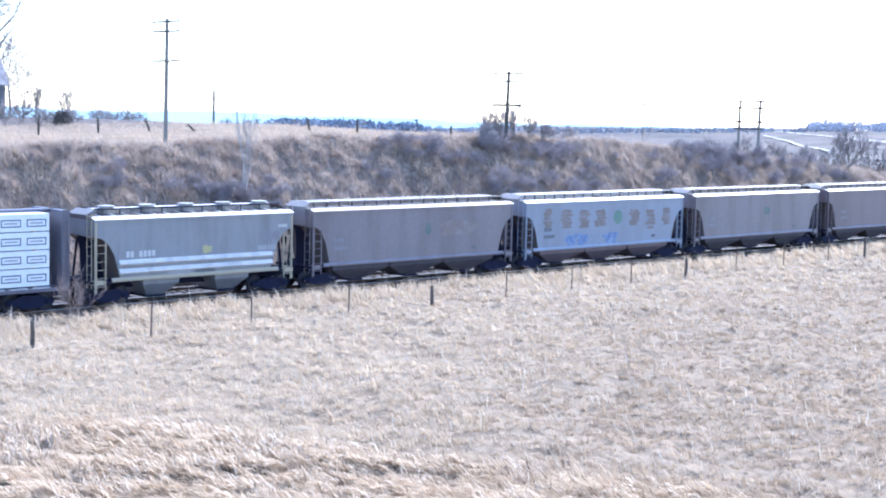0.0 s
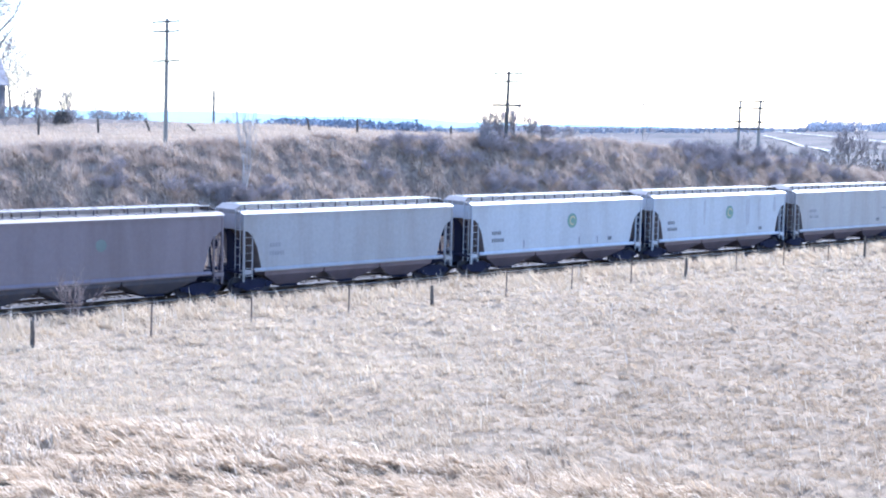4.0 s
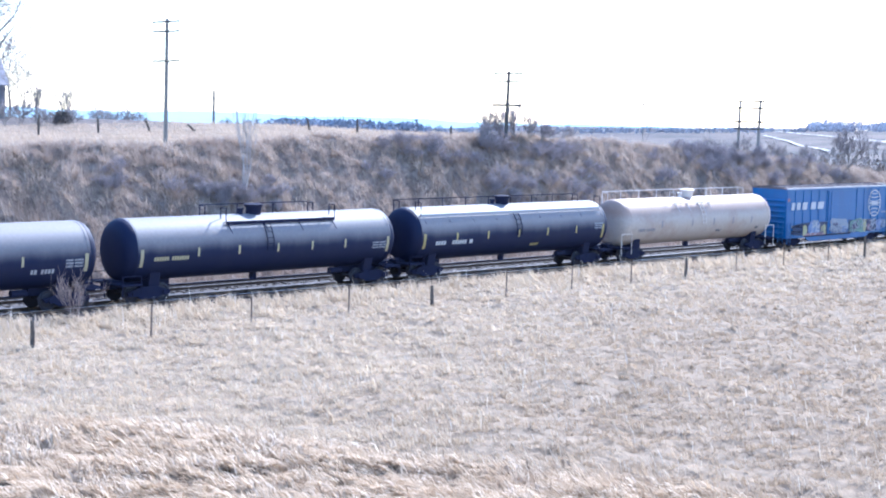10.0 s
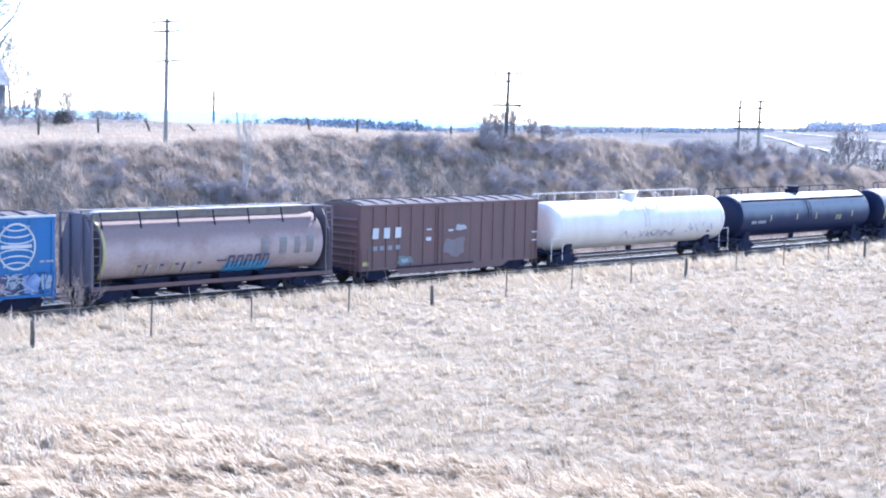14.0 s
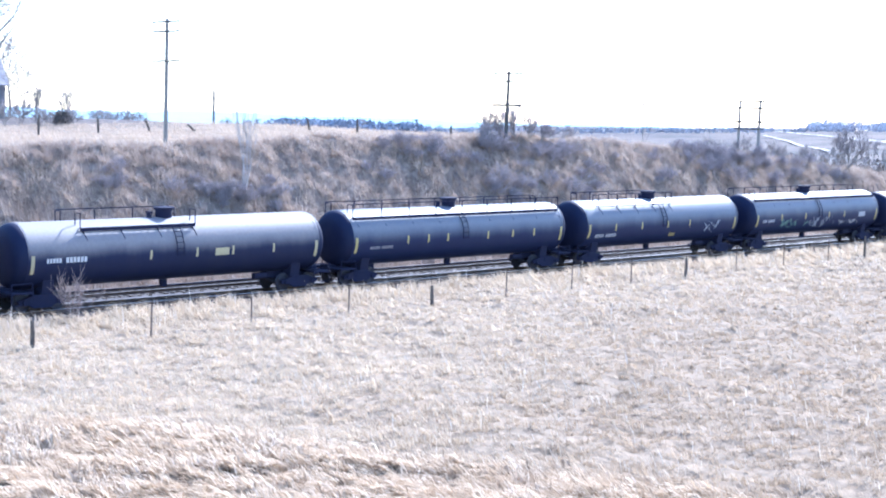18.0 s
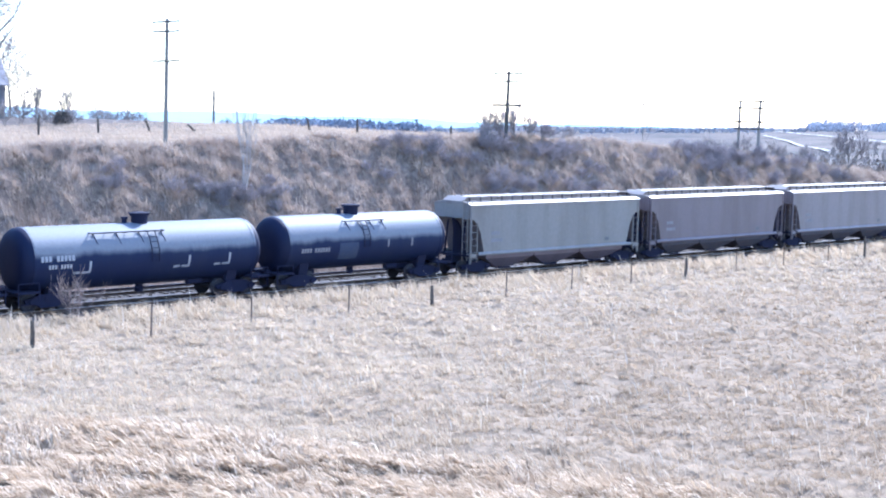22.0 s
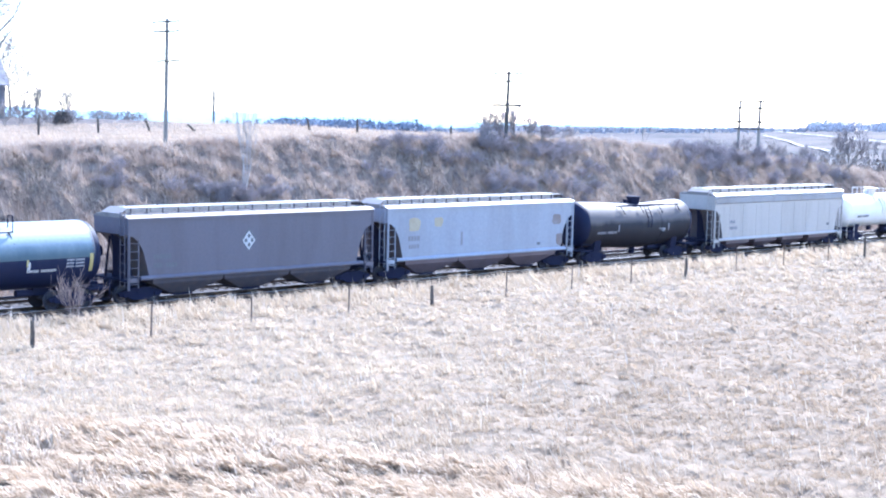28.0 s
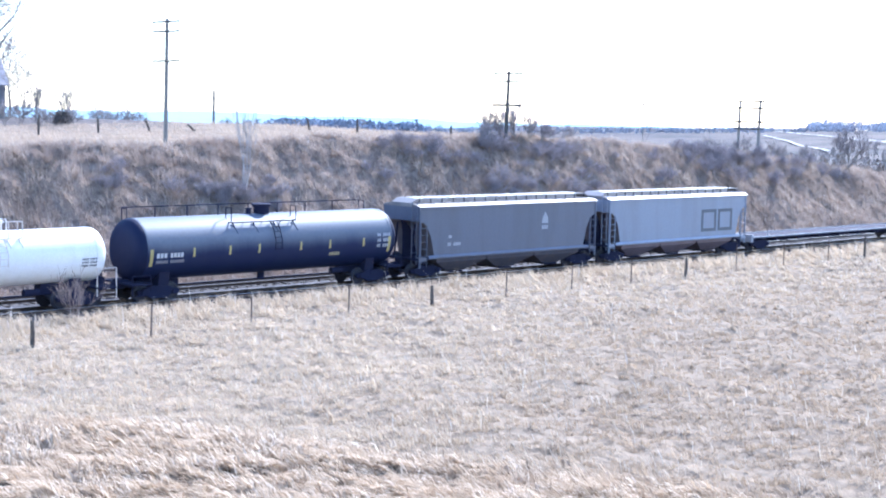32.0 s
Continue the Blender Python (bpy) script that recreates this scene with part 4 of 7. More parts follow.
def cylinder_hopper(name, half, paint):
    """A hopper with a round-sided body, a trough of hatches, bracketed walkways and open end cages."""
    car = empty(name)
    W = 1.52
    prof = []
    for a in np.linspace(-60, 240, 31):
        c, s = math.cos(radians(a)), math.sin(radians(a))
        prof.append((W * c, 2.62 + 1.58 * s))
    body = part("body", Shape().along_x(prof, -half, half), P[paint], car, smooth=True)
    part("side_band", Shape().along_x([(y * 1.006, 2.62 + (z - 2.62) * 1.006) for y, z in prof], -half, -half + 0.14), P["yellow"], body, "yellow reflective edge", smooth=True)
    for y0, y1 in ((-W - 0.03, -W + 0.1), (W - 0.1, W + 0.03)):
        part("side_sill", Shape().box(-half - 0.7, half + 0.7, y0, y1, 0.80, 1.0), P["brown"], car)
    tr = part("hatch_trough", Shape().box(-half + 0.1, half - 0.1, -0.42, 0.42, 4.08, 4.44), P["roof"], car)
    n = 8
    for i in range(n):
        x = -half + 0.3 + (2 * half - 0.6) * (i + 0.5) / n
        part("hatch_cover", Shape().box(x - 0.74, x + 0.74, -0.46, 0.46, 4.444, 4.52), P["dulleave"], tr)
    for y in (-0.85, 0.85):
        b = part("running_board", Shape().box(-half - 0.4, half + 0.4, y - 0.2, y + 0.2, 4.50, 4.55), P["roof"], car)
        for i in range(7):
            x = -half + 0.2 + (2 * half - 0.4) * i / 6
            part("board_bracket", Shape().tube((x, y, 4.50), (x - 0.02, y * 1.3, 2.62 + 1.58 * math.sqrt(1 - (1.3 * 0.85 / W) ** 2)), 0.04, 4), P["under"], b)
    for s in (-1, 1):
        ex = s * half
        part("end_wall", Shape().along_x([(y * 0.97, 2.62 + (z - 2.62) * 0.97) for y, z in prof], min(ex, ex + s * 0.05), max(ex, ex + s * 0.05)), P["slate"], body)
        cage = Shape()
        for y in (-W + 0.05, -0.6, 0.6, W - 0.05):
            cage.box(ex + s * 0.62 - 0.05, ex + s * 0.62 + 0.05, y - 0.05, y + 0.05, 1.0, 4.50)
        cage.box(ex + s * 0.62 - 0.05, ex + s * 0.62 + 0.05, -W, W, 4.42, 4.50)
        part("end_frame", cage, P["mauve2"], car)
        part("end_sheet", Shape().along_x([(-W + 0.06, 1.0), (W - 0.06, 1.0), (W - 0.06, 3.1), (W - 0.5, 4.0), (0.7, 4.42), (-0.7, 4.42), (-W + 0.5, 4.0), (-W + 0.06, 3.1)], min(ex + s * 0.50, ex + s * 0.56), max(ex + s * 0.50, ex + s * 0.56)), P["mauve2"], car, "grimy grey end sheet")
        part("end_platform", Shape().box(min(ex - s * 0.3, ex + s * 0.8), max(ex - s * 0.3, ex + s * 0.8), -W, W, 0.74, 0.80), P["under"], car)
        ladder(car, "side_ladder", ex + s * 0.4, -W - 0.03, 0.6, 4.4, 0.42, "mauve2", rungs=9)
    for i in range(4):
        c = -half + 1.7 + (2 * half - 3.4) * (i + 0.5) / 4
        bay = part("discharge_bay", Shape().add([(c - 1.1, -1.2, 1.2), (c + 1.1, -1.2, 1.2), (c + 1.1, 1.2, 1.2), (c - 1.1, 1.2, 1.2), (c - 0.4, -0.7, 0.34), (c + 0.4, -0.7, 0.34), (c + 0.4, 0.7, 0.34), (c - 0.4, 0.7, 0.34)],
                                                [(3, 2, 1, 0), (4, 5, 6, 7), (1, 0, 4, 5), (2, 1, 5, 6), (3, 2, 6, 7), (0, 3, 7, 4)]), P["under"], car)
        part("outlet_gate", Shape().box(c - 0.5, c + 0.5, -0.9, 0.9, 0.26, 0.34), P["under"], bay)
    part("centre_sill", Shape().box(-half - 0.8, half + 0.8, -0.25, 0.25, 0.6, 1.0), P["under"], car)
    running_gear(car, half, 0.7, 1.25)
    return car


def centre_beam(name, half, paint, top=4.75):
    """A centre-beam flat car: deck, end bulkheads, middle truss of posts and braces, top chord."""
    car = empty(name)
    W = 1.45
    deck = part("deck", Shape().box(-half, half, -W, W, 1.0, 1.14), P[paint], car)
    for y in (-W - 0.04, W):
        part("side_sill", Shape().along_y([(-half, 1.14), (-half, 0.98), (half, 0.98), (half, 1.14)], y, y + 0.04), P[paint], deck)
        for k in range(18):
            x = -half + 0.7 + (2 * half - 1.4) * k / 18
            part("deck_riser", Shape().box(x, x + (2 * half - 1.4) / 18 * 0.8, min(y, y + 0.25), max(y, y + 0.25), 1.144, 1.20), P["whitemark"], deck, "white-painted deck edge block")
    part("centre_sill", Shape().box(-half - 0.4, half + 0.4, -0.3, 0.3, 0.6, 1.0), P["under"], car)
    for s in (-1, 1):
        ex = s * half
        b = part("bulkhead", Shape().box(min(ex, ex - s * 0.32), max(ex, ex - s * 0.32), -W, W, 1.14, top), P[paint], car)
        for y in (-1.4, -0.7, 0, 0.7, 1.4):
            part("bulkhead_rib", Shape().box(min(ex, ex + s * 0.1), max(ex, ex + s * 0.1), y - 0.05, y + 0.05, 1.1, top), P[paint], b)
        ladder(car, "side_ladder", ex - s * 0.16, -W - 0.05, 0.6, top - 0.4, 0.3, paint, rungs=8)
    part("top_chord", Shape().box(-half, half, -0.36, 0.36, top - 0.13, top), P[paint], car)
    n = 17
    xs = [-half + 0.35 + (2 * half - 0.7) * i / (n - 1) for i in range(n)]
    for i, x in enumerate(xs[1:-1]):
        part("truss_post", Shape().box(x - 0.045, x + 0.045, -0.16, 0.16, 1.14, top - 0.13), P[paint], car)
    for i in range(0, n - 2, 2):
        a, b = xs[i], xs[i + 2]
        if i > (n - 1) / 2 - 1:
            a, b = b, a
        part("truss_brace", Shape().tube((a, 0, 1.2), (b, 0, top - 0.14), 0.07, 5), P[paint], car)
    running_gear(car, half, 1.7, 0.6)
    return car


def flat_car(name, half, paint):
    """A low empty flat car with a pale side sill and a slim spine."""
    car = empty(name)
    part("deck", Shape().box(-half, half, -1.35, 1.35, 0.93, 1.03), P["under"], car)
    for y in (-1.42, 1.35):
        part("side_sill", Shape().box(-half, half, y, y + 0.07, 1.0, 1.09), P[paint], car)
    part("spine", Shape().box(-half - 0.5, half + 0.5, -0.4, 0.4, 0.55, 0.9), P["under"], car)
    for i in range(9):
        x = -half + 0.3 + (2 * half - 0.6) * i / 8
        part("cross_bearer", Shape().box(x - 0.1, x + 0.1, -1.34, 1.34, 0.72, 0.9), P["under"], car)
    for s in (-1, 1):
        part("end_plate", Shape().box(s * half - 0.12, s * half + 0.12, -1.4, 1.4, 0.7, 1.25), P[paint], car)
    running_gear(car, half, 1.5, 0.7)
    return car


# ---- the train ----
# Track speed in metres a second at each fourth second, and the way gone by then.
SPEED = (18.147, 18.388, 18.594, 18.812, 19.069, 19.293, 19.422, 19.413, 19.415)
GONE = [0.0]
for a, b in zip(SPEED, SPEED[1:]):
    GONE.append(GONE[-1] + 2 * (a + b))
TRAIN = []


def couple(car, x0, x1, label, category, group="cars of the freight train"):
    tagged(car, label, category, group)
    TRAIN.append((car, (x0 + x1) / 2))
    return car


def half_of(x0, x1):
    return (x1 - x0) / 2


# loaded centre-beam car and its wrapped lumber
car = couple(centre_beam("centre_beam_car", 10.9, "slate"), 13.60, 35.40, "dark centre-beam flat car loaded with wrapped lumber", "flat car")
for row in range(4):
    for col in range(5):
        for side in (-1, 1):
            b = empty("lumber_bundle")
            s = Shape().box(-1.93, 1.93, -0.54, 0.54, 0, 0.80)
            w = part("wrap", s, P["cloth"], b, "white printed plastic wrap")
            if side < 0:
                for k in (-1.28, 0, 1.28):
                    fr = Shape()
                    for x0, x1, z0, z1 in ((-0.5, 0.5, 0.5, 0.56), (-0.5, 0.5, 0.2, 0.26), (-0.5, -0.44, 0.26, 0.5), (0.44, 0.5, 0.26, 0.5)):
                        fr.box(k + x0, k + x1, -0.546, -0.54, z0, z1)
                    part("printed_box", fr, P["wrapmark"], w)
                    part("printed_bar", Shape().box(k - 0.32, k + 0.32, -0.545, -0.54, 0.34, 0.42), P["palemark"], w)
            for k in (-1.2, 1.2):
                part("batten", Shape().box(k - 0.05, k + 0.05, -0.52, 0.52, -0.045, -0.001), P["timber"], b)
            tagged(b, "white plastic-wrapped lumber bundle strapped on the flat car", "lumber", "lumber bundles")
            b["dx"], b["dy"], b["dz"] = -7.95 + 4.0 * col, side * 0.84, 1.27 + 0.85 * row
            TRAIN.append((b, 24.5))


def split(x0, x1, z0, z1):
    """A line of unreadable writing as small upright bars; a plain block stays one."""
    h = z1 - z0
    if h > 0.34 or (x1 - x0) < 2.2 * h:
        return [(x0, x1)]
    step = 0.72 * h
    n = max(2, int((x1 - x0) / step))
    return [(x0 + (x1 - x0) * k / n, x0 + (x1 - x0) * (k + 0.74) / n) for k in range(n) if n < 7 or k != n // 2 - 1]


def mark(car, paint, x0, x1, z0, z1, y=-1.532):
    """Painted writing or a plain block on a flat side."""
    s = Shape()
    for a, b in split(x0, x1, z0, z1):
        s.box(a, b, y - 0.006, y, z0, z1)
    ob = part("painted_mark", s, P[paint], car)
    return tagged(ob, kind="stuff") if len(s.v) > 8 else ob


def stencil(car, x, z, paint="dimmark", w=1.0):
    """Two short rows of unreadable marks."""
    mark(car, paint, x, x + w * 0.75, z, z + 0.22)
    mark(car, paint, x, x + w, z - 0.44, z - 0.22)


def smear(car, paint, x0, x1, z0, z1, y=-1.532, seed=0, rough=0.3, name="paint_patch"):
    """An irregular patch of paint on a flat side."""
    return blob(car, name, paint, (x0 + x1) / 2, (z0 + z1) / 2, (x1 - x0) * 0.92, (z1 - z0) * 0.92, y, seed, rough=rough)


def scrawl(car, paint, x0, x1, z0, z1, y, n=10, seed=0, w=0.07):
    """Sprayed outlines: bent strokes of one width on a flat side."""
    rnd = random.Random(seed)
    for k in range(n):
        s = Shape()
        cx, cz = rnd.uniform(x0 + 0.15, x1 - 0.15), rnd.uniform(z0 + 0.1, z1 - 0.1)
        a0, turn = rnd.uniform(0, 6.28), rnd.uniform(-3.4, 3.4)
        px_, pz_ = cx, cz
        step = rnd.uniform(0.06, 0.14)
        for i in range(9):
            a = a0 + turn * i / 8
            nx, nz = -math.sin(a) * w / 2, math.cos(a) * w / 2
            s.v += [(px_ + nx, y - 0.0008 * k, pz_ + nz), (px_ - nx, y - 0.0008 * k, pz_ - nz)]
            px_ = min(max(px_ + step * math.cos(a), x0), x1)
            pz_ = min(max(pz_ + step * math.sin(a), z0), z1)
        s.f = [(2 * i, 2 * i + 1, 2 * i + 3, 2 * i + 2) for i in range(8)]
        part("graffiti_stroke", s, P[paint], car)


def disc(car, name, paint, x, z, rx, rz, y=-1.532, n=24):
    return part(name, Shape().along_y([(x + rx * math.cos(2 * math.pi * i / n), z + rz * math.sin(2 * math.pi * i / n)) for i in range(n)], y - 0.006, y), P[paint], car)


def ellipse_line(x, z, rx, rz, w, y, a0=0, a1=360, n=28):
    """A painted line of width w along part of an ellipse."""
    s = Shape()
    for i in range(n + 1):
        t = radians(a0 + (a1 - a0) * i / n)
        for k in (-w / 2, w / 2):
            s.v.append((x + (rx + k) * math.cos(t), y, z + (rz + k) * math.sin(t)))
    s.f = [(2 * i, 2 * i + 1, 2 * i + 3, 2 * i + 2) for i in range(n)]
    return s


def hop(x0, x1, paint, label, **kw):
    return couple(hopper("covered_hopper", half_of(x0, x1), paint, **kw), x0, x1, label, "hopper car")


def tk(x0, x1, paint, label, **kw):
    return couple(tank("tank_car", half_of(x0, x1), paint, **kw), x0, x1, label, "tank car")


c1 = hop(36.75, 48.66, "silver", "short silver-grey covered hopper with faded tan grab irons", bays=2, post="tan", cut=1.35, top_posts=10, underpaint="silver", bay_w=0.5, roof="boxroof", board="under")
c2 = hop(50.00, 65.60, "mauve", "weathered mauve-grey covered hopper car")
c3 = hop(66.75, 82.62, "bluegrey", "pale blue-grey covered hopper with brown painted-out patches")
c4 = hop(84.00, 99.75, "mauve", "dusty brown-grey covered hopper car")
c5 = hop(101.10, 117.28, "mauve2", "dull brown-grey streaked covered hopper car")
c6 = hop(118.48, 133.56, "pale", "pale grey covered hopper car")
c7 = hop(135.10, 151.18, "white", "off-white covered hopper with a round green emblem")
c8 = hop(152.39, 168.21, "white", "off-white streaked covered hopper with a round green emblem")
c9 = hop(169.55, 185.27, "pale", "pale grey covered hopper with faint stencils")
c10 = hop(186.70, 202.20, "mauve2", "brown-grey covered hopper with dark streaks")
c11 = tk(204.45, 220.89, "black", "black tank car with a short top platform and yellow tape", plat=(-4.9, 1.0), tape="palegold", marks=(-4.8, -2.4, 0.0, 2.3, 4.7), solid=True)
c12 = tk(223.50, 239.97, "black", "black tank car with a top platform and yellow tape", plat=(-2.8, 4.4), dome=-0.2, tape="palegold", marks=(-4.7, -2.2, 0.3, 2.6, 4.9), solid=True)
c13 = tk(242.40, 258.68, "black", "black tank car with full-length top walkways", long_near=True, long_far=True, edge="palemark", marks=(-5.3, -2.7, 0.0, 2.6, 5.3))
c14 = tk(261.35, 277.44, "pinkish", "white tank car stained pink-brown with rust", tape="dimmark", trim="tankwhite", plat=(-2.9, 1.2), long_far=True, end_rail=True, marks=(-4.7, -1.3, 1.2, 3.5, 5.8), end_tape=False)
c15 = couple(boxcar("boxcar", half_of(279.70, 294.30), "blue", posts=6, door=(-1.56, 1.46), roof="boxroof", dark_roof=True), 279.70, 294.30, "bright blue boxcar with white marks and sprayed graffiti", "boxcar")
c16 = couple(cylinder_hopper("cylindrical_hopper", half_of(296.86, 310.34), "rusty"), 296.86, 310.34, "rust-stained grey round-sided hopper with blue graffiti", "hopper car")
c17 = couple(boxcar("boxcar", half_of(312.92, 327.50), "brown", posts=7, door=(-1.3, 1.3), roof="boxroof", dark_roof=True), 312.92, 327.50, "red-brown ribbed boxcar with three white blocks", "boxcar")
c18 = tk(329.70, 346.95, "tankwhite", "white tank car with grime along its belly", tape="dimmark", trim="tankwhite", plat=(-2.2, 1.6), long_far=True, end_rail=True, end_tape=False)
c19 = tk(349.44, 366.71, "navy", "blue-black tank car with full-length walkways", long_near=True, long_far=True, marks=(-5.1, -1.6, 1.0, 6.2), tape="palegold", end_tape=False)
c20 = tk(369.19, 386.34, "black", "black tank car with light painted into its dusty upper half", plat=(-5.7, 0.8), dome=-0.3, marks=(-2.0, 0.7, 2.9, 5.5), tape="palegold", solid=True)
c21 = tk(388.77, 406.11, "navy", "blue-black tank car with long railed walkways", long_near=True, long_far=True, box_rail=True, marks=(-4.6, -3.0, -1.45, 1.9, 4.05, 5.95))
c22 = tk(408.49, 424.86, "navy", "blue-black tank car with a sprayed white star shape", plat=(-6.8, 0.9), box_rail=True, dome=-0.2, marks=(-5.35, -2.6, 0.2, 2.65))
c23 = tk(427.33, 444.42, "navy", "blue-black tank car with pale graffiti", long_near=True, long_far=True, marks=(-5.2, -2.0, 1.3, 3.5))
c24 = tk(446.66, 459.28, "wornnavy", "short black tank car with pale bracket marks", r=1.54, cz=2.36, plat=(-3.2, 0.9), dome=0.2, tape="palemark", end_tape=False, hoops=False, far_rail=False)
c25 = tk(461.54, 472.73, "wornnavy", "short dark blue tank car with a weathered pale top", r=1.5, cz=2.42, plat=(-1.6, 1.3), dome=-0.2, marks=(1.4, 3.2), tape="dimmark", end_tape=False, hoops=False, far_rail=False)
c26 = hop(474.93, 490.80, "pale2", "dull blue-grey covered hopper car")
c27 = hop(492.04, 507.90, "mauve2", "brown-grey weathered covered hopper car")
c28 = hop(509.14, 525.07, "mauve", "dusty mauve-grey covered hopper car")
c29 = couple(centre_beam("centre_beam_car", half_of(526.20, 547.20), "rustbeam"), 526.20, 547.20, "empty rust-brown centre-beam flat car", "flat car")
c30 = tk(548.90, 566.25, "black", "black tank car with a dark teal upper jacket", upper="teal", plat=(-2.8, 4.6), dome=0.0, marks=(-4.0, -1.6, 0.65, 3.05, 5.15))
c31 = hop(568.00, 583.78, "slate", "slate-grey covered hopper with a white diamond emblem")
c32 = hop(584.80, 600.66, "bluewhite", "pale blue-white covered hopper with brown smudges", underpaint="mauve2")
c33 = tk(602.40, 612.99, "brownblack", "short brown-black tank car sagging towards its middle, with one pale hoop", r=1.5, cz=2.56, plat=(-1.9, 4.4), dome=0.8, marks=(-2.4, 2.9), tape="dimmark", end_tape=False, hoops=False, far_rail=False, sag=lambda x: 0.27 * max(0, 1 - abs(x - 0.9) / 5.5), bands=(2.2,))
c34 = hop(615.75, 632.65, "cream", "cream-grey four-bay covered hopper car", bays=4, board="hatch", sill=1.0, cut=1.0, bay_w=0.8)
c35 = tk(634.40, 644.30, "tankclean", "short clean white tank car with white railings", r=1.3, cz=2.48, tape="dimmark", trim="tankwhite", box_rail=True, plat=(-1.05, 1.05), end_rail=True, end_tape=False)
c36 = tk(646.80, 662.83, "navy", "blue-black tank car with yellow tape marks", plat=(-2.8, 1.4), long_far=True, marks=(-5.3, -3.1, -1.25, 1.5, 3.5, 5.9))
c37 = hop(664.92, 680.53, "slateblue", "slate-grey covered hopper with a small white emblem")
c38 = hop(681.84, 697.23, "bluegrey", "blue-grey covered hopper with a dark block emblem")
c39 = couple(flat_car("flat_car", 12.0, "palemark"), 698.40, 722.40, "low empty flat car with a pale side sill", "flat car")

# ---- painted marks, car by car ----
for y0, y1, z0, z1 in ((-1.1, -0.8, 3.55, 3.65), (-1.1, -0.5, 2.9, 2.98), (-1.05, -0.8, 2.2, 2.28), (0.5, 0.62, 2.3, 3.1), (0.75, 0.83, 2.5, 2.9)):
    part("painted_mark", Shape().box(10.17, 10.176, y0, y1, z0, z1), P["dimmark"], c29)
# Ledges carry the same painted sunlight as the eaves.
for z in (1.62, 2.05):
    part("side_ledge", Shape().along_x([(-1.53, z - 0.06), (-1.53, z + 0.20), (-1.67, z + 0.03), (-1.67, z)][::-1], -4.6, 4.6), P["eave"], c1, "pale sloping side ledge")
mark(c1, "whitemark", -4.2, -2.5, 2.35, 2.65)
mark(c1, "dimmark", 3.8, 5.1, 2.85, 3.3)
mark(c1, "whitemark", 5.0, 5.6, 3.48, 3.64)
mark(c1, "palemark", 3.7, 4.9, 2.32, 2.58)
smear(c1, "spray_gold", 0.2, 0.8, 2.35, 2.75, seed=1)
smear(c1, "palemark", -1.8, -0.4, 1.3, 1.6, seed=2)
smear(c1, "greymark", -0.3, 1.0, 1.34, 1.6, seed=3)
for i in range(5):
    x = -4.6 + 2.3 * i
    part("round_hatch", Shape().tube((x, -0.35, 4.4), (x, -0.35, 4.76), 0.36, 14).tube((x, -0.35, 4.76), (x, -0.35, 4.82), 0.43, 14), P["galv"], c1)
disc(c2, "faded_emblem", "tealmark", 0.75, 2.95, 0.24, 0.34)
smear(c2, "patch", 1.6, 4.8, 2.5, 3.4, seed=4)
mark(c2, "greymark", 4.3, 4.7, 1.66, 1.82)
stencil(c2, -6.3, 2.5)
for i, (x0, x1, z0, z1) in enumerate([(-6.4, -5.3, 2.63, 3.85), (-4.75, -3.45, 2.54, 3.78), (-3.0, -1.85, 2.52, 3.71), (-1.4, -0.15, 2.57, 3.65), (2.1, 3.3, 2.53, 3.54), (3.8, 5.0, 2.2, 3.5), (5.6, 6.6, 2.44, 3.6)]):
    rp_ = random.Random(110 + i)
    for k in range(5):
        z = z0 + (z1 - z0) * (k + 0.5) / 5
        smear(c3, "patch", x0 + rp_.uniform(-0.05, 0.25), x1 + rp_.uniform(-0.25, 0.05), z - 0.15, z + rp_.uniform(0.06, 0.15), y=-1.532 - 0.0012 * k, seed=200 + 7 * i + k, rough=0.25)
disc(c3, "faded_emblem", "green", 0.97, 3.1, 0.45, 0.47)
stencil(c3, -6.2, 2.4, "greymark")
mark(c3, "greymark", 4.53, 4.93, 1.62, 1.82)
for i, (x0, x1, k) in enumerate([(-4.2, -3.1, "spray_blue"), (-3.1, -1.95, "spray_blue"), (-1.85, -0.55, "spray_white"), (-0.45, 0.95, "spray_blue")]):
    smear(c3, k, x0, x1, 1.42, 2.15, seed=20 + i, rough=0.45, name="graffiti")
disc(c4, "faded_emblem", "tealmark", 0.95, 3.0, 0.38, 0.3)
mark(c4, "greymark", 4.4, 4.8, 1.62, 1.8)
stencil(c4, -6.1, 2.46)
stencil(c5, -6.1, 2.46)
disc(c5, "faded_emblem", "tealmark", 1.0, 3.0, 0.3, 0.3)
stencil(c6, -5.8, 2.46)
for c, x in ((c7, 1.03), (c8, 0.9)):
    e = disc(c, "round_emblem", "green", x, 3.02, 0.45, 0.47)
    part("emblem_swirl", ellipse_line(x + 0.04, 3.02, 0.24, 0.25, 0.09, -1.54, 20, 300), P["palegold"], e)
    stencil(c, -6.25, 2.38, "greymark", 1.1)
    mark(c, "greymark", 4.6, 4.98, 1.63, 1.86)
for x in (-3.45, 1.72, 3.5):
    mark(c7, "dimmark", x, x + 0.1, 1.5, 1.95)
for x, w, z in ((-2.2, 0.25, 2.2), (2.9, 0.5, 2.0), (4.4, 0.35, 2.4), (6.4, 0.3, 2.8)):
    smear(c8, "palemark", x, x + w, z, 4.05, seed=int(x * 7), rough=0.2)
stencil(c9, -5.8, 2.66, "dimmark", 1.3)
mark(c9, "greymark", 4.1, 4.55, 1.7, 1.95)
smear(c9, "dimmark", 4.85, 6.6, 2.66, 2.82, seed=31)
mark(c10, "greymark", 4.7, 5.05, 1.62, 1.8)
stencil(c10, -5.8, 2.5)
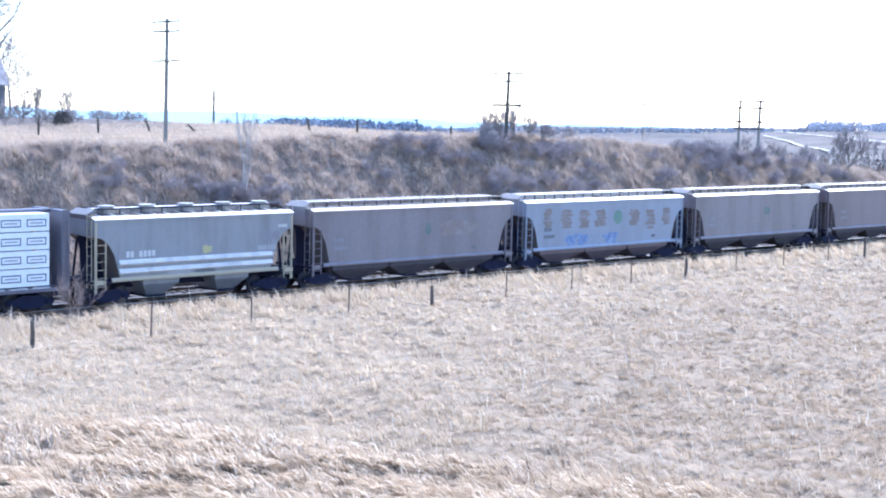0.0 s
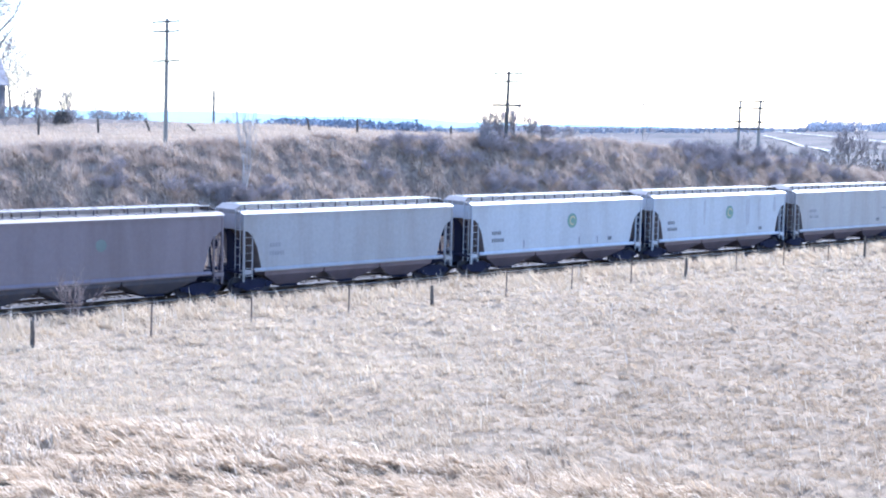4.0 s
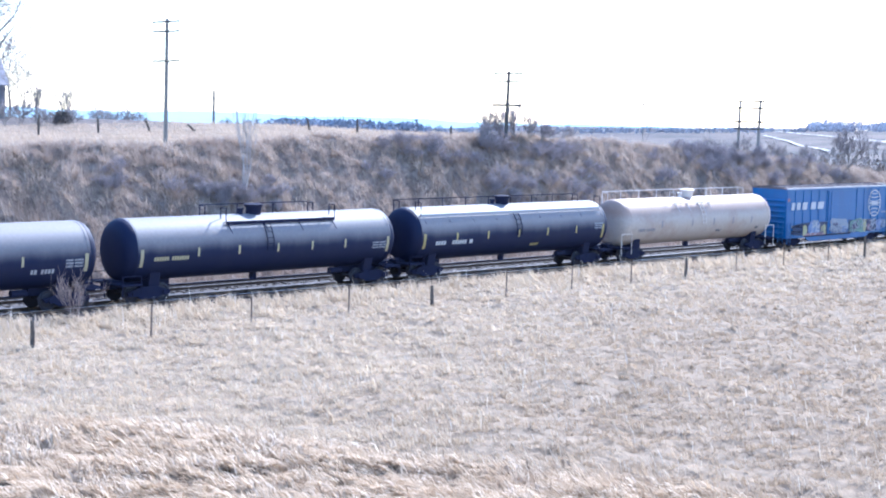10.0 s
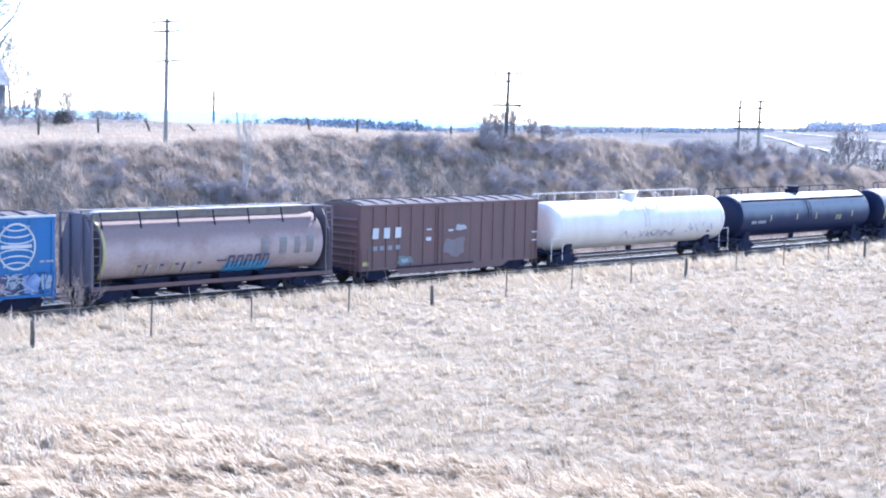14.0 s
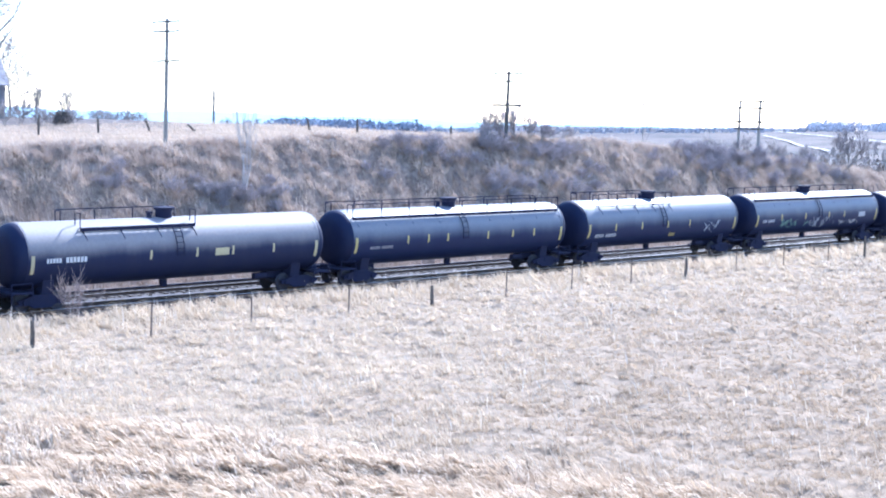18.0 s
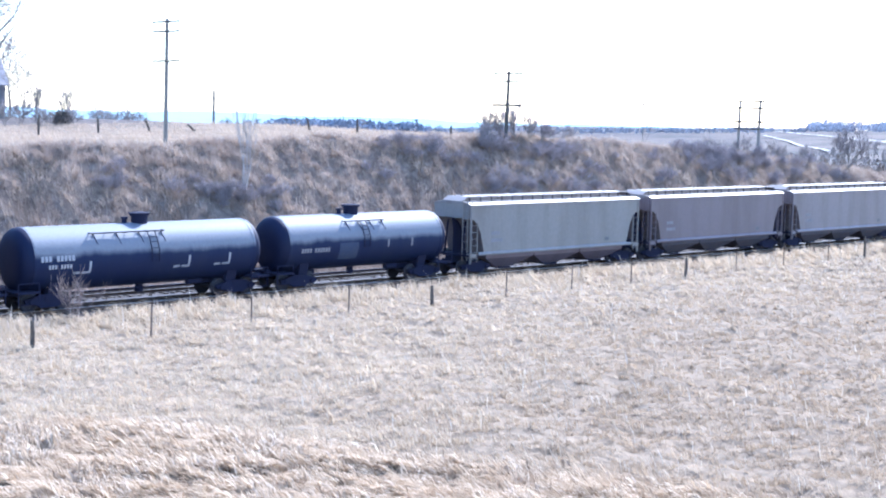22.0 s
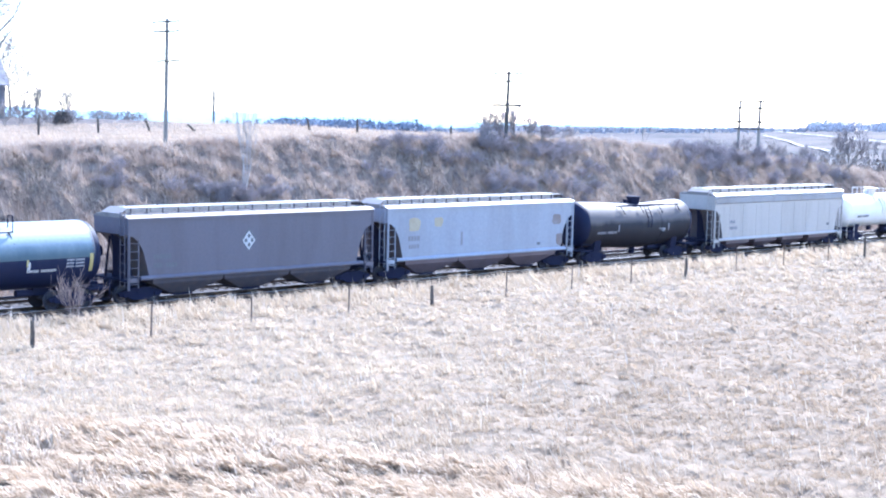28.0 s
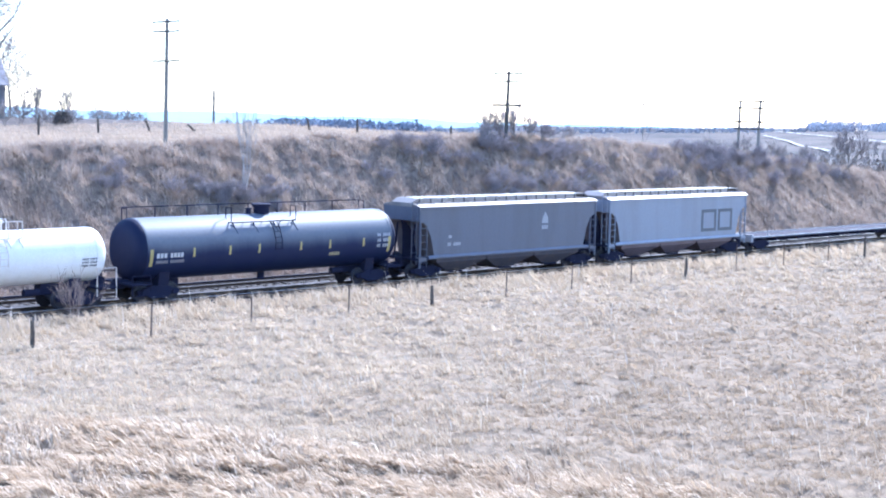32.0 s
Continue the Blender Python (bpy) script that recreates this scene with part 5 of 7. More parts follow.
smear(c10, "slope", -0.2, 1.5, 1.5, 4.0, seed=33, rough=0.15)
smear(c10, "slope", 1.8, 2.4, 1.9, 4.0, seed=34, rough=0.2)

TR, TZ = 1.57, 2.56


def tmark(car, paint, x0, x1, z0, z1, r=TR, cz=TZ):
    """Painted writing on a tank's shell: rows of small bars."""
    rows = [(z0, z1)]
    if z1 - z0 > 0.4 and 0.7 < x1 - x0 < 1.3:
        k = (z1 - z0) / 3
        rows = [(z0 + k * q, z0 + k * (q + 0.6)) for q in range(3)]
    sh = Shape()
    for a, b in rows:
        for p, q in split(x0, x1, a, b):
            k = len(sh.v)
            for n in range(4):
                z = a + (b - a) * n / 3
                y = -math.sqrt(max((r + 0.008) ** 2 - (z - cz) ** 2, 0.0))
                sh.v += [(p, y, z), (q, y, z)]
            sh.f += [(k + 2 * n, k + 2 * n + 1, k + 2 * n + 3, k + 2 * n + 2) for n in range(3)]
    ob = part("painted_mark", sh, P[paint], car)
    return tagged(ob, kind="stuff") if len(sh.v) > 8 else ob


def tspray(car, paint, x0, x1, z0, z1, n=9, seed=0, r=TR, cz=TZ):
    """Loose overlapping sprayed strokes on a tank's shell."""
    rnd = random.Random(seed)
    for i in range(2 * n):
        x = rnd.uniform(x0, x1)
        w = rnd.uniform(0.05, 0.16)
        s = Shape()
        slant, bow = rnd.uniform(-0.55, 0.55), rnd.uniform(-0.3, 0.3)
        za = z0 + rnd.uniform(0, 0.7) * (z1 - z0)
        zb = min(z1, za + rnd.uniform(0.2, 0.7) * (z1 - z0))
        for k in range(6):
            z = za + (zb - za) * k / 5
            y = -math.sqrt((r + 0.009 + 0.0006 * i) ** 2 - (z - cz) ** 2)
            mid = x + slant * (k / 5 - 0.5) + bow * math.sin(k / 5 * math.pi)
            s.v += [(mid - w / 2, y, z), (mid + w / 2, y, z)]
        s.f = [(2 * k, 2 * k + 1, 2 * k + 3, 2 * k + 2) for k in range(5)]
        part("graffiti_stroke", s, P[paint], car)


tmark(c11, "palegold", -7.35, -5.3, 2.1, 2.3)
tmark(c11, "whitemark", 0.55, 1.3, 1.79, 2.04)
tmark(c11, "palemark", 6.92, 7.85, 2.05, 2.5)
tmark(c11, "palemark", 5.15, 6.4, 1.8, 2.02)
tmark(c12, "palegold", -7.3, -5.25, 2.08, 2.28)
tmark(c12, "palemark", 6.9, 7.9, 2.05, 2.48)
for x0, x1 in ((-7.0, -6.15), (-5.65, -4.45), (-4.25, -4.0)):
    tmark(c13, "whitemark", x0, x1, 1.98, 2.22)
tmark(c13, "yellow", 1.25, 2.0, 1.57, 1.73)
tmark(c13, "palemark", 7.1, 7.95, 2.42, 2.86)
tmark(c14, "greymark", 1.7, 2.3, 1.68, 1.85)
tmark(c14, "greymark", 6.5, 6.85, 1.7, 1.88)
tmark(c14, "dimmark", -7.2, -5.4, 2.0, 2.2)
tmark(c18, "greymark", 6.95, 7.3, 1.66, 1.83)
tspray(c18, "palemark", -3.6, 3.2, 1.5, 2.15, 13, 81)
tspray(c18, "dimmark", -0.4, 2.4, 1.55, 2.0, 6, 82)
tspray(c18, "palemark", 4.2, 7.4, 1.7, 2.4, 6, 83)
tmark(c19, "palemark", -7.5, -5.7, 2.05, 2.27)
tmark(c19, "spray_gold", 3.85, 4.65, 2.03, 2.46)
tmark(c20, "whitemark", -7.65, -6.85, 2.3, 2.52)
tmark(c20, "whitemark", -6.65, -5.5, 2.28, 2.54)
tmark(c20, "palegold", 1.8, 2.65, 2.2, 2.58)
tmark(c21, "dimmark", -7.4, -5.7, 1.98, 2.14)
tmark(c22, "palemark", -7.3, -5.15, 1.79, 2.02)
tmark(c22, "yellow", 0.6, 1.25, 1.57, 1.8)
tspray(c22, "spray_white", 4.25, 6.05, 1.6, 2.5, 5, 62)
tmark(c23, "palemark", -7.6, -6.1, 2.08, 2.3)
tspray(c23, "spray_green", -5.5, -1.7, 1.52, 2.3, 10, 63)
tspray(c23, "spray_white", -1.0, 2.2, 1.45, 2.3, 8, 64)
tspray(c23, "palemark", 2.6, 5.8, 1.55, 1.98, 9, 65)
tmark(c23, "palemark", 5.65, 6.6, 2.14, 2.52)
tmark(c24, "palemark", -6.0, -4.2, 2.36, 2.62, 1.54, 2.36)
tmark(c24, "palemark", -5.6, -4.35, 2.0, 2.2, 1.54, 2.36)
for x in (-4.3, 1.3, 3.75):
    tmark(c24, "palemark", x, x + 0.95, 1.7, 1.82, 1.54, 2.36)
    tmark(c24, "palemark", x + 0.83, x + 0.95, 1.82, 2.3, 1.54, 2.36)
curved(c25, "repainted_panel", "grime_blue", -2.15, -0.8, 1.52, 2.45, 1.5, 2.42)
tmark(c25, "dimmark", -4.8, -2.8, 2.0, 2.24, 1.5, 2.42)
for i in range(6):
    tmark(c30, "whitemark", -7.7 + 0.52 * i, -7.28 + 0.52 * i, 2.58, 3.0, TR + 0.02)
tmark(c30, "palemark", -7.4, -5.9, 2.1, 2.28)
tmark(c30, "palemark", 7.15, 8.1, 2.05, 2.52)
tmark(c30, "whitemark", 5.15, 6.65, 1.9, 2.02)
tmark(c30, "whitemark", 5.15, 5.3, 2.02, 2.4)
tmark(c33, "dimmark", -4.5, -2.55, 2.0, 2.16, 1.5, 2.45)
tmark(c33, "palemark", 1.9, 2.6, 1.98, 2.2, 1.5, 2.4)
tmark(c35, "greymark", -3.9, -2.15, 2.0, 2.2, 1.3, 2.48)
tmark(c35, "greymark", 4.0, 4.85, 2.0, 2.48, 1.3, 2.48)
tmark(c36, "whitemark", -7.5, -6.85, 2.22, 2.46)
tmark(c36, "whitemark", -6.7, -5.9, 2.22, 2.45)
tmark(c36, "dimmark", -7.5, -5.85, 1.94, 2.1)
tmark(c36, "palegold", 3.55, 4.3, 1.79, 1.98)
tmark(c36, "palemark", 6.9, 7.9, 2.1, 3.0)

# blue boxcar: white blocks, a ringed oval, and sprayed panels along its foot
BY = -1.562
for x0, x1 in ((-6.68, -6.08), (-5.98, -5.32), (-5.22, -4.4), (-4.05, -3.2), (-3.1, -2.1)):
    part("white_block", Shape().along_y([(x0, 2.92), (x1 - 0.18, 2.91), (x1 - 0.08, 3.46), (x0 + 0.1, 3.47)], BY - 0.006, BY), P["whitemark"], c15)
# White strip puts the sunlight along the eave into paint.
part("roof_edge", Shape().box(-7.3, 7.3, -1.60, -1.5, 4.475, 4.56), P["whitemark"], c15, "roof edge painted white for the sunlight on it")
smear(c15, "grime_blue", -7.2, 7.25, 0.85, 1.95, BY, 39, 0.06, "grimy_foot")
oval = part("white_oval", ellipse_line(5.33, 3.16, 0.93, 1.04, 0.09, BY, 0, 360), P["whitemark"], c15)
for k in (0.28, 0.52, 0.76):
    for sg in (-1, 1):
        part("oval_line", ellipse_line(5.33, 3.16 + sg * 1.25 * k, 0.86 * math.sqrt(1 - (k * 0.9) ** 2), 0.22, 0.07, BY, 180 if sg > 0 else 0, 360 if sg > 0 else 180, 16), P["whitemark"], oval)
part("oval_bar", Shape().box(4.55, 6.1, BY - 0.006, BY, 3.08, 3.24), P["whitemark"], oval)
mark(c15, "spray_red", -7.2, -6.9, 3.55, 3.8, BY)
for x in (-6.6, -5.9, -5.2, -4.9):
    mark(c15, "palemark", x, x + 0.5, 1.56, 1.74, BY)
mark(c15, "palemark", -6.55, -5.2, 1.16, 1.32, BY)
mark(c15, "palemark", 6.5, 7.2, 2.37, 2.47, BY)
for i, (k, x0, x1, z0, z1) in enumerate([("spray_blue", -4.3, -2.6, 1.0, 2.05), ("spray_gold", -5.0, -4.4, 0.85, 1.75), ("spray_gold", -2.5, -1.75, 0.85, 1.7), ("spray_white", -3.7, -2.9, 1.5, 2.1), ("spray_red", -4.9, -1.8, 0.82, 1.1),
                                         ("spray_white", -1.45, 1.4, 1.0, 2.12), ("spray_dark", -0.8, -0.1, 1.55, 1.8), ("spray_blue", 0.3, 1.1, 1.0, 1.5), ("spray_green", 1.6, 4.1, 0.85, 2.0), ("spray_gold", 3.7, 4.2, 0.9, 1.95),
                                         ("spray_dark", 2.0, 2.9, 1.15, 1.6), ("spray_dark", 4.3, 5.4, 0.9, 1.9), ("spray_white", 4.9, 5.5, 1.2, 1.8), ("spray_red", 4.3, 4.8, 1.0, 1.5), ("spray_blue", 5.6, 6.5, 0.9, 1.9), ("spray_white", 6.5, 7.1, 1.1, 1.85)]):
    smear(c15, k, x0, x1, z0, z1, (BY if x0 < -1.6 or x0 > 1.45 else -1.614) - 0.0015 * (i + 3), 40 + i, 0.2, "graffiti")
for k, x0, x1, yy, sd in (("spray_dark", -4.4, -1.8, BY - 0.035, 5), ("whitemark", -4.2, -2.6, BY - 0.045, 6), ("spray_dark", -1.4, 1.4, -1.652, 7), ("palemark", -1.3, 1.3, -1.662, 8),
                          ("spray_dark", 1.6, 4.1, BY - 0.035, 9), ("palemark", 1.7, 4.2, BY - 0.045, 10), ("palemark", 4.3, 7.0, BY - 0.045, 11), ("grime_blue", 4.3, 7.0, BY - 0.035, 12)):
    scrawl(c15, k, x0, x1, 0.95, 1.90, yy, 12, sd, 0.05)
# round-sided hopper: faded blocks and blue graffiti
for i in range(5):
    x = 0.55 + 0.55 * i
    curved(c16, "graffiti_stroke", "spray_cyan", x - 0.05, x + 0.56, 1.22, 1.80, 1.575, 2.62)
    curved(c16, "graffiti_stroke", "spray_dark", x + 0.04, x + 0.16, 1.50, 2.15, 1.59, 2.62)
    curved(c16, "graffiti_stroke", "spray_dark", x + 0.34, x + 0.44, 1.50, 2.15, 1.59, 2.62)
    curved(c16, "graffiti_stroke", "spray_dark", x + 0.16, x + 0.34, 2.02, 2.15, 1.59, 2.62)
curved(c16, "graffiti_stroke", "spray_dark", -0.1, 0.5, 1.86, 1.95, 1.59, 2.62)
for i, x in enumerate((-4.9, -4.3, -3.6, -2.7, -2.1, -1.4)):
    curved(c16, "graffiti_stroke", ("spray_gold", "spray_dark", "palemark")[i % 3], x, x + 0.09, 1.42, 1.95, 1.58, 2.62)
    curved(c16, "graffiti_stroke", ("spray_dark", "spray_gold", "spray_dark")[i % 3], x + 0.09, x + 0.34, 1.82, 1.92, 1.585, 2.62)
for x0, x1 in ((2.6, 3.1), (3.8, 4.3), (4.8, 5.2), (5.6, 6.1)):
    curved(c16, "faded_block", "patch", x0, x1, 2.05, 2.95, 1.53, 2.62)
# brown boxcar
for x0 in (-6.36, -5.52, -4.67):
    part("white_block", Shape().along_y([(x0, 2.56), (x0 + 0.44, 2.56), (x0 + 0.48, 3.16), (x0 + 0.04, 3.16)], BY - 0.006, BY), P["whitemark"], c17)
for x in (-6.3, -5.8, -5.2, -4.6):
    mark(c17, "dimmark", x, x + 0.34, 1.9, 2.15, BY)
smear(c17, "tealmark", -4.5, -3.25, 1.0, 1.5, BY, 71, 0.3, "graffiti")
smear(c17, "bluegrey", -4.2, -3.6, 1.12, 1.36, BY - 0.003, 72, 0.3, "graffiti")
mark(c17, "whitemark", -2.25, -1.85, 2.3, 2.5, BY)
mark(c17, "whitemark", -2.2, -1.8, 2.9, 3.0, BY)
mark(c17, "whitemark", -0.5, -0.1, 2.78, 2.9, -1.612)
smear(c17, "palemark", 0.05, 0.95, 2.8, 3.15, -1.612, 73)
smear(c17, "mauve2", -0.9, 0.9, 1.3, 2.4, -1.612, 74)
mark(c17, "yellow", -7.05, -6.6, 1.08, 1.3, BY)
mark(c17, "whitemark", 6.7, 7.2, 2.4, 2.5, BY)
mark(c17, "whitemark", 6.7, 7.2, 1.9, 2.0, BY)
for c in (c26, c27, c28):
    stencil(c, -6.1, 2.4)
    mark(c, "greymark", 4.5, 4.88, 1.62, 1.82)
dm = part("diamond", Shape().along_y([(-1.06, 2.88), (-0.65, 2.38), (-0.24, 2.88), (-0.65, 3.38)], -1.538, -1.532), P["whitemark"], c31)
rim = Shape()
for p, q in (((-1.14, 2.96), (-0.65, 3.54)), ((-0.65, 3.54), (-0.16, 2.96))):
    rim.add([(p[0], -1.536, p[1]), (q[0], -1.536, q[1]), (q[0], -1.536, q[1] - 0.12), (p[0], -1.536, p[1] - 0.12)], [(0, 1, 2, 3)])
part("diamond_shade", rim, P["greymark"], dm)
for x, z in ((-0.65, 3.11), (-0.65, 2.65), (-0.84, 2.88), (-0.46, 2.88)):
    disc(dm, "diamond_spot", "greymark", x, z, 0.09, 0.11, -1.539, 12)
stencil(c31, -6.4, 2.2, "greymark", 1.4)
for i, (x0, x1, z0, z1) in enumerate([(-6.3, -5.35, 2.85, 3.68), (-4.3, -3.55, 3.05, 3.64), (5.9, 6.75, 2.8, 3.5), (6.3, 6.9, 1.5, 2.3)]):
    smear(c32, ("tan", "tan", "patch", "patch")[i], x0, x1, z0, z1, seed=90 + i, rough=0.12)
mark(c32, "dimmark", -6.3, -5.35, 2.32, 2.6)
mark(c32, "dimmark", -6.25, -5.4, 1.88, 2.12)
mark(c32, "dimmark", -2.1, -1.95, 1.9, 2.7)
mark(c32, "greymark", 4.55, 4.85, 1.62, 1.78)
for i in range(9):
    part("side_seam", Shape().box(-6.6 + 1.65 * i, -6.56 + 1.65 * i, -1.540, -1.53, 1.2, 3.6), P["cream"], c34)
# Greyer band paints in the shade of the curved upper side.
part("upper_band", Shape().along_x([(-1.53, 3.62), (-1.53, 4.1), (-1.60, 4.04), (-1.60, 3.68)], -8.4, 8.4), P["pale"], c34)
stencil(c34, -6.6, 2.2)
mark(c34, "greymark", 6.25, 6.55, 1.64, 1.82)
part("white_tear", Shape().along_y([(2.62, 2.95), (3.2, 2.95), (3.16, 3.3), (2.92, 3.66), (2.68, 3.3)], -1.538, -1.532), P["palemark"], c37)
mark(c37, "palemark", 2.63, 3.22, 2.58, 2.82)
mark(c37, "palemark", -5.5, -4.4, 1.9, 2.1)
mark(c37, "palemark", -5.44, -5.2, 2.36, 2.52)
for x0, x1 in ((2.35, 4.1), (4.3, 6.0)):
    fr = Shape()
    for a, b, c, d in ((x0, x1, 3.08, 3.3), (x0, x1, 1.75, 1.97), (x0, x0 + 0.24, 1.97, 3.08), (x1 - 0.24, x1, 1.97, 3.08)):
        fr.box(a, b, -1.538, -1.532, c, d)
    part("dark_frame", fr, P["greymark"], c38)
part("end_stand", Shape().box(-10.0, -9.92, -1.38, -1.3, 1.03, 1.5), P["whitemark"], c39)

# ---- fence along the meadow ----
post_wood = mat("weathered_post_wood", (0.085, 0.07, 0.06), 0.9, stain=(0.15, 0.13, 0.11), scale=5, grain=0.3)
post_iron = mat("rusted_post_iron", (0.11, 0.085, 0.075), 0.7, 0.3, scale=6)


def wood_post(h, r=0.085, seed=0):
    rnd = random.Random(seed)
    s = Shape()
    s.tube((0, 0, -0.4), (rnd.uniform(-0.03, 0.03), 0, h * 0.6), r * 1.1, 8, r)
    s.tube((rnd.uniform(-0.02, 0.02), 0, h * 0.6 - 0.02), (rnd.uniform(-0.06, 0.06), 0, h), r, 8, r * 0.8)
    return s


def iron_post(h):
    return Shape().box(-0.035, 0.035, -0.008, 0.008, -0.4, h).box(-0.008, 0.008, 0.008, 0.05, -0.4, h)


FENCE = [(27.48, 1.04, 1), (32.86, 1.38, 0), (38.0, 1.2, 0), (43.6, 1.35, 0), (48.99, 0.99, 1), (54.34, 1.28, 0), (59.57, 1.22, 0), (64.76, 1.43, 0), (69.96, 1.19, 1), (75.25, 1.64, 0), (80.64, 1.55, 0), (86.14, 1.51, 0), (90.94, 1.7, 1)]
for i, (x, h, wood) in enumerate(FENCE):
    y = -12.6 + 0.03 * (x - 30)
    z = land_z(x, y)
    lean = random.uniform(-2, 3)
    if wood:
        ob = part("fence_post", wood_post(h, seed=i), post_wood, at=pose(x, y, z, 0, lean, 0))
        tagged(ob, "short dark weathered wooden fence post", "fence post", "meadow fence posts")
    else:
        ob = part("fence_post", iron_post(h), post_iron, at=pose(x, y, z, 0, lean, 30))
        tagged(ob, "thin rusty steel fence post in dry grass", "fence post", "meadow fence posts")

# ---- bare trees and shrubs ----
bark = mat("grey_brown_bark", (0.20, 0.18, 0.17), 0.9, stain=(0.28, 0.26, 0.24), scale=6, grain=0.3)
twig_bark = mat("brown_twigs", (0.27, 0.24, 0.245), 0.9, stain=(0.36, 0.32, 0.31), scale=2, grain=0.3)
pale_bark = mat("pale_birch_bark", (0.36, 0.335, 0.325), 0.8, stain=(0.26, 0.235, 0.22), amount=0.6, scale=5, grain=0.3)
bramble = mat("bramble_stems", (0.31, 0.275, 0.29), 0.9, stain=(0.42, 0.365, 0.36), scale=1.2, grain=0.3, island=0.4)
tan_twig = mat("pale_dry_stems", (0.21, 0.165, 0.155), 0.9, stain=(0.14, 0.105, 0.10), scale=2, grain=0.3, island=0.3)


def segment_mesh(name, segs, sides=3):
    """Tapered prisms along segments (p, q, r, s)."""
    a = np.array([s[0] for s in segs], float)
    b = np.array([s[1] for s in segs], float)
    r0 = np.array([s[2] for s in segs])[:, None]
    r1 = np.array([s[3] for s in segs])[:, None]
    d = b - a
    d /= np.linalg.norm(d, axis=1, keepdims=True) + 1e-9
    ref = np.where(np.abs(d[:, 2:3]) > 0.9, [[1.0, 0, 0]], [[0, 0, 1.0]])
    u = np.cross(d, ref)
    u /= np.linalg.norm(u, axis=1, keepdims=True) + 1e-9
    w = np.cross(d, u)
    vs = []
    for end, r in ((a, r0), (b, r1)):
        for k in range(sides):
            t = 2 * math.pi * k / sides
            vs.append(end + r * (u * math.cos(t) + w * math.sin(t)))
    co = np.stack(vs, 1).reshape(-1, 3)
    base = np.arange(len(segs))[:, None] * 2 * sides
    quads = np.concatenate([base + np.array([[k, (k + 1) % sides, sides + (k + 1) % sides, sides + k]]) for k in range(sides)], 0)
    return numpy_mesh(name, co, quads)


def grow(rnd, p, d, length, r, level, out, spread_deg, kids, up, ratio=(0.45, 0.68)):
    """One branch and its children, down to level 0."""
    n = 4 if level > 1 else 3
    pts = [p]
    v = d.copy()
    for i in range(n):
        v = (v + Vector((rnd.gauss(0, 0.13), rnd.gauss(0, 0.13), rnd.gauss(0, 0.10) + up))).normalized()
        pts.append(pts[-1] + v * length / n)
    for i in range(n):
        ra, rb = r * (1 - 0.65 * i / n), r * (1 - 0.65 * (i + 1) / n)
        out.append((tuple(pts[i]), tuple(pts[i + 1]), ra, rb, level))
    if level == 0:
        return
    for k in range(kids):
        t = rnd.uniform(0.3, 1.0)
        i = min(int(t * n), n - 1)
        base = pts[i] + (pts[i + 1] - pts[i]) * (t * n - i)
        ax = Vector((rnd.gauss(0, 1), rnd.gauss(0, 1), rnd.gauss(0, 0.5))).normalized()
        nd = (v * math.cos(radians(spread_deg)) + ax * math.sin(radians(spread_deg))).normalized()
        grow(rnd, base, nd, length * rnd.uniform(*ratio), max(r * 0.45 * (1.1 - 0.5 * t), 0.006), level - 1, out, spread_deg, kids, up, ratio)


def bare_tree(name, h, seed, levels=4, kids=5, stems=1, spread_deg=42, r=0.16, lean=0.1, bark_mat=None, twig_mat=None, up=0.05, twig_r=0.010, ratio=(0.45, 0.68)):
    rnd = random.Random(seed)
    segs = []
    for k in range(stems):
        d = Vector((rnd.gauss(0, lean), rnd.gauss(0, lean), 1)).normalized()
        grow(rnd, Vector((rnd.gauss(0, 0.012) * (stems > 1), rnd.gauss(0, 0.012) * (stems > 1), -0.15)), d, h * rnd.uniform(0.5, 0.65), r * rnd.uniform(0.75, 1.1), levels, segs, spread_deg, kids, up, ratio)
    top = empty(name)
    segs = [(a, b, max(p, twig_r), max(q, twig_r * 0.7), lv) for a, b, p, q, lv in segs]
    heavy = [s for s in segs if s[4] >= levels - 1]
    light = [s for s in segs if s[4] < levels - 1]
    part("trunk", segment_mesh("trunk", heavy, 6), bark_mat or bark, top)
    part("crown", segment_mesh("crown", light, 3), twig_mat or twig_bark, top)
    return top


def set_down(ob, x, y, turn=0.0, sink=0.0, scale=1.0):
    ob.matrix_basis = pose(x, y, land_z(x, y) - sink, 0, 0, turn) @ Matrix.Scale(scale, 4)
    return ob


def plant(proto, spots):
    """The first spot takes the thing itself, the others copies: (x, y, turn, scale)."""
    for i, (x, y, turn, sc) in enumerate(spots):
        if i == 0:
            ob = set_down(proto, x, y, turn, 0.05, sc)
        else:
            ob = copy_thing(proto, pose(x, y, land_z(x, y) - 0.05, 0, 0, turn))
            ob.scale = (sc, sc, sc)
    return proto


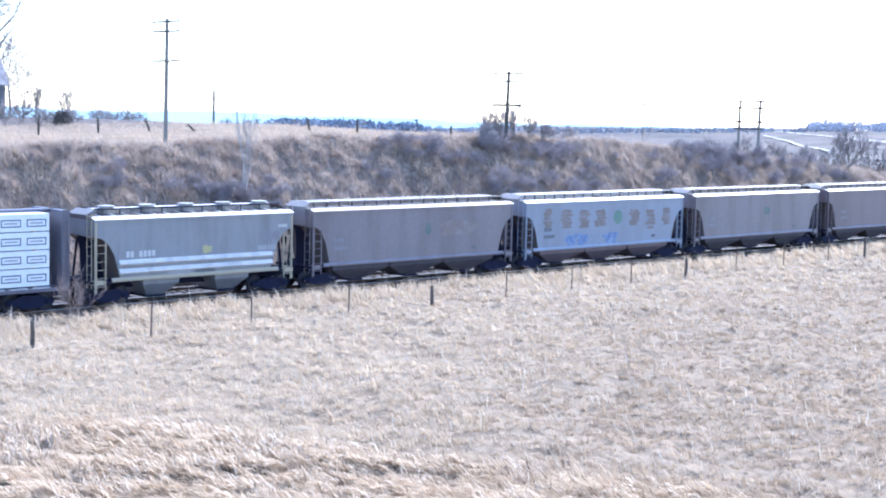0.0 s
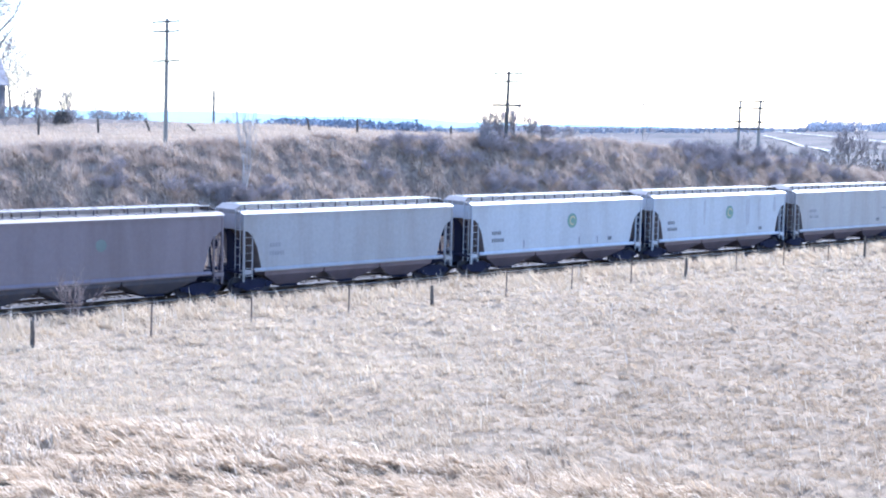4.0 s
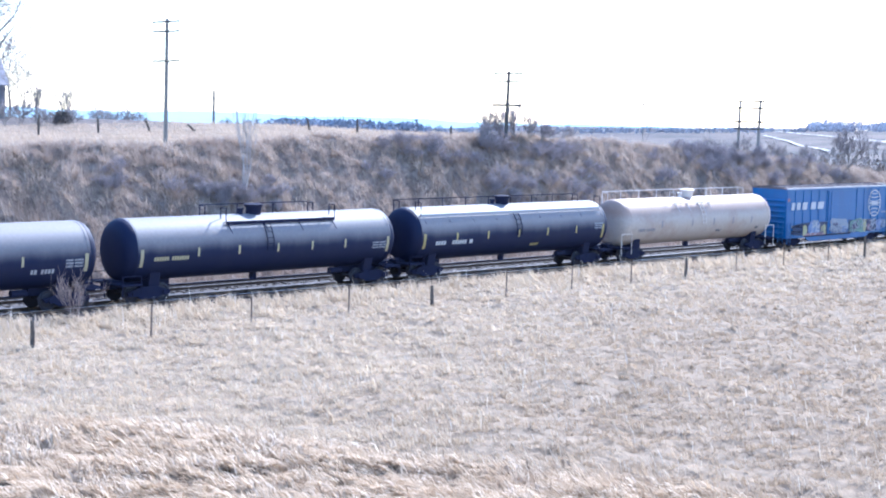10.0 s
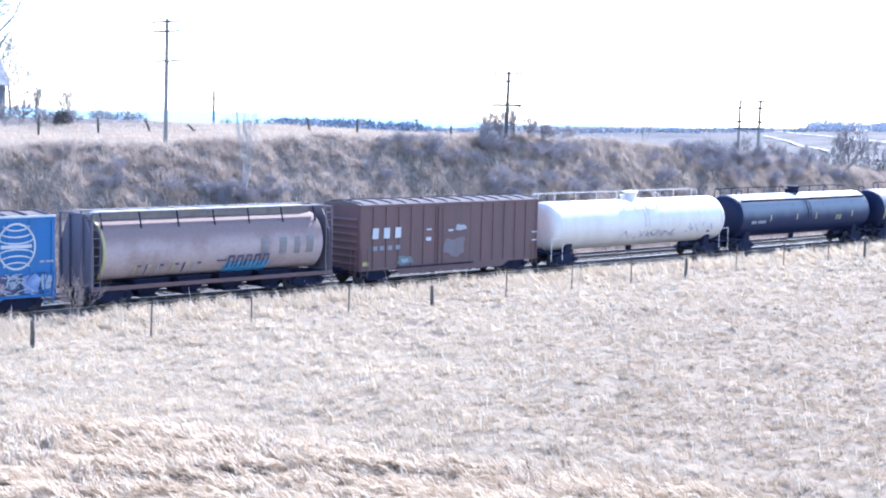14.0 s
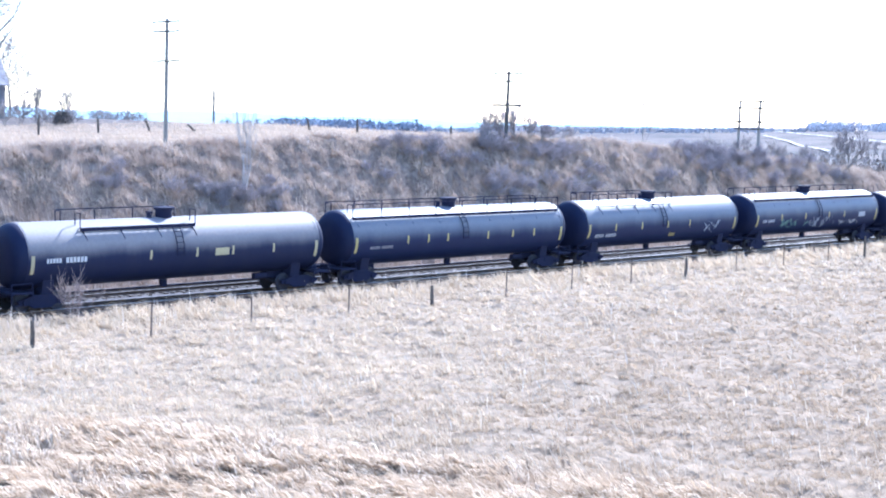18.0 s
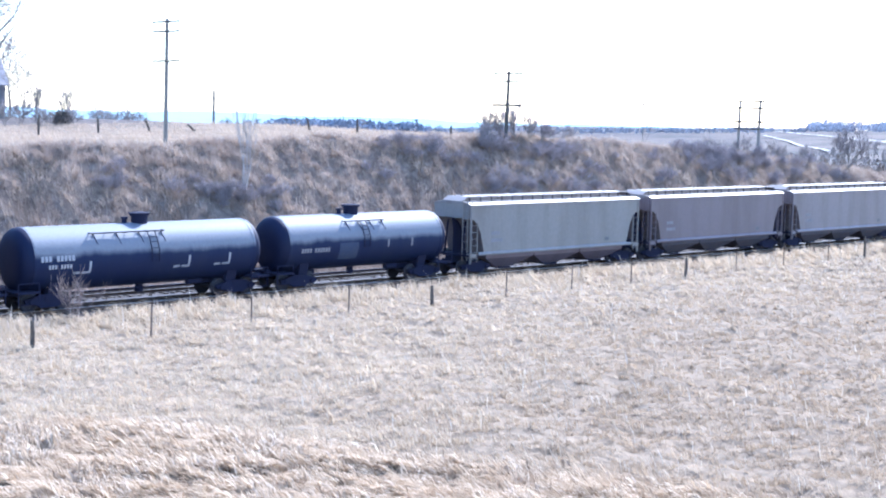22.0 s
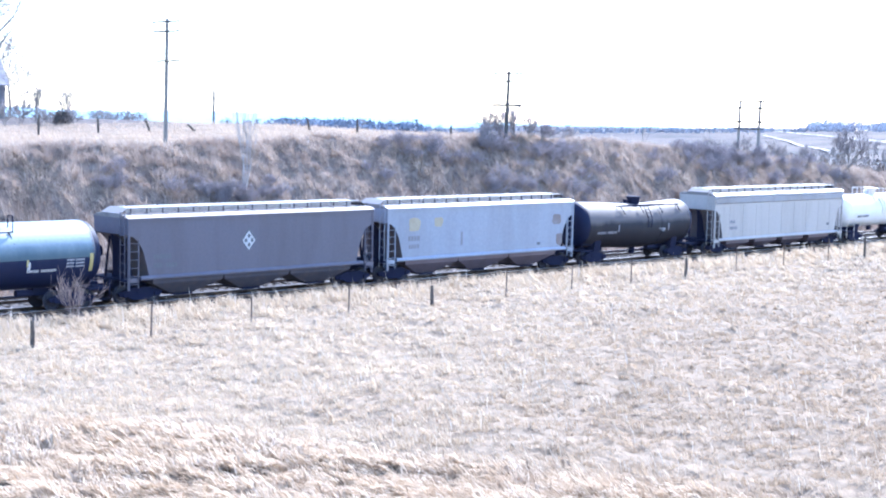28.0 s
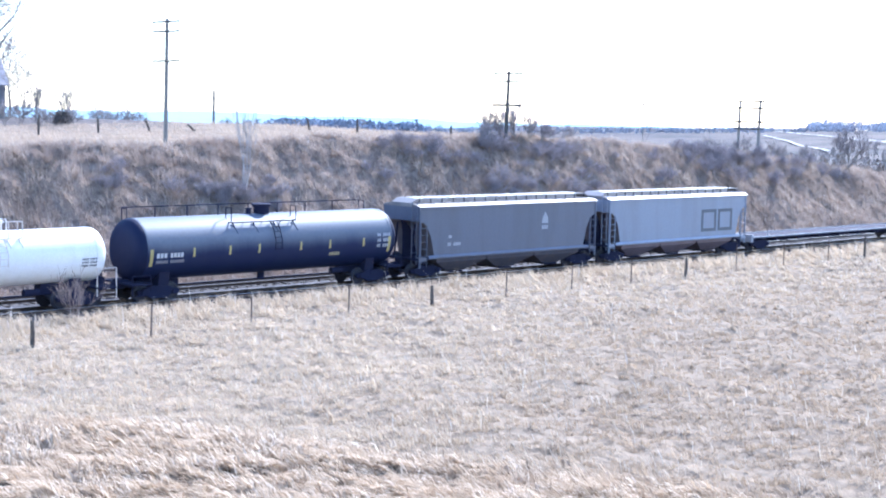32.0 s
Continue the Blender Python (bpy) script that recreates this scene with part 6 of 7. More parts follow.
# thickets on the cutting's face
thickets = [tagged(bare_tree("shrub", 1.8, 100 + k, levels=2, kids=7, stems=9, spread_deg=36, r=0.022, lean=0.5, bark_mat=bramble, twig_mat=bramble, twig_r=0.011, up=0.06),
                   "tangled leafless dark shrub on the cutting slope", "shrub", "shrubs on the slope") for k in range(3)]
rb = random.Random(5)
dark_spots = []
for x0, x1, y0, y1, count, size in ((77.5, 91, 11.0, 15.0, 26, 0.85), (104, 117, 12.0, 16.0, 22, 0.95), (45.8, 48.4, 12.6, 14.4, 6, 0.6), (50.5, 58.5, 11.6, 13.2, 16, 0.62), (69.5, 76, 13.2, 15.6, 12, 0.7),
                                (65, 69, 13.0, 15.0, 3, 0.5), (93, 101, 12.4, 15.4, 6, 0.6), (119, 130, 13.5, 15.5, 8, 0.8)):
    for _ in range(count):
        dark_spots.append((rb.uniform(x0, x1), rb.uniform(y0, y1), rb.uniform(0, 360), size * rb.uniform(0.6, 1.3)))
for k, proto in enumerate(thickets):
    plant(proto, dark_spots[k::3])

# larger bare trees
tagged(set_down(bare_tree("tree", 17.0, 21, levels=5, kids=5, r=0.30, spread_deg=46, twig_r=0.014), 44.5, 26.5, 40), "large leafless tree beside the barn", "tree")
tagged(set_down(bare_tree("tree", 10.0, 22, levels=4, kids=5, r=0.20, spread_deg=40, twig_r=0.020, up=0.02, ratio=(0.5, 0.8)), 76.5, 83.0, 10), "bare spreading tree behind the barn", "tree")
tagged(set_down(bare_tree("tree", 4.6, 23, levels=3, kids=4, r=0.06, spread_deg=24, stems=4, twig_r=0.016, up=0.12), 69.6, 64.6, 80), "small bare tree in the dry field", "tree")
tagged(set_down(bare_tree("sapling", 8.6, 24, levels=2, kids=4, r=0.05, spread_deg=11, stems=4, lean=0.075, bark_mat=pale_bark, twig_mat=pale_bark, up=0.5, twig_r=0.012), 55.6, 12.2, 0), "pale-barked bare sapling with several stems on the slope", "tree")
clump = bare_tree("tree", 4.8, 25, levels=3, kids=6, r=0.075, spread_deg=33, stems=4, lean=0.25, twig_r=0.020, up=0.08, twig_mat=bramble)
plant(tagged(clump, "bare bushy tree beside the telegraph pole", "tree", "bushy trees at the pole"), [(84.2, 16.0, 0, 0.56), (85.6, 15.9, 120, 0.44), (87.0, 16.0, 200, 0.36), (81.3, 16.0, 300, 0.48), (82.8, 16.1, 30, 0.40), (88.4, 16.0, 80, 0.30), (80.0, 15.8, 170, 0.38)])
right = bare_tree("tree", 4.8, 27, levels=3, kids=6, r=0.07, spread_deg=32, stems=5, lean=0.25, twig_r=0.015, up=0.08)
tagged(set_down(right, 132.6, 15.8, 30), "bare many-stemmed tree at the end of the cutting", "tree")
tagged(set_down(bare_tree("tree", 11.6, 28, levels=3, kids=5, r=0.11, spread_deg=36, twig_r=0.028), 156.6, 60.6, 30), "small bare tree in the far field", "tree")
bushes = bare_tree("shrub", 2.6, 31, levels=3, kids=4, stems=5, spread_deg=45, r=0.03, lean=0.3, twig_r=0.02)
plant(tagged(bushes, "leafless scrub at the edge of the dry field", "shrub", "field shrubs"),
      [(63.0, 52.0, 0, 0.9), (66.0, 56.0, 60, 0.7), (67.0, 53.0, 20, 0.7), (64.5, 58.0, 250, 1.1), (62.0, 56.0, 140, 1.0), (68.5, 57.0, 310, 0.8), (96.0, 98.0, 30, 1.3), (98.0, 99.0, 90, 1.4), (100.0, 98.0, 190, 1.5), (102.0, 99.0, 260, 1.4), (104.5, 100.0, 10, 1.2),
       (122.5, 17.6, 30, 0.9), (118.0, 18.6, 220, 1.0), (114.0, 19.0, 20, 0.8), (93.0, 18.5, 300, 0.7), (127.0, 16.8, 100, 0.9)])
ever = Shape()
re_ = random.Random(8)
for i in range(420):
    v = Vector((re_.gauss(0, 1), re_.gauss(0, 1), re_.gauss(0, 1))).normalized() * re_.uniform(0.5, 1.0)
    k = 0.7 + 0.45 * math.sin(3.1 * v.x + 1) * math.sin(2.7 * v.z + 4 * v.y)
    c = Vector((v.x * 1.1 * k, v.y * 1.1 * k, 0.75 + v.z * 0.85 * k))
    a, b = Vector((re_.gauss(0, 0.13), re_.gauss(0, 0.13), re_.gauss(0, 0.13))), Vector((re_.gauss(0, 0.13), re_.gauss(0, 0.13), re_.gauss(0, 0.13)))
    ever.add([c - a, c + a, c + b], [(0, 1, 2)])
juniper = empty("juniper_bush")
part("crown", ever, mat("dark_needles", (0.15, 0.13, 0.12), 0.9, island=0.4), juniper)
part("trunk", Shape().tube((0, 0, -0.1), (0, 0, 1.0), 0.07, 6, 0.03), bark, juniper)
tagged(set_down(juniper, 64.0, 50.0), "dark low evergreen bush in the dry field", "bush")
fore = bare_tree("weed_bush", 2.3, 41, levels=2, kids=4, stems=11, spread_deg=26, r=0.014, lean=0.36, bark_mat=tan_twig, twig_mat=tan_twig, twig_r=0.008, up=0.08)
tagged(set_down(fore, 32.6, -6.9), "dry leafless weed bush beside the track", "bush")

tagged(set_down(bare_tree("tree", 4.2, 33, levels=3, kids=4, r=0.05, spread_deg=24, stems=5, lean=0.2, twig_r=0.015, up=0.12), 69.1, 58.2, 0), "thin bare many-stemmed tree behind the evergreen bush", "tree")
tagged(set_down(bare_tree("tree", 6.2, 34, levels=3, kids=5, r=0.08, spread_deg=32, stems=3, lean=0.15, twig_r=0.016, up=0.03, ratio=(0.5, 0.85)), 73.7, 74.6, 0), "small bare twiggy tree beside the barn", "tree")

# ---- telegraph poles ----
pole_wood = mat("weathered_pole_wood", (0.24, 0.225, 0.205), 0.9, stain=(0.15, 0.135, 0.12), scale=4, grain=0.25)
arm_wood = mat("dark_cross_arm_wood", (0.11, 0.10, 0.09), 0.9, stain=(0.07, 0.06, 0.055), scale=4, grain=0.25)
glass_knob = mat("insulator_glass", (0.35, 0.40, 0.42), 0.2)


def cross_arm(parent, z, length, y=0.0, x=0.0, deep=0.065):
    a = part("cross_arm", Shape().box(x - 0.14, x - 0.03, y - length / 2, y + length / 2, z - deep, z + deep), arm_wood, parent)
    for k in range(6):
        yy = y - length / 2 + 0.15 + (length - 0.3) * k / 5
        part("insulator", Shape().tube((x - 0.085, yy, z + deep), (x - 0.085, yy, z + deep + 0.09), 0.02, 6), glass_knob, a)
    part("arm_brace", Shape().tube((x - 0.12, y - 0.55, z - 0.04), (x - 0.12, y, z - 0.5), 0.015, 4).tube((x - 0.12, y + 0.55, z - 0.04), (x - 0.12, y, z - 0.5), 0.015, 4), pole_wood, a)


def telegraph_pole(x, y, top, arms, length, lean=0.0, r=0.15, deep=0.06, wood=None):
    z = land_z(x, y)
    p = empty("telegraph_pole", pose(x, y, z, 0, lean, 0))
    part("pole", Shape().tube((0, 0, -0.6), (0, 0, top - z), r, 10, r * 0.72), wood or pole_wood, p)
    for k, a in enumerate(arms):
        cross_arm(p, a - z, length, deep=deep if k == len(arms) - 1 else min(deep, 0.055))
    return p


tagged(telegraph_pole(53.44, 18.0, 14.71, (14.50, 13.88, 12.0), 3.0), "tall weathered wooden telegraph pole with three cross-arms", "telegraph pole", "telegraph poles")
tagged(telegraph_pole(82.2, 15.2, 12.62, (12.45, 11.84, 10.04), 3.0, 1.3, r=0.16, deep=0.08, wood=arm_wood), "leaning wooden telegraph pole with three thin cross-arms", "telegraph pole", "telegraph poles")
hx, hy0, hy1 = 118.4, 16.92, 19.17
zf = land_z(hx, hy0)
hframe = empty("double_telegraph_pole", pose(hx, hy0, zf, 0, 1.0, 0))
for dy, r in ((0.0, 0.16), (hy1 - hy0, 0.15)):
    part("pole", Shape().tube((0, dy, -0.7), (0, dy, 11.5 - zf), r, 10, r * 0.75), pole_wood, hframe)
for z in (11.42, 10.75, 9.45, 8.80):
    cross_arm(hframe, z - zf, 3.3, (hy1 - hy0) / 2, deep=0.08)
tagged(hframe, "pair of wooden telegraph poles joined by cross-arms", "telegraph pole")
zf = land_z(103.8, 83.7)
lone = empty("utility_pole", pose(103.46, 83.94, zf))
part("pole", Shape().tube((0, 0, -0.5), (0, 0, 11.5 - zf), 0.18, 8, 0.14), pole_wood, lone)
part("cap", Shape().tube((0, 0, 10.4 - zf), (0, 0, 10.6 - zf), 0.2, 8), pole_wood, lone)
tagged(lone, "plain dark wooden pole standing alone", "utility pole")

# posts of the field fence behind the crest
for x, y, h, lean in [(53.15, 34.0, 1.45, 0), (58.4, 34.6, 1.15, 0), (64.7, 37.4, 1.1, -24), (68.5, 36.6, 1.0, -52), (76.5, 31.9, 1.2, -16), (77.1, 26.7, 1.15, 0), (81.0, 20.0, 0.8, 0), (95.2, 20.0, 0.8, 0),
                      (119.5, 23.5, 1.2, 0), (141.5, 24.0, 1.2, 0)]:
    tagged(part("fence_post", wood_post(h, 0.09, seed=int(x * 10)), post_wood, at=pose(x, y, land_z(x, y), 0, lean, 0)), "old grey wooden post in the field", "fence post", "field fence posts")

# ---- barn ----
barn_wall = mat("weathered_barn_boards", (0.20, 0.20, 0.23), 0.85, stain=(0.12, 0.115, 0.12), scale=2, streak=True)
barn_roof = mat("grey_barn_roof", (0.30, 0.30, 0.36), 0.6, stain=(0.2, 0.19, 0.2), scale=2)
bx, by = 72.33, 75.92
bz = land_z(bx, by)
barn = empty("barn", pose(bx, by, bz, 0, 0, -93.4))
part("wall", Shape().along_y([(-9.0, -0.5), (0, -0.5), (0, 3.4), (-1.7, 5.6), (-4.5, 7.0), (-7.3, 5.6), (-9.0, 3.4)], -14, 0), barn_wall, barn)
for i in range(47):
    y = -14.0 + 0.298 * i
    part("board", Shape().box(0.0, 0.025, y + 0.01, y + 0.28, -0.3, 3.3), barn_wall, barn)
for s, pts in (("roof", [(0.35, 3.25), (0.42, 3.35), (-1.62, 5.78), (-1.72, 5.66)]), ("roof", [(-1.72, 5.66), (-1.62, 5.78), (-4.5, 7.22), (-4.5, 7.08)]),
               ("roof", [(-4.5, 7.08), (-4.5, 7.22), (-7.38, 5.78), (-7.28, 5.66)]), ("roof", [(-7.28, 5.66), (-7.38, 5.78), (-9.42, 3.35), (-9.35, 3.25)])):
    part(s, Shape().along_y(pts, -14.3, 0.3), barn_roof, barn)
part("door", Shape().box(0.027, 0.07, -9.0, -6.2, 0.0, 2.9), barn_wall, barn)
tagged(barn, "old grey weathered wooden barn with a gambrel roof", "barn")

# ---- far country ----
gravel = mat("pale_gravel_road", (0.40, 0.39, 0.39), 0.9, stain=(0.45, 0.43, 0.4), scale=0.3, grain=0.2)


def road_strip(name, pts, width, label):
    dense = []
    for (ax, ay), (cx, cy) in zip(pts, pts[1:]):
        for k in range(24):
            dense.append((ax + (cx - ax) * k / 24, ay + (cy - ay) * k / 24))
    dense.append(pts[-1])
    s = Shape()
    for i, (x, y) in enumerate(dense):
        x2, y2 = dense[min(i + 1, len(dense) - 1)]
        x1, y1 = dense[max(i - 1, 0)]
        d = Vector((x2 - x1, y2 - y1, 0)).normalized()
        n = Vector((-d.y, d.x, 0)) * width / 2
        for sg in (-1, 1):
            p = Vector((x, y, 0)) + n * sg
            s.v.append((p.x, p.y, land_z(p.x, p.y) + 0.35))
    s.f = [(2 * i, 2 * i + 1, 2 * i + 3, 2 * i + 2) for i in range(len(dense) - 1)]
    return tagged(part(name, s, gravel), label, "road", kind="structure")


road_strip("road", [(662, 380), (542, 283), (461, 215), (422, 185), (396, 161), (372, 140)], 1.9, "pale gravel road across the far fields")
road_strip("road", [(507, 278), (411, 204), (344, 156), (306, 126), (290, 115)], 1.1, "pale farm lane across the far fields")


def woods(name, spots, tones, label, h=(7, 11), leaf=1.0, seed=3, per=90, top=None):
    """Distant trees as clouds of small twig and leaf clumps, uneven at the top."""
    rnd = np.random.RandomState(seed)
    co = []
    for x, y in spots:
        z = land_z(x, y)
        hh = rnd.uniform(*h) if top is None else max(top + rnd.uniform(*h) - z, 1.0)
        n = per
        t = rnd.uniform(0.0, 1, n)
        rad = min(hh * 0.33, 3.2) * np.sqrt(np.clip(1 - (t - 0.45) ** 2 / 0.36, 0.05, 1)) * np.sqrt(rnd.uniform(0, 1, n))
        a = rnd.uniform(0, 2 * np.pi, n)
        c = np.stack([x + rad * np.cos(a), y + rad * np.sin(a), z + t * hh], -1)
        co.append((c[:, None, :] + rnd.normal(0, 0.42 * leaf, (n, 3, 3)) * [1, 1, 1.3]).reshape(-1, 3))
    co = np.concatenate(co)
    me = numpy_mesh(name, co, np.arange(len(co)).reshape(-1, 3), False)
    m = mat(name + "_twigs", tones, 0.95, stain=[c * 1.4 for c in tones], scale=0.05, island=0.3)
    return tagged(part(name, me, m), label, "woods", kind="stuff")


rw = random.Random(77)


def ray_spots(n, ang0, ang1, d0, d1):
    out = []
    for _ in range(n):
        a, d = radians(rw.uniform(ang0, ang1)), rw.uniform(d0, d1)
        out.append((EYE[0] + d * math.cos(a), EYE[1] + d * math.sin(a)))
    return out


# Distance haze is put into the blue-grey tones of all but the scrub.
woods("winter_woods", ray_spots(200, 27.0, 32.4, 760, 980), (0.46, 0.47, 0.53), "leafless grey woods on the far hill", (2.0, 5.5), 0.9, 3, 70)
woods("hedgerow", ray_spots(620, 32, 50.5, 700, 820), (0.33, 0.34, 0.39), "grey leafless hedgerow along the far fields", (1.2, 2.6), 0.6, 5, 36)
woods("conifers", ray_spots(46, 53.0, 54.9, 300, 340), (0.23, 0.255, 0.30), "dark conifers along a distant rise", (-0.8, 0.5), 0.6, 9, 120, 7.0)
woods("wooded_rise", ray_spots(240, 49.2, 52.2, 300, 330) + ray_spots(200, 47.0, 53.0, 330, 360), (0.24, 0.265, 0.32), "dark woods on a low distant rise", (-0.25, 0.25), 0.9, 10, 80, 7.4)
woods("scrub", ray_spots(120, 33, 52, 170, 300) + ray_spots(170, 26.5, 38, 160, 330), (0.26, 0.225, 0.205), "brown scrub in the fields beyond the cutting", (1.0, 2.2), 0.4, 15, 40)

# blue distance over the far shore, its haze painted as a faintly glowing strip
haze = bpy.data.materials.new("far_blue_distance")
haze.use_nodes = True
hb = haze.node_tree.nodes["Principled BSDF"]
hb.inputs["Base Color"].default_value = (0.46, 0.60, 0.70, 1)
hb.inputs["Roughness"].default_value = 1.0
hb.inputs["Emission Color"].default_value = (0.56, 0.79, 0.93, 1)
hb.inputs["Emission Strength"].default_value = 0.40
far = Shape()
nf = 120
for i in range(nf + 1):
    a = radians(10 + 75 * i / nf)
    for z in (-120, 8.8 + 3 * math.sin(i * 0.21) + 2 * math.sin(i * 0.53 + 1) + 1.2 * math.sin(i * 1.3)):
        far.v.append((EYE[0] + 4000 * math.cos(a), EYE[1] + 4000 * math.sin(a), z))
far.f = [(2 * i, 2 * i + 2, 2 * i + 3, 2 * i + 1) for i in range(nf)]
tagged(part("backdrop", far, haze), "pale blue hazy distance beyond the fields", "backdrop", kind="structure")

# ---- grass ----
def blade_mesh(name, x, y, length, width, lean, azim, rnd, curl=0.35, plain=False):
    """One bent blade of three faces at each plan point, or one straight tapering face."""
    z = land(x, y) - 0.03
    base = np.stack([x, y, z], -1)
    out = np.stack([np.cos(azim), np.sin(azim), np.zeros_like(azim)], -1)
    sa = azim + np.pi / 2 + rnd.uniform(-0.6, 0.6, len(x))
    side = np.stack([np.cos(sa), np.sin(sa), np.zeros_like(azim)], -1) * (width / 2)[:, None]
    upv = np.array([[0, 0, 1.0]])
    l1 = np.clip(lean - curl * 0.5, 0, 1.5)[:, None]
    l2 = np.clip(lean + curl, 0, 1.75)[:, None]
    mid = base + (out * np.sin(l1) + upv * np.cos(l1)) * (length * 0.55)[:, None]
    tip = mid + (out * np.sin(l2) + upv * np.cos(l2)) * (length * 0.45)[:, None]
    if plain:
        co = np.stack([base - side, base + side, tip], 1).reshape(-1, 3)
        return numpy_mesh(name, co, np.arange(len(co)).reshape(-1, 3), False)
    co = np.stack([base - side, base + side, mid + side * 0.8, mid - side * 0.8, tip], 1).reshape(-1, 3)
    k = (np.arange(len(x)) * 5)[:, None]
    tris = np.concatenate([k + np.array([[0, 1, 2]]), k + np.array([[0, 2, 3]]), k + np.array([[3, 2, 4]])], 1).reshape(-1, 3)
    return numpy_mesh(name, co, tris, False)


straw = blades("dry_straw", [(0.51, 0.418, 0.308), (0.545, 0.45, 0.335), (0.575, 0.478, 0.358), (0.61, 0.515, 0.390)], 0.45, 0.22, (0.515, 0.42, 0.312))
meadow_hay = blades("field_hay", [(0.43, 0.345, 0.270), (0.50, 0.405, 0.320), (0.57, 0.47, 0.380)], 0.35, 0.2, (0.41, 0.325, 0.255))
grazed = blades("short_brown_straw", [(0.355, 0.276, 0.195), (0.41, 0.324, 0.232), (0.445, 0.355, 0.258), (0.49, 0.398, 0.295)], 0.44, 0.3, (0.365, 0.284, 0.203))
stalk = blades("bleached_stalks", [(0.55, 0.485, 0.40), (0.64, 0.57, 0.48), (0.72, 0.65, 0.56)], 0.3, 0.3, (0.60, 0.525, 0.435))
laid = blades("flattened_straw", [(0.22, 0.155, 0.105), (0.46, 0.35, 0.245), (0.66, 0.535, 0.395), (0.90, 0.78, 0.62)], 0.28, 0.6, (0.46, 0.347, 0.24))
brush = blades("dead_brush", [(0.28, 0.222, 0.19), (0.41, 0.335, 0.282), (0.52, 0.435, 0.365), (0.68, 0.585, 0.50)], 0.30, 0.26, (0.265, 0.208, 0.182))
gr = np.random.RandomState(12)
WIND = math.atan2(0.69, -0.72)     # bent towards the west


def tufts(count, per, near, far_, jitter):
    """Plan points in clumps, with each blade's clump."""
    d = gr.uniform(near, far_, count)
    a = np.radians(gr.uniform(27.0, 65.0, count))
    x, y = EYE[0] + d * np.cos(a), EYE[1] + d * np.sin(a)
    c = np.repeat(np.arange(count), per)
    return x[c] + gr.normal(0, jitter, len(c)), y[c] + gr.normal(0, jitter, len(c)), c


def meadow_grass(count, per):
    x, y, c = tufts(count, per, 30, 125, 0.07)
    n = len(x)
    d = np.hypot(x - EYE[0], y - EYE[1])
    tuss = value_noise(x, y, 0.9)
    keep = (y < -4.9) & (gr.uniform(0, 1, n) < 0.72 + 0.45 * tuss) & (gr.uniform(0, 1, n) > 0.8 * matted(x, y)) & (gr.uniform(0, 1, n) > 0.8 * hollows(x, y)[1])
    size, aim, tilt = gr.uniform(0.6, 1.3, count), gr.normal(-0.2, 0.55, count), gr.normal(0.92, 0.25, count)
    x, y, d, tuss, c = x[keep], y[keep], d[keep], tuss[keep], c[keep]
    n = len(x)
    edge = smooth01((y + 12.5) / 4)                     # taller by the line
    length = (0.20 + 0.20 * tuss) * (1 + 0.9 * edge) * size[c] * gr.uniform(0.7, 1.25, n)
    azim = WIND + aim[c] + gr.normal(0, 0.45, n)
    lean = np.clip(tilt[c] + gr.normal(0, 0.2, n), 0.05, 1.4)
    width = np.clip(0.007 + 0.0003 * d, 0.013, 0.045) * gr.uniform(0.6, 1.5, n)
    # the turf is shorter and browner away from the line, towards the bend of the knoll
    ang = np.degrees(np.arctan2(y - EYE[1], x))
    brown = smooth01((52 - ang) / 16 + 0.5 * (value_noise(x, y, 4.0) - 0.5)) * smooth01((-y - 9) / 16)
    worn = gr.uniform(0, 1, n) < brown
    wisp = gr.uniform(0, 1, n) < 0.014
    lean[wisp] = gr.normal(0.45, 0.15, wisp.sum())
    for name, sel, m, label, k in (("grass", ~worn & ~wisp, straw, "pale dry winter grass bent by the wind", 1.0), ("short_grass", worn & ~wisp, grazed, "short brown winter turf", 0.8),
                                   ("grass_stalks", wisp, stalk, "scattered pale taller grass stalks", 1.55)):
        me = blade_mesh(name, x[sel], y[sel], k * length[sel], width[sel], lean[sel], azim[sel], gr)
        tagged(part(name, me, m), label, "grass", kind="stuff")


def flattened_grass(count, per):
    """Long grass pressed down in swirling locks on the near rise."""
    x, y, c = tufts(count, per, 29, 43, 0.05)
    n = len(x)
    keep = (gr.uniform(0, 1, n) < matted(x, y)) & (gr.uniform(0, 1, n) > 0.93 * hollows(x, y)[1])
    size, aim, tilt = gr.uniform(0.6, 1.25, count), gr.normal(0, 0.35, count), gr.normal(1.22, 0.16, count)
    x, y, c = x[keep], y[keep], c[keep]
    n = len(x)
    swirl = 1.9 * value_noise(x + 30, y, 1.3) - 0.95
    azim = WIND - 0.35 + swirl + aim[c] + gr.normal(0, 0.30, n)
    lean = np.clip(tilt[c] + gr.normal(0, 0.08, n), 0.5, 1.5)
    length = 0.56 * size[c] * gr.uniform(0.75, 1.2, n)
    me = blade_mesh("laid_grass", x, y, length, gr.uniform(0.010, 0.028, n), lean, azim, gr, 0.42)
    return tagged(part("laid_grass", me, laid), "long tan grass flattened into swirling locks", "grass", kind="stuff")


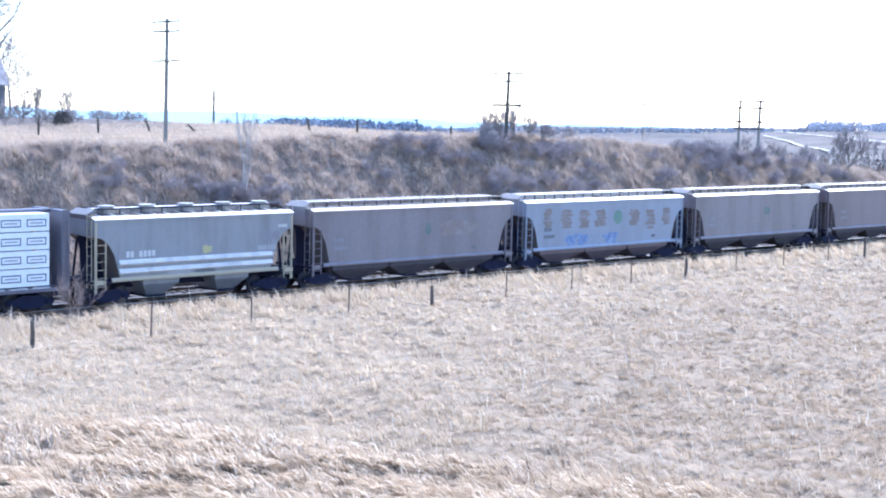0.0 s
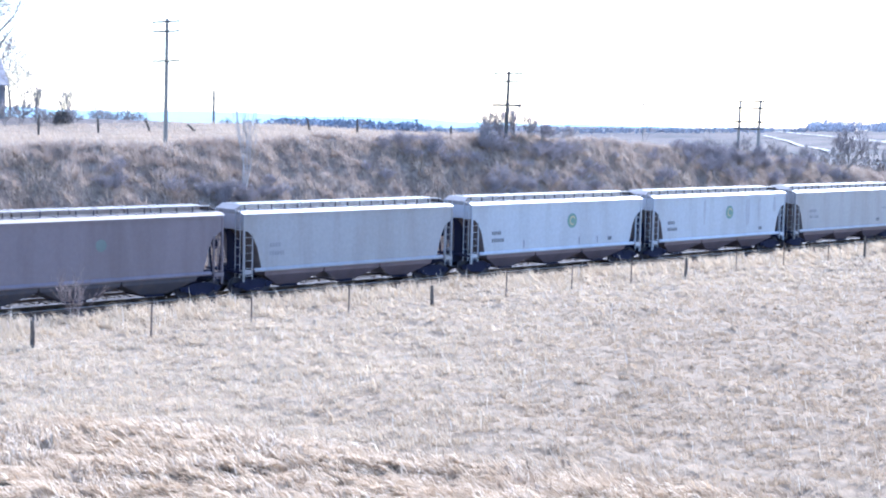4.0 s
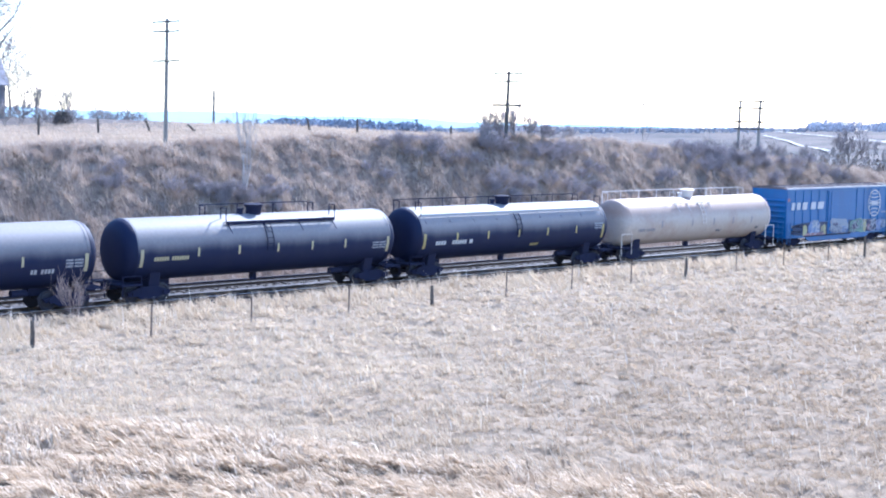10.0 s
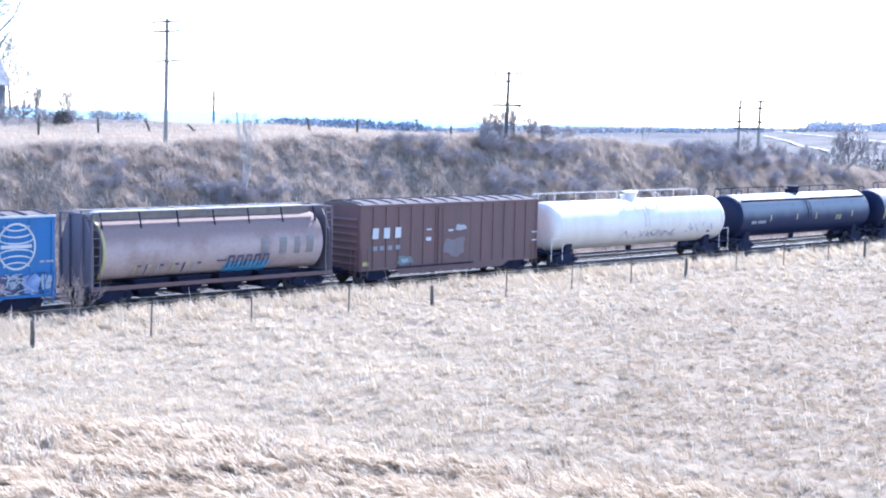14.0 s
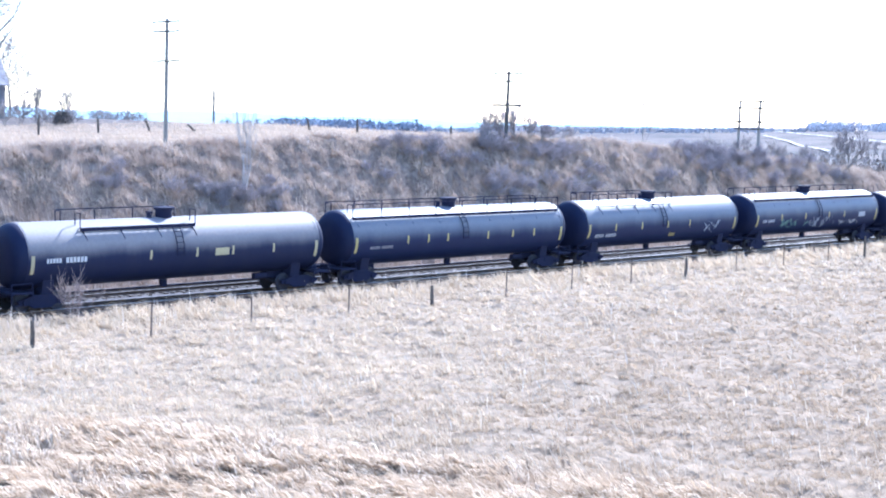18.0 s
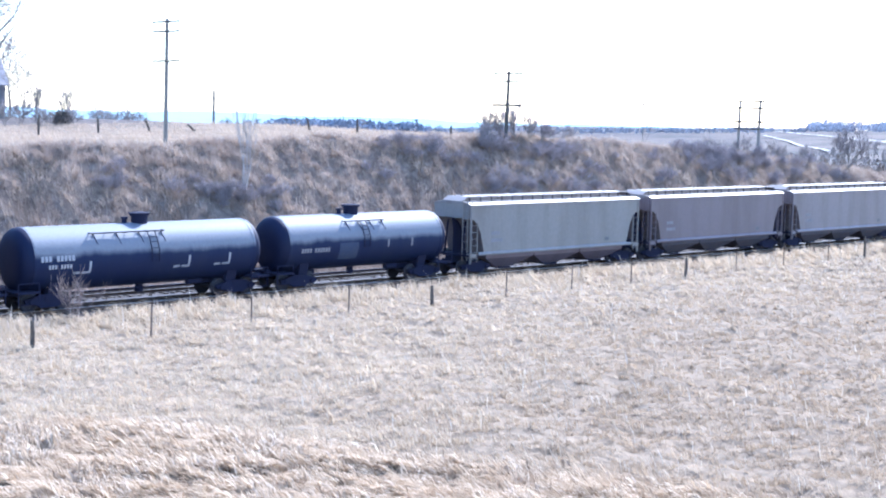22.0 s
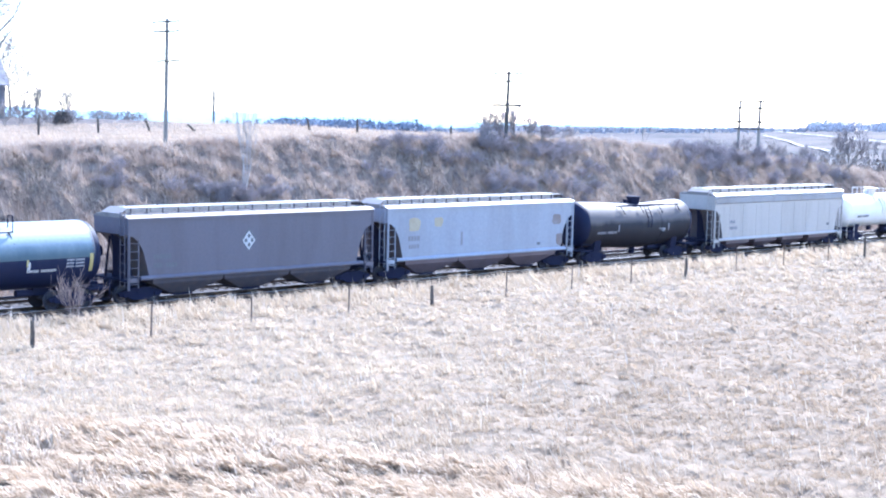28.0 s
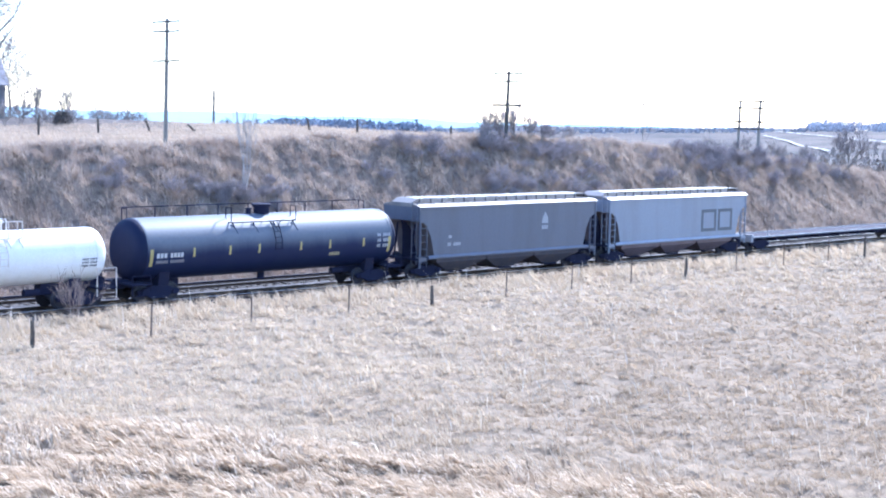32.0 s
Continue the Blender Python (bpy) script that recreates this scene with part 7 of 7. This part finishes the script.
def grass_locks(count, per):
    """Broad locks of stuck-together blades that lie over the matted grass."""
    x, y, c = tufts(count, per, 28.5, 42, 0.10)
    n = len(x)
    keep = (gr.uniform(0, 1, n) < matted(x, y)) & (gr.uniform(0, 1, n) > 0.6 * hollows(x, y)[1])
    size, aim = gr.uniform(0.6, 1.3, count), gr.normal(0, 0.3, count)
    x, y, c = x[keep], y[keep], c[keep]
    n = len(x)
    swirl = 1.9 * value_noise(x + 30, y, 1.3) - 0.95
    azim = WIND - 0.35 + swirl + aim[c] + gr.normal(0, 0.25, n)
    me = blade_mesh("grass_locks", x, y, 0.55 * size[c] * gr.uniform(0.7, 1.3, n), gr.uniform(0.025, 0.06, n), np.clip(gr.normal(1.15, 0.15, n), 0.6, 1.45), azim, gr, 0.5)
    return tagged(part("grass_locks", me, laid), "bleached locks of wind-laid grass on the rise", "grass", kind="stuff")


def shade_strips(count, per):
    """Short dark thatch that puts shadows into narrow breaks of the turf."""
    d = gr.uniform(33, 100, count)
    ang = gr.uniform(27.0, 65.0, count)
    x, y = EYE[0] + d * np.cos(np.radians(ang)), EYE[1] + d * np.sin(np.radians(ang))
    m = matted(x, y)
    chance = np.maximum(0.07 + 0.42 * smooth01((54 - ang) / 16) * (value_noise(x, y, 5.0) > 0.42), 0.95 * m) * (y < -13)
    keep = gr.uniform(0, 1, count) < chance
    x, y, m = x[keep], y[keep], m[keep]
    c = np.repeat(np.arange(len(x)), per)
    n = len(c)
    w = gr.uniform(0.05, 0.16, len(x)) * (1 + 0.9 * m)
    u, v = gr.normal(0, 1, n) * w[c], gr.normal(0, 0.025, n)
    me = blade_mesh("thatch", x[c] + 0.72 * u + 0.69 * v, y[c] - 0.69 * u + 0.72 * v, gr.uniform(0.12, 0.22, n), gr.uniform(0.014, 0.03, n), gr.uniform(0.7, 1.35, n), WIND + gr.normal(0, 0.7, n), gr)
    tagged(part("thatch", me, thatch), "short dark brown blades standing in for shadows in the turf", "grass", kind="stuff")


def turf_breaks(count, per):
    """Dark thatch that paints shade on the steep faces where the matted turf has torn."""
    d, ang = gr.uniform(28.5, 40, count), np.radians(gr.uniform(27.0, 65.0, count))
    x, y = EYE[0] + d * np.cos(ang), EYE[1] + d * np.sin(ang)
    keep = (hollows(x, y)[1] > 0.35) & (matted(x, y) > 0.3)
    c = np.repeat(np.arange(keep.sum()), per)
    n = len(c)
    me = blade_mesh("torn_thatch", x[keep][c] + gr.normal(0, 0.06, n), y[keep][c] + gr.normal(0, 0.03, n), gr.uniform(0.08, 0.20, n), gr.uniform(0.012, 0.03, n), gr.uniform(0.1, 1.0, n), WIND + gr.normal(0, 1.0, n), gr, plain=True)
    tagged(part("torn_thatch", me, thatch), "dark blades painting shade where the matted turf has torn", "grass", kind="stuff")


# Dark browns that stand in for shadow between the tufts.
thatch = blades("shadow_thatch", [(0.13, 0.088, 0.062), (0.19, 0.136, 0.095), (0.26, 0.19, 0.132)], 0.25, 0.3, (0.16, 0.115, 0.085))
meadow_grass(60000, 8)
shade_strips(9000, 9)
flattened_grass(9500, 15)
grass_locks(7000, 5)
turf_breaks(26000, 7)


def slope_brush(count, per):
    x = gr.uniform(30, 165, count)
    y = gr.uniform(6.6, 17.5, count)
    c = np.repeat(np.arange(count), per)
    n = len(c)
    tall = value_noise(x + 0.5 * y, y * 0.8, 2.2) * 0.6 + value_noise(x, y, 0.7) * 0.4
    aim, tilt = WIND + gr.normal(0, 1.0, count), gr.normal(0.75, 0.3, count)
    xs, ys = x[c] + gr.normal(0, 0.12, n), y[c] + gr.normal(0, 0.12, n)
    length = (0.25 + 0.8 * tall[c]) * gr.uniform(0.5, 1.3, n)
    me = blade_mesh("brush", xs, ys, length, gr.uniform(0.018, 0.045, n), np.clip(tilt[c] + gr.normal(0, 0.25, n), 0.02, 1.45), aim[c] + gr.normal(0, 0.5, n), gr, 0.5, plain=True)
    return tagged(part("brush", me, brush), "brown dead weeds and brambles over the cutting slope", "brush", kind="stuff")


slope_brush(42000, 9)


def field_grass(n):
    x = gr.uniform(35, 190, n)
    y = 16.5 + 40 * gr.uniform(0, 1, n) ** 1.6
    length = gr.uniform(0.2, 0.6, n)
    me = blade_mesh("field_grass", x, y, length, np.full(n, 0.04), np.clip(gr.normal(0.7, 0.3, n), 0.02, 1.3), WIND + gr.normal(0, 0.7, n), gr, plain=True)
    return tagged(part("field_grass", me, meadow_hay), "pale dry grass of the field above the cutting", "grass", kind="stuff")


field_grass(150000)


def way_gone(t):
    """Metres that the train has rolled after t seconds."""
    i = min(int(t / 4), len(SPEED) - 2)
    u = t - 4 * i
    return GONE[i] + SPEED[i] * u + (SPEED[i + 1] - SPEED[i]) * u * u / 8


def motions():
    tip = -math.degrees(math.atan(GRADE))
    for thing, q in TRAIN:
        rows = []
        for i, gone in enumerate(GONE):
            x = q - gone
            m = pose(x, 0, GRADE * (x - DATUM), 0, tip, 0)
            if "dx" in thing:
                m = m @ Matrix.Translation((thing["dx"], thing["dy"], thing["dz"]))
            rows.append((4.0 * i, m))
        walk(thing, rows)
    # wheels and axles roll; those at the same place in their trucks share one set of keys
    for (x, y, turn), turned in ROLLING.items():
        rows = []
        for k in range(32 * FPS + 1):
            roll = -math.degrees(way_gone(k / FPS) / 0.445) % 360
            rows.append((k / FPS, pose(x, y, 0.445, 0, roll, 0) @ pose(0, 0, 0, 0, 0, turn)))
        walk(turned[0], rows)
        keys = turned[0].animation_data
        for w in turned[1:]:
            w.rotation_mode = "QUATERNION"
            w.animation_data_create()
            w.animation_data.action = keys.action
            w.animation_data.action_slot = keys.action_slot


motions()
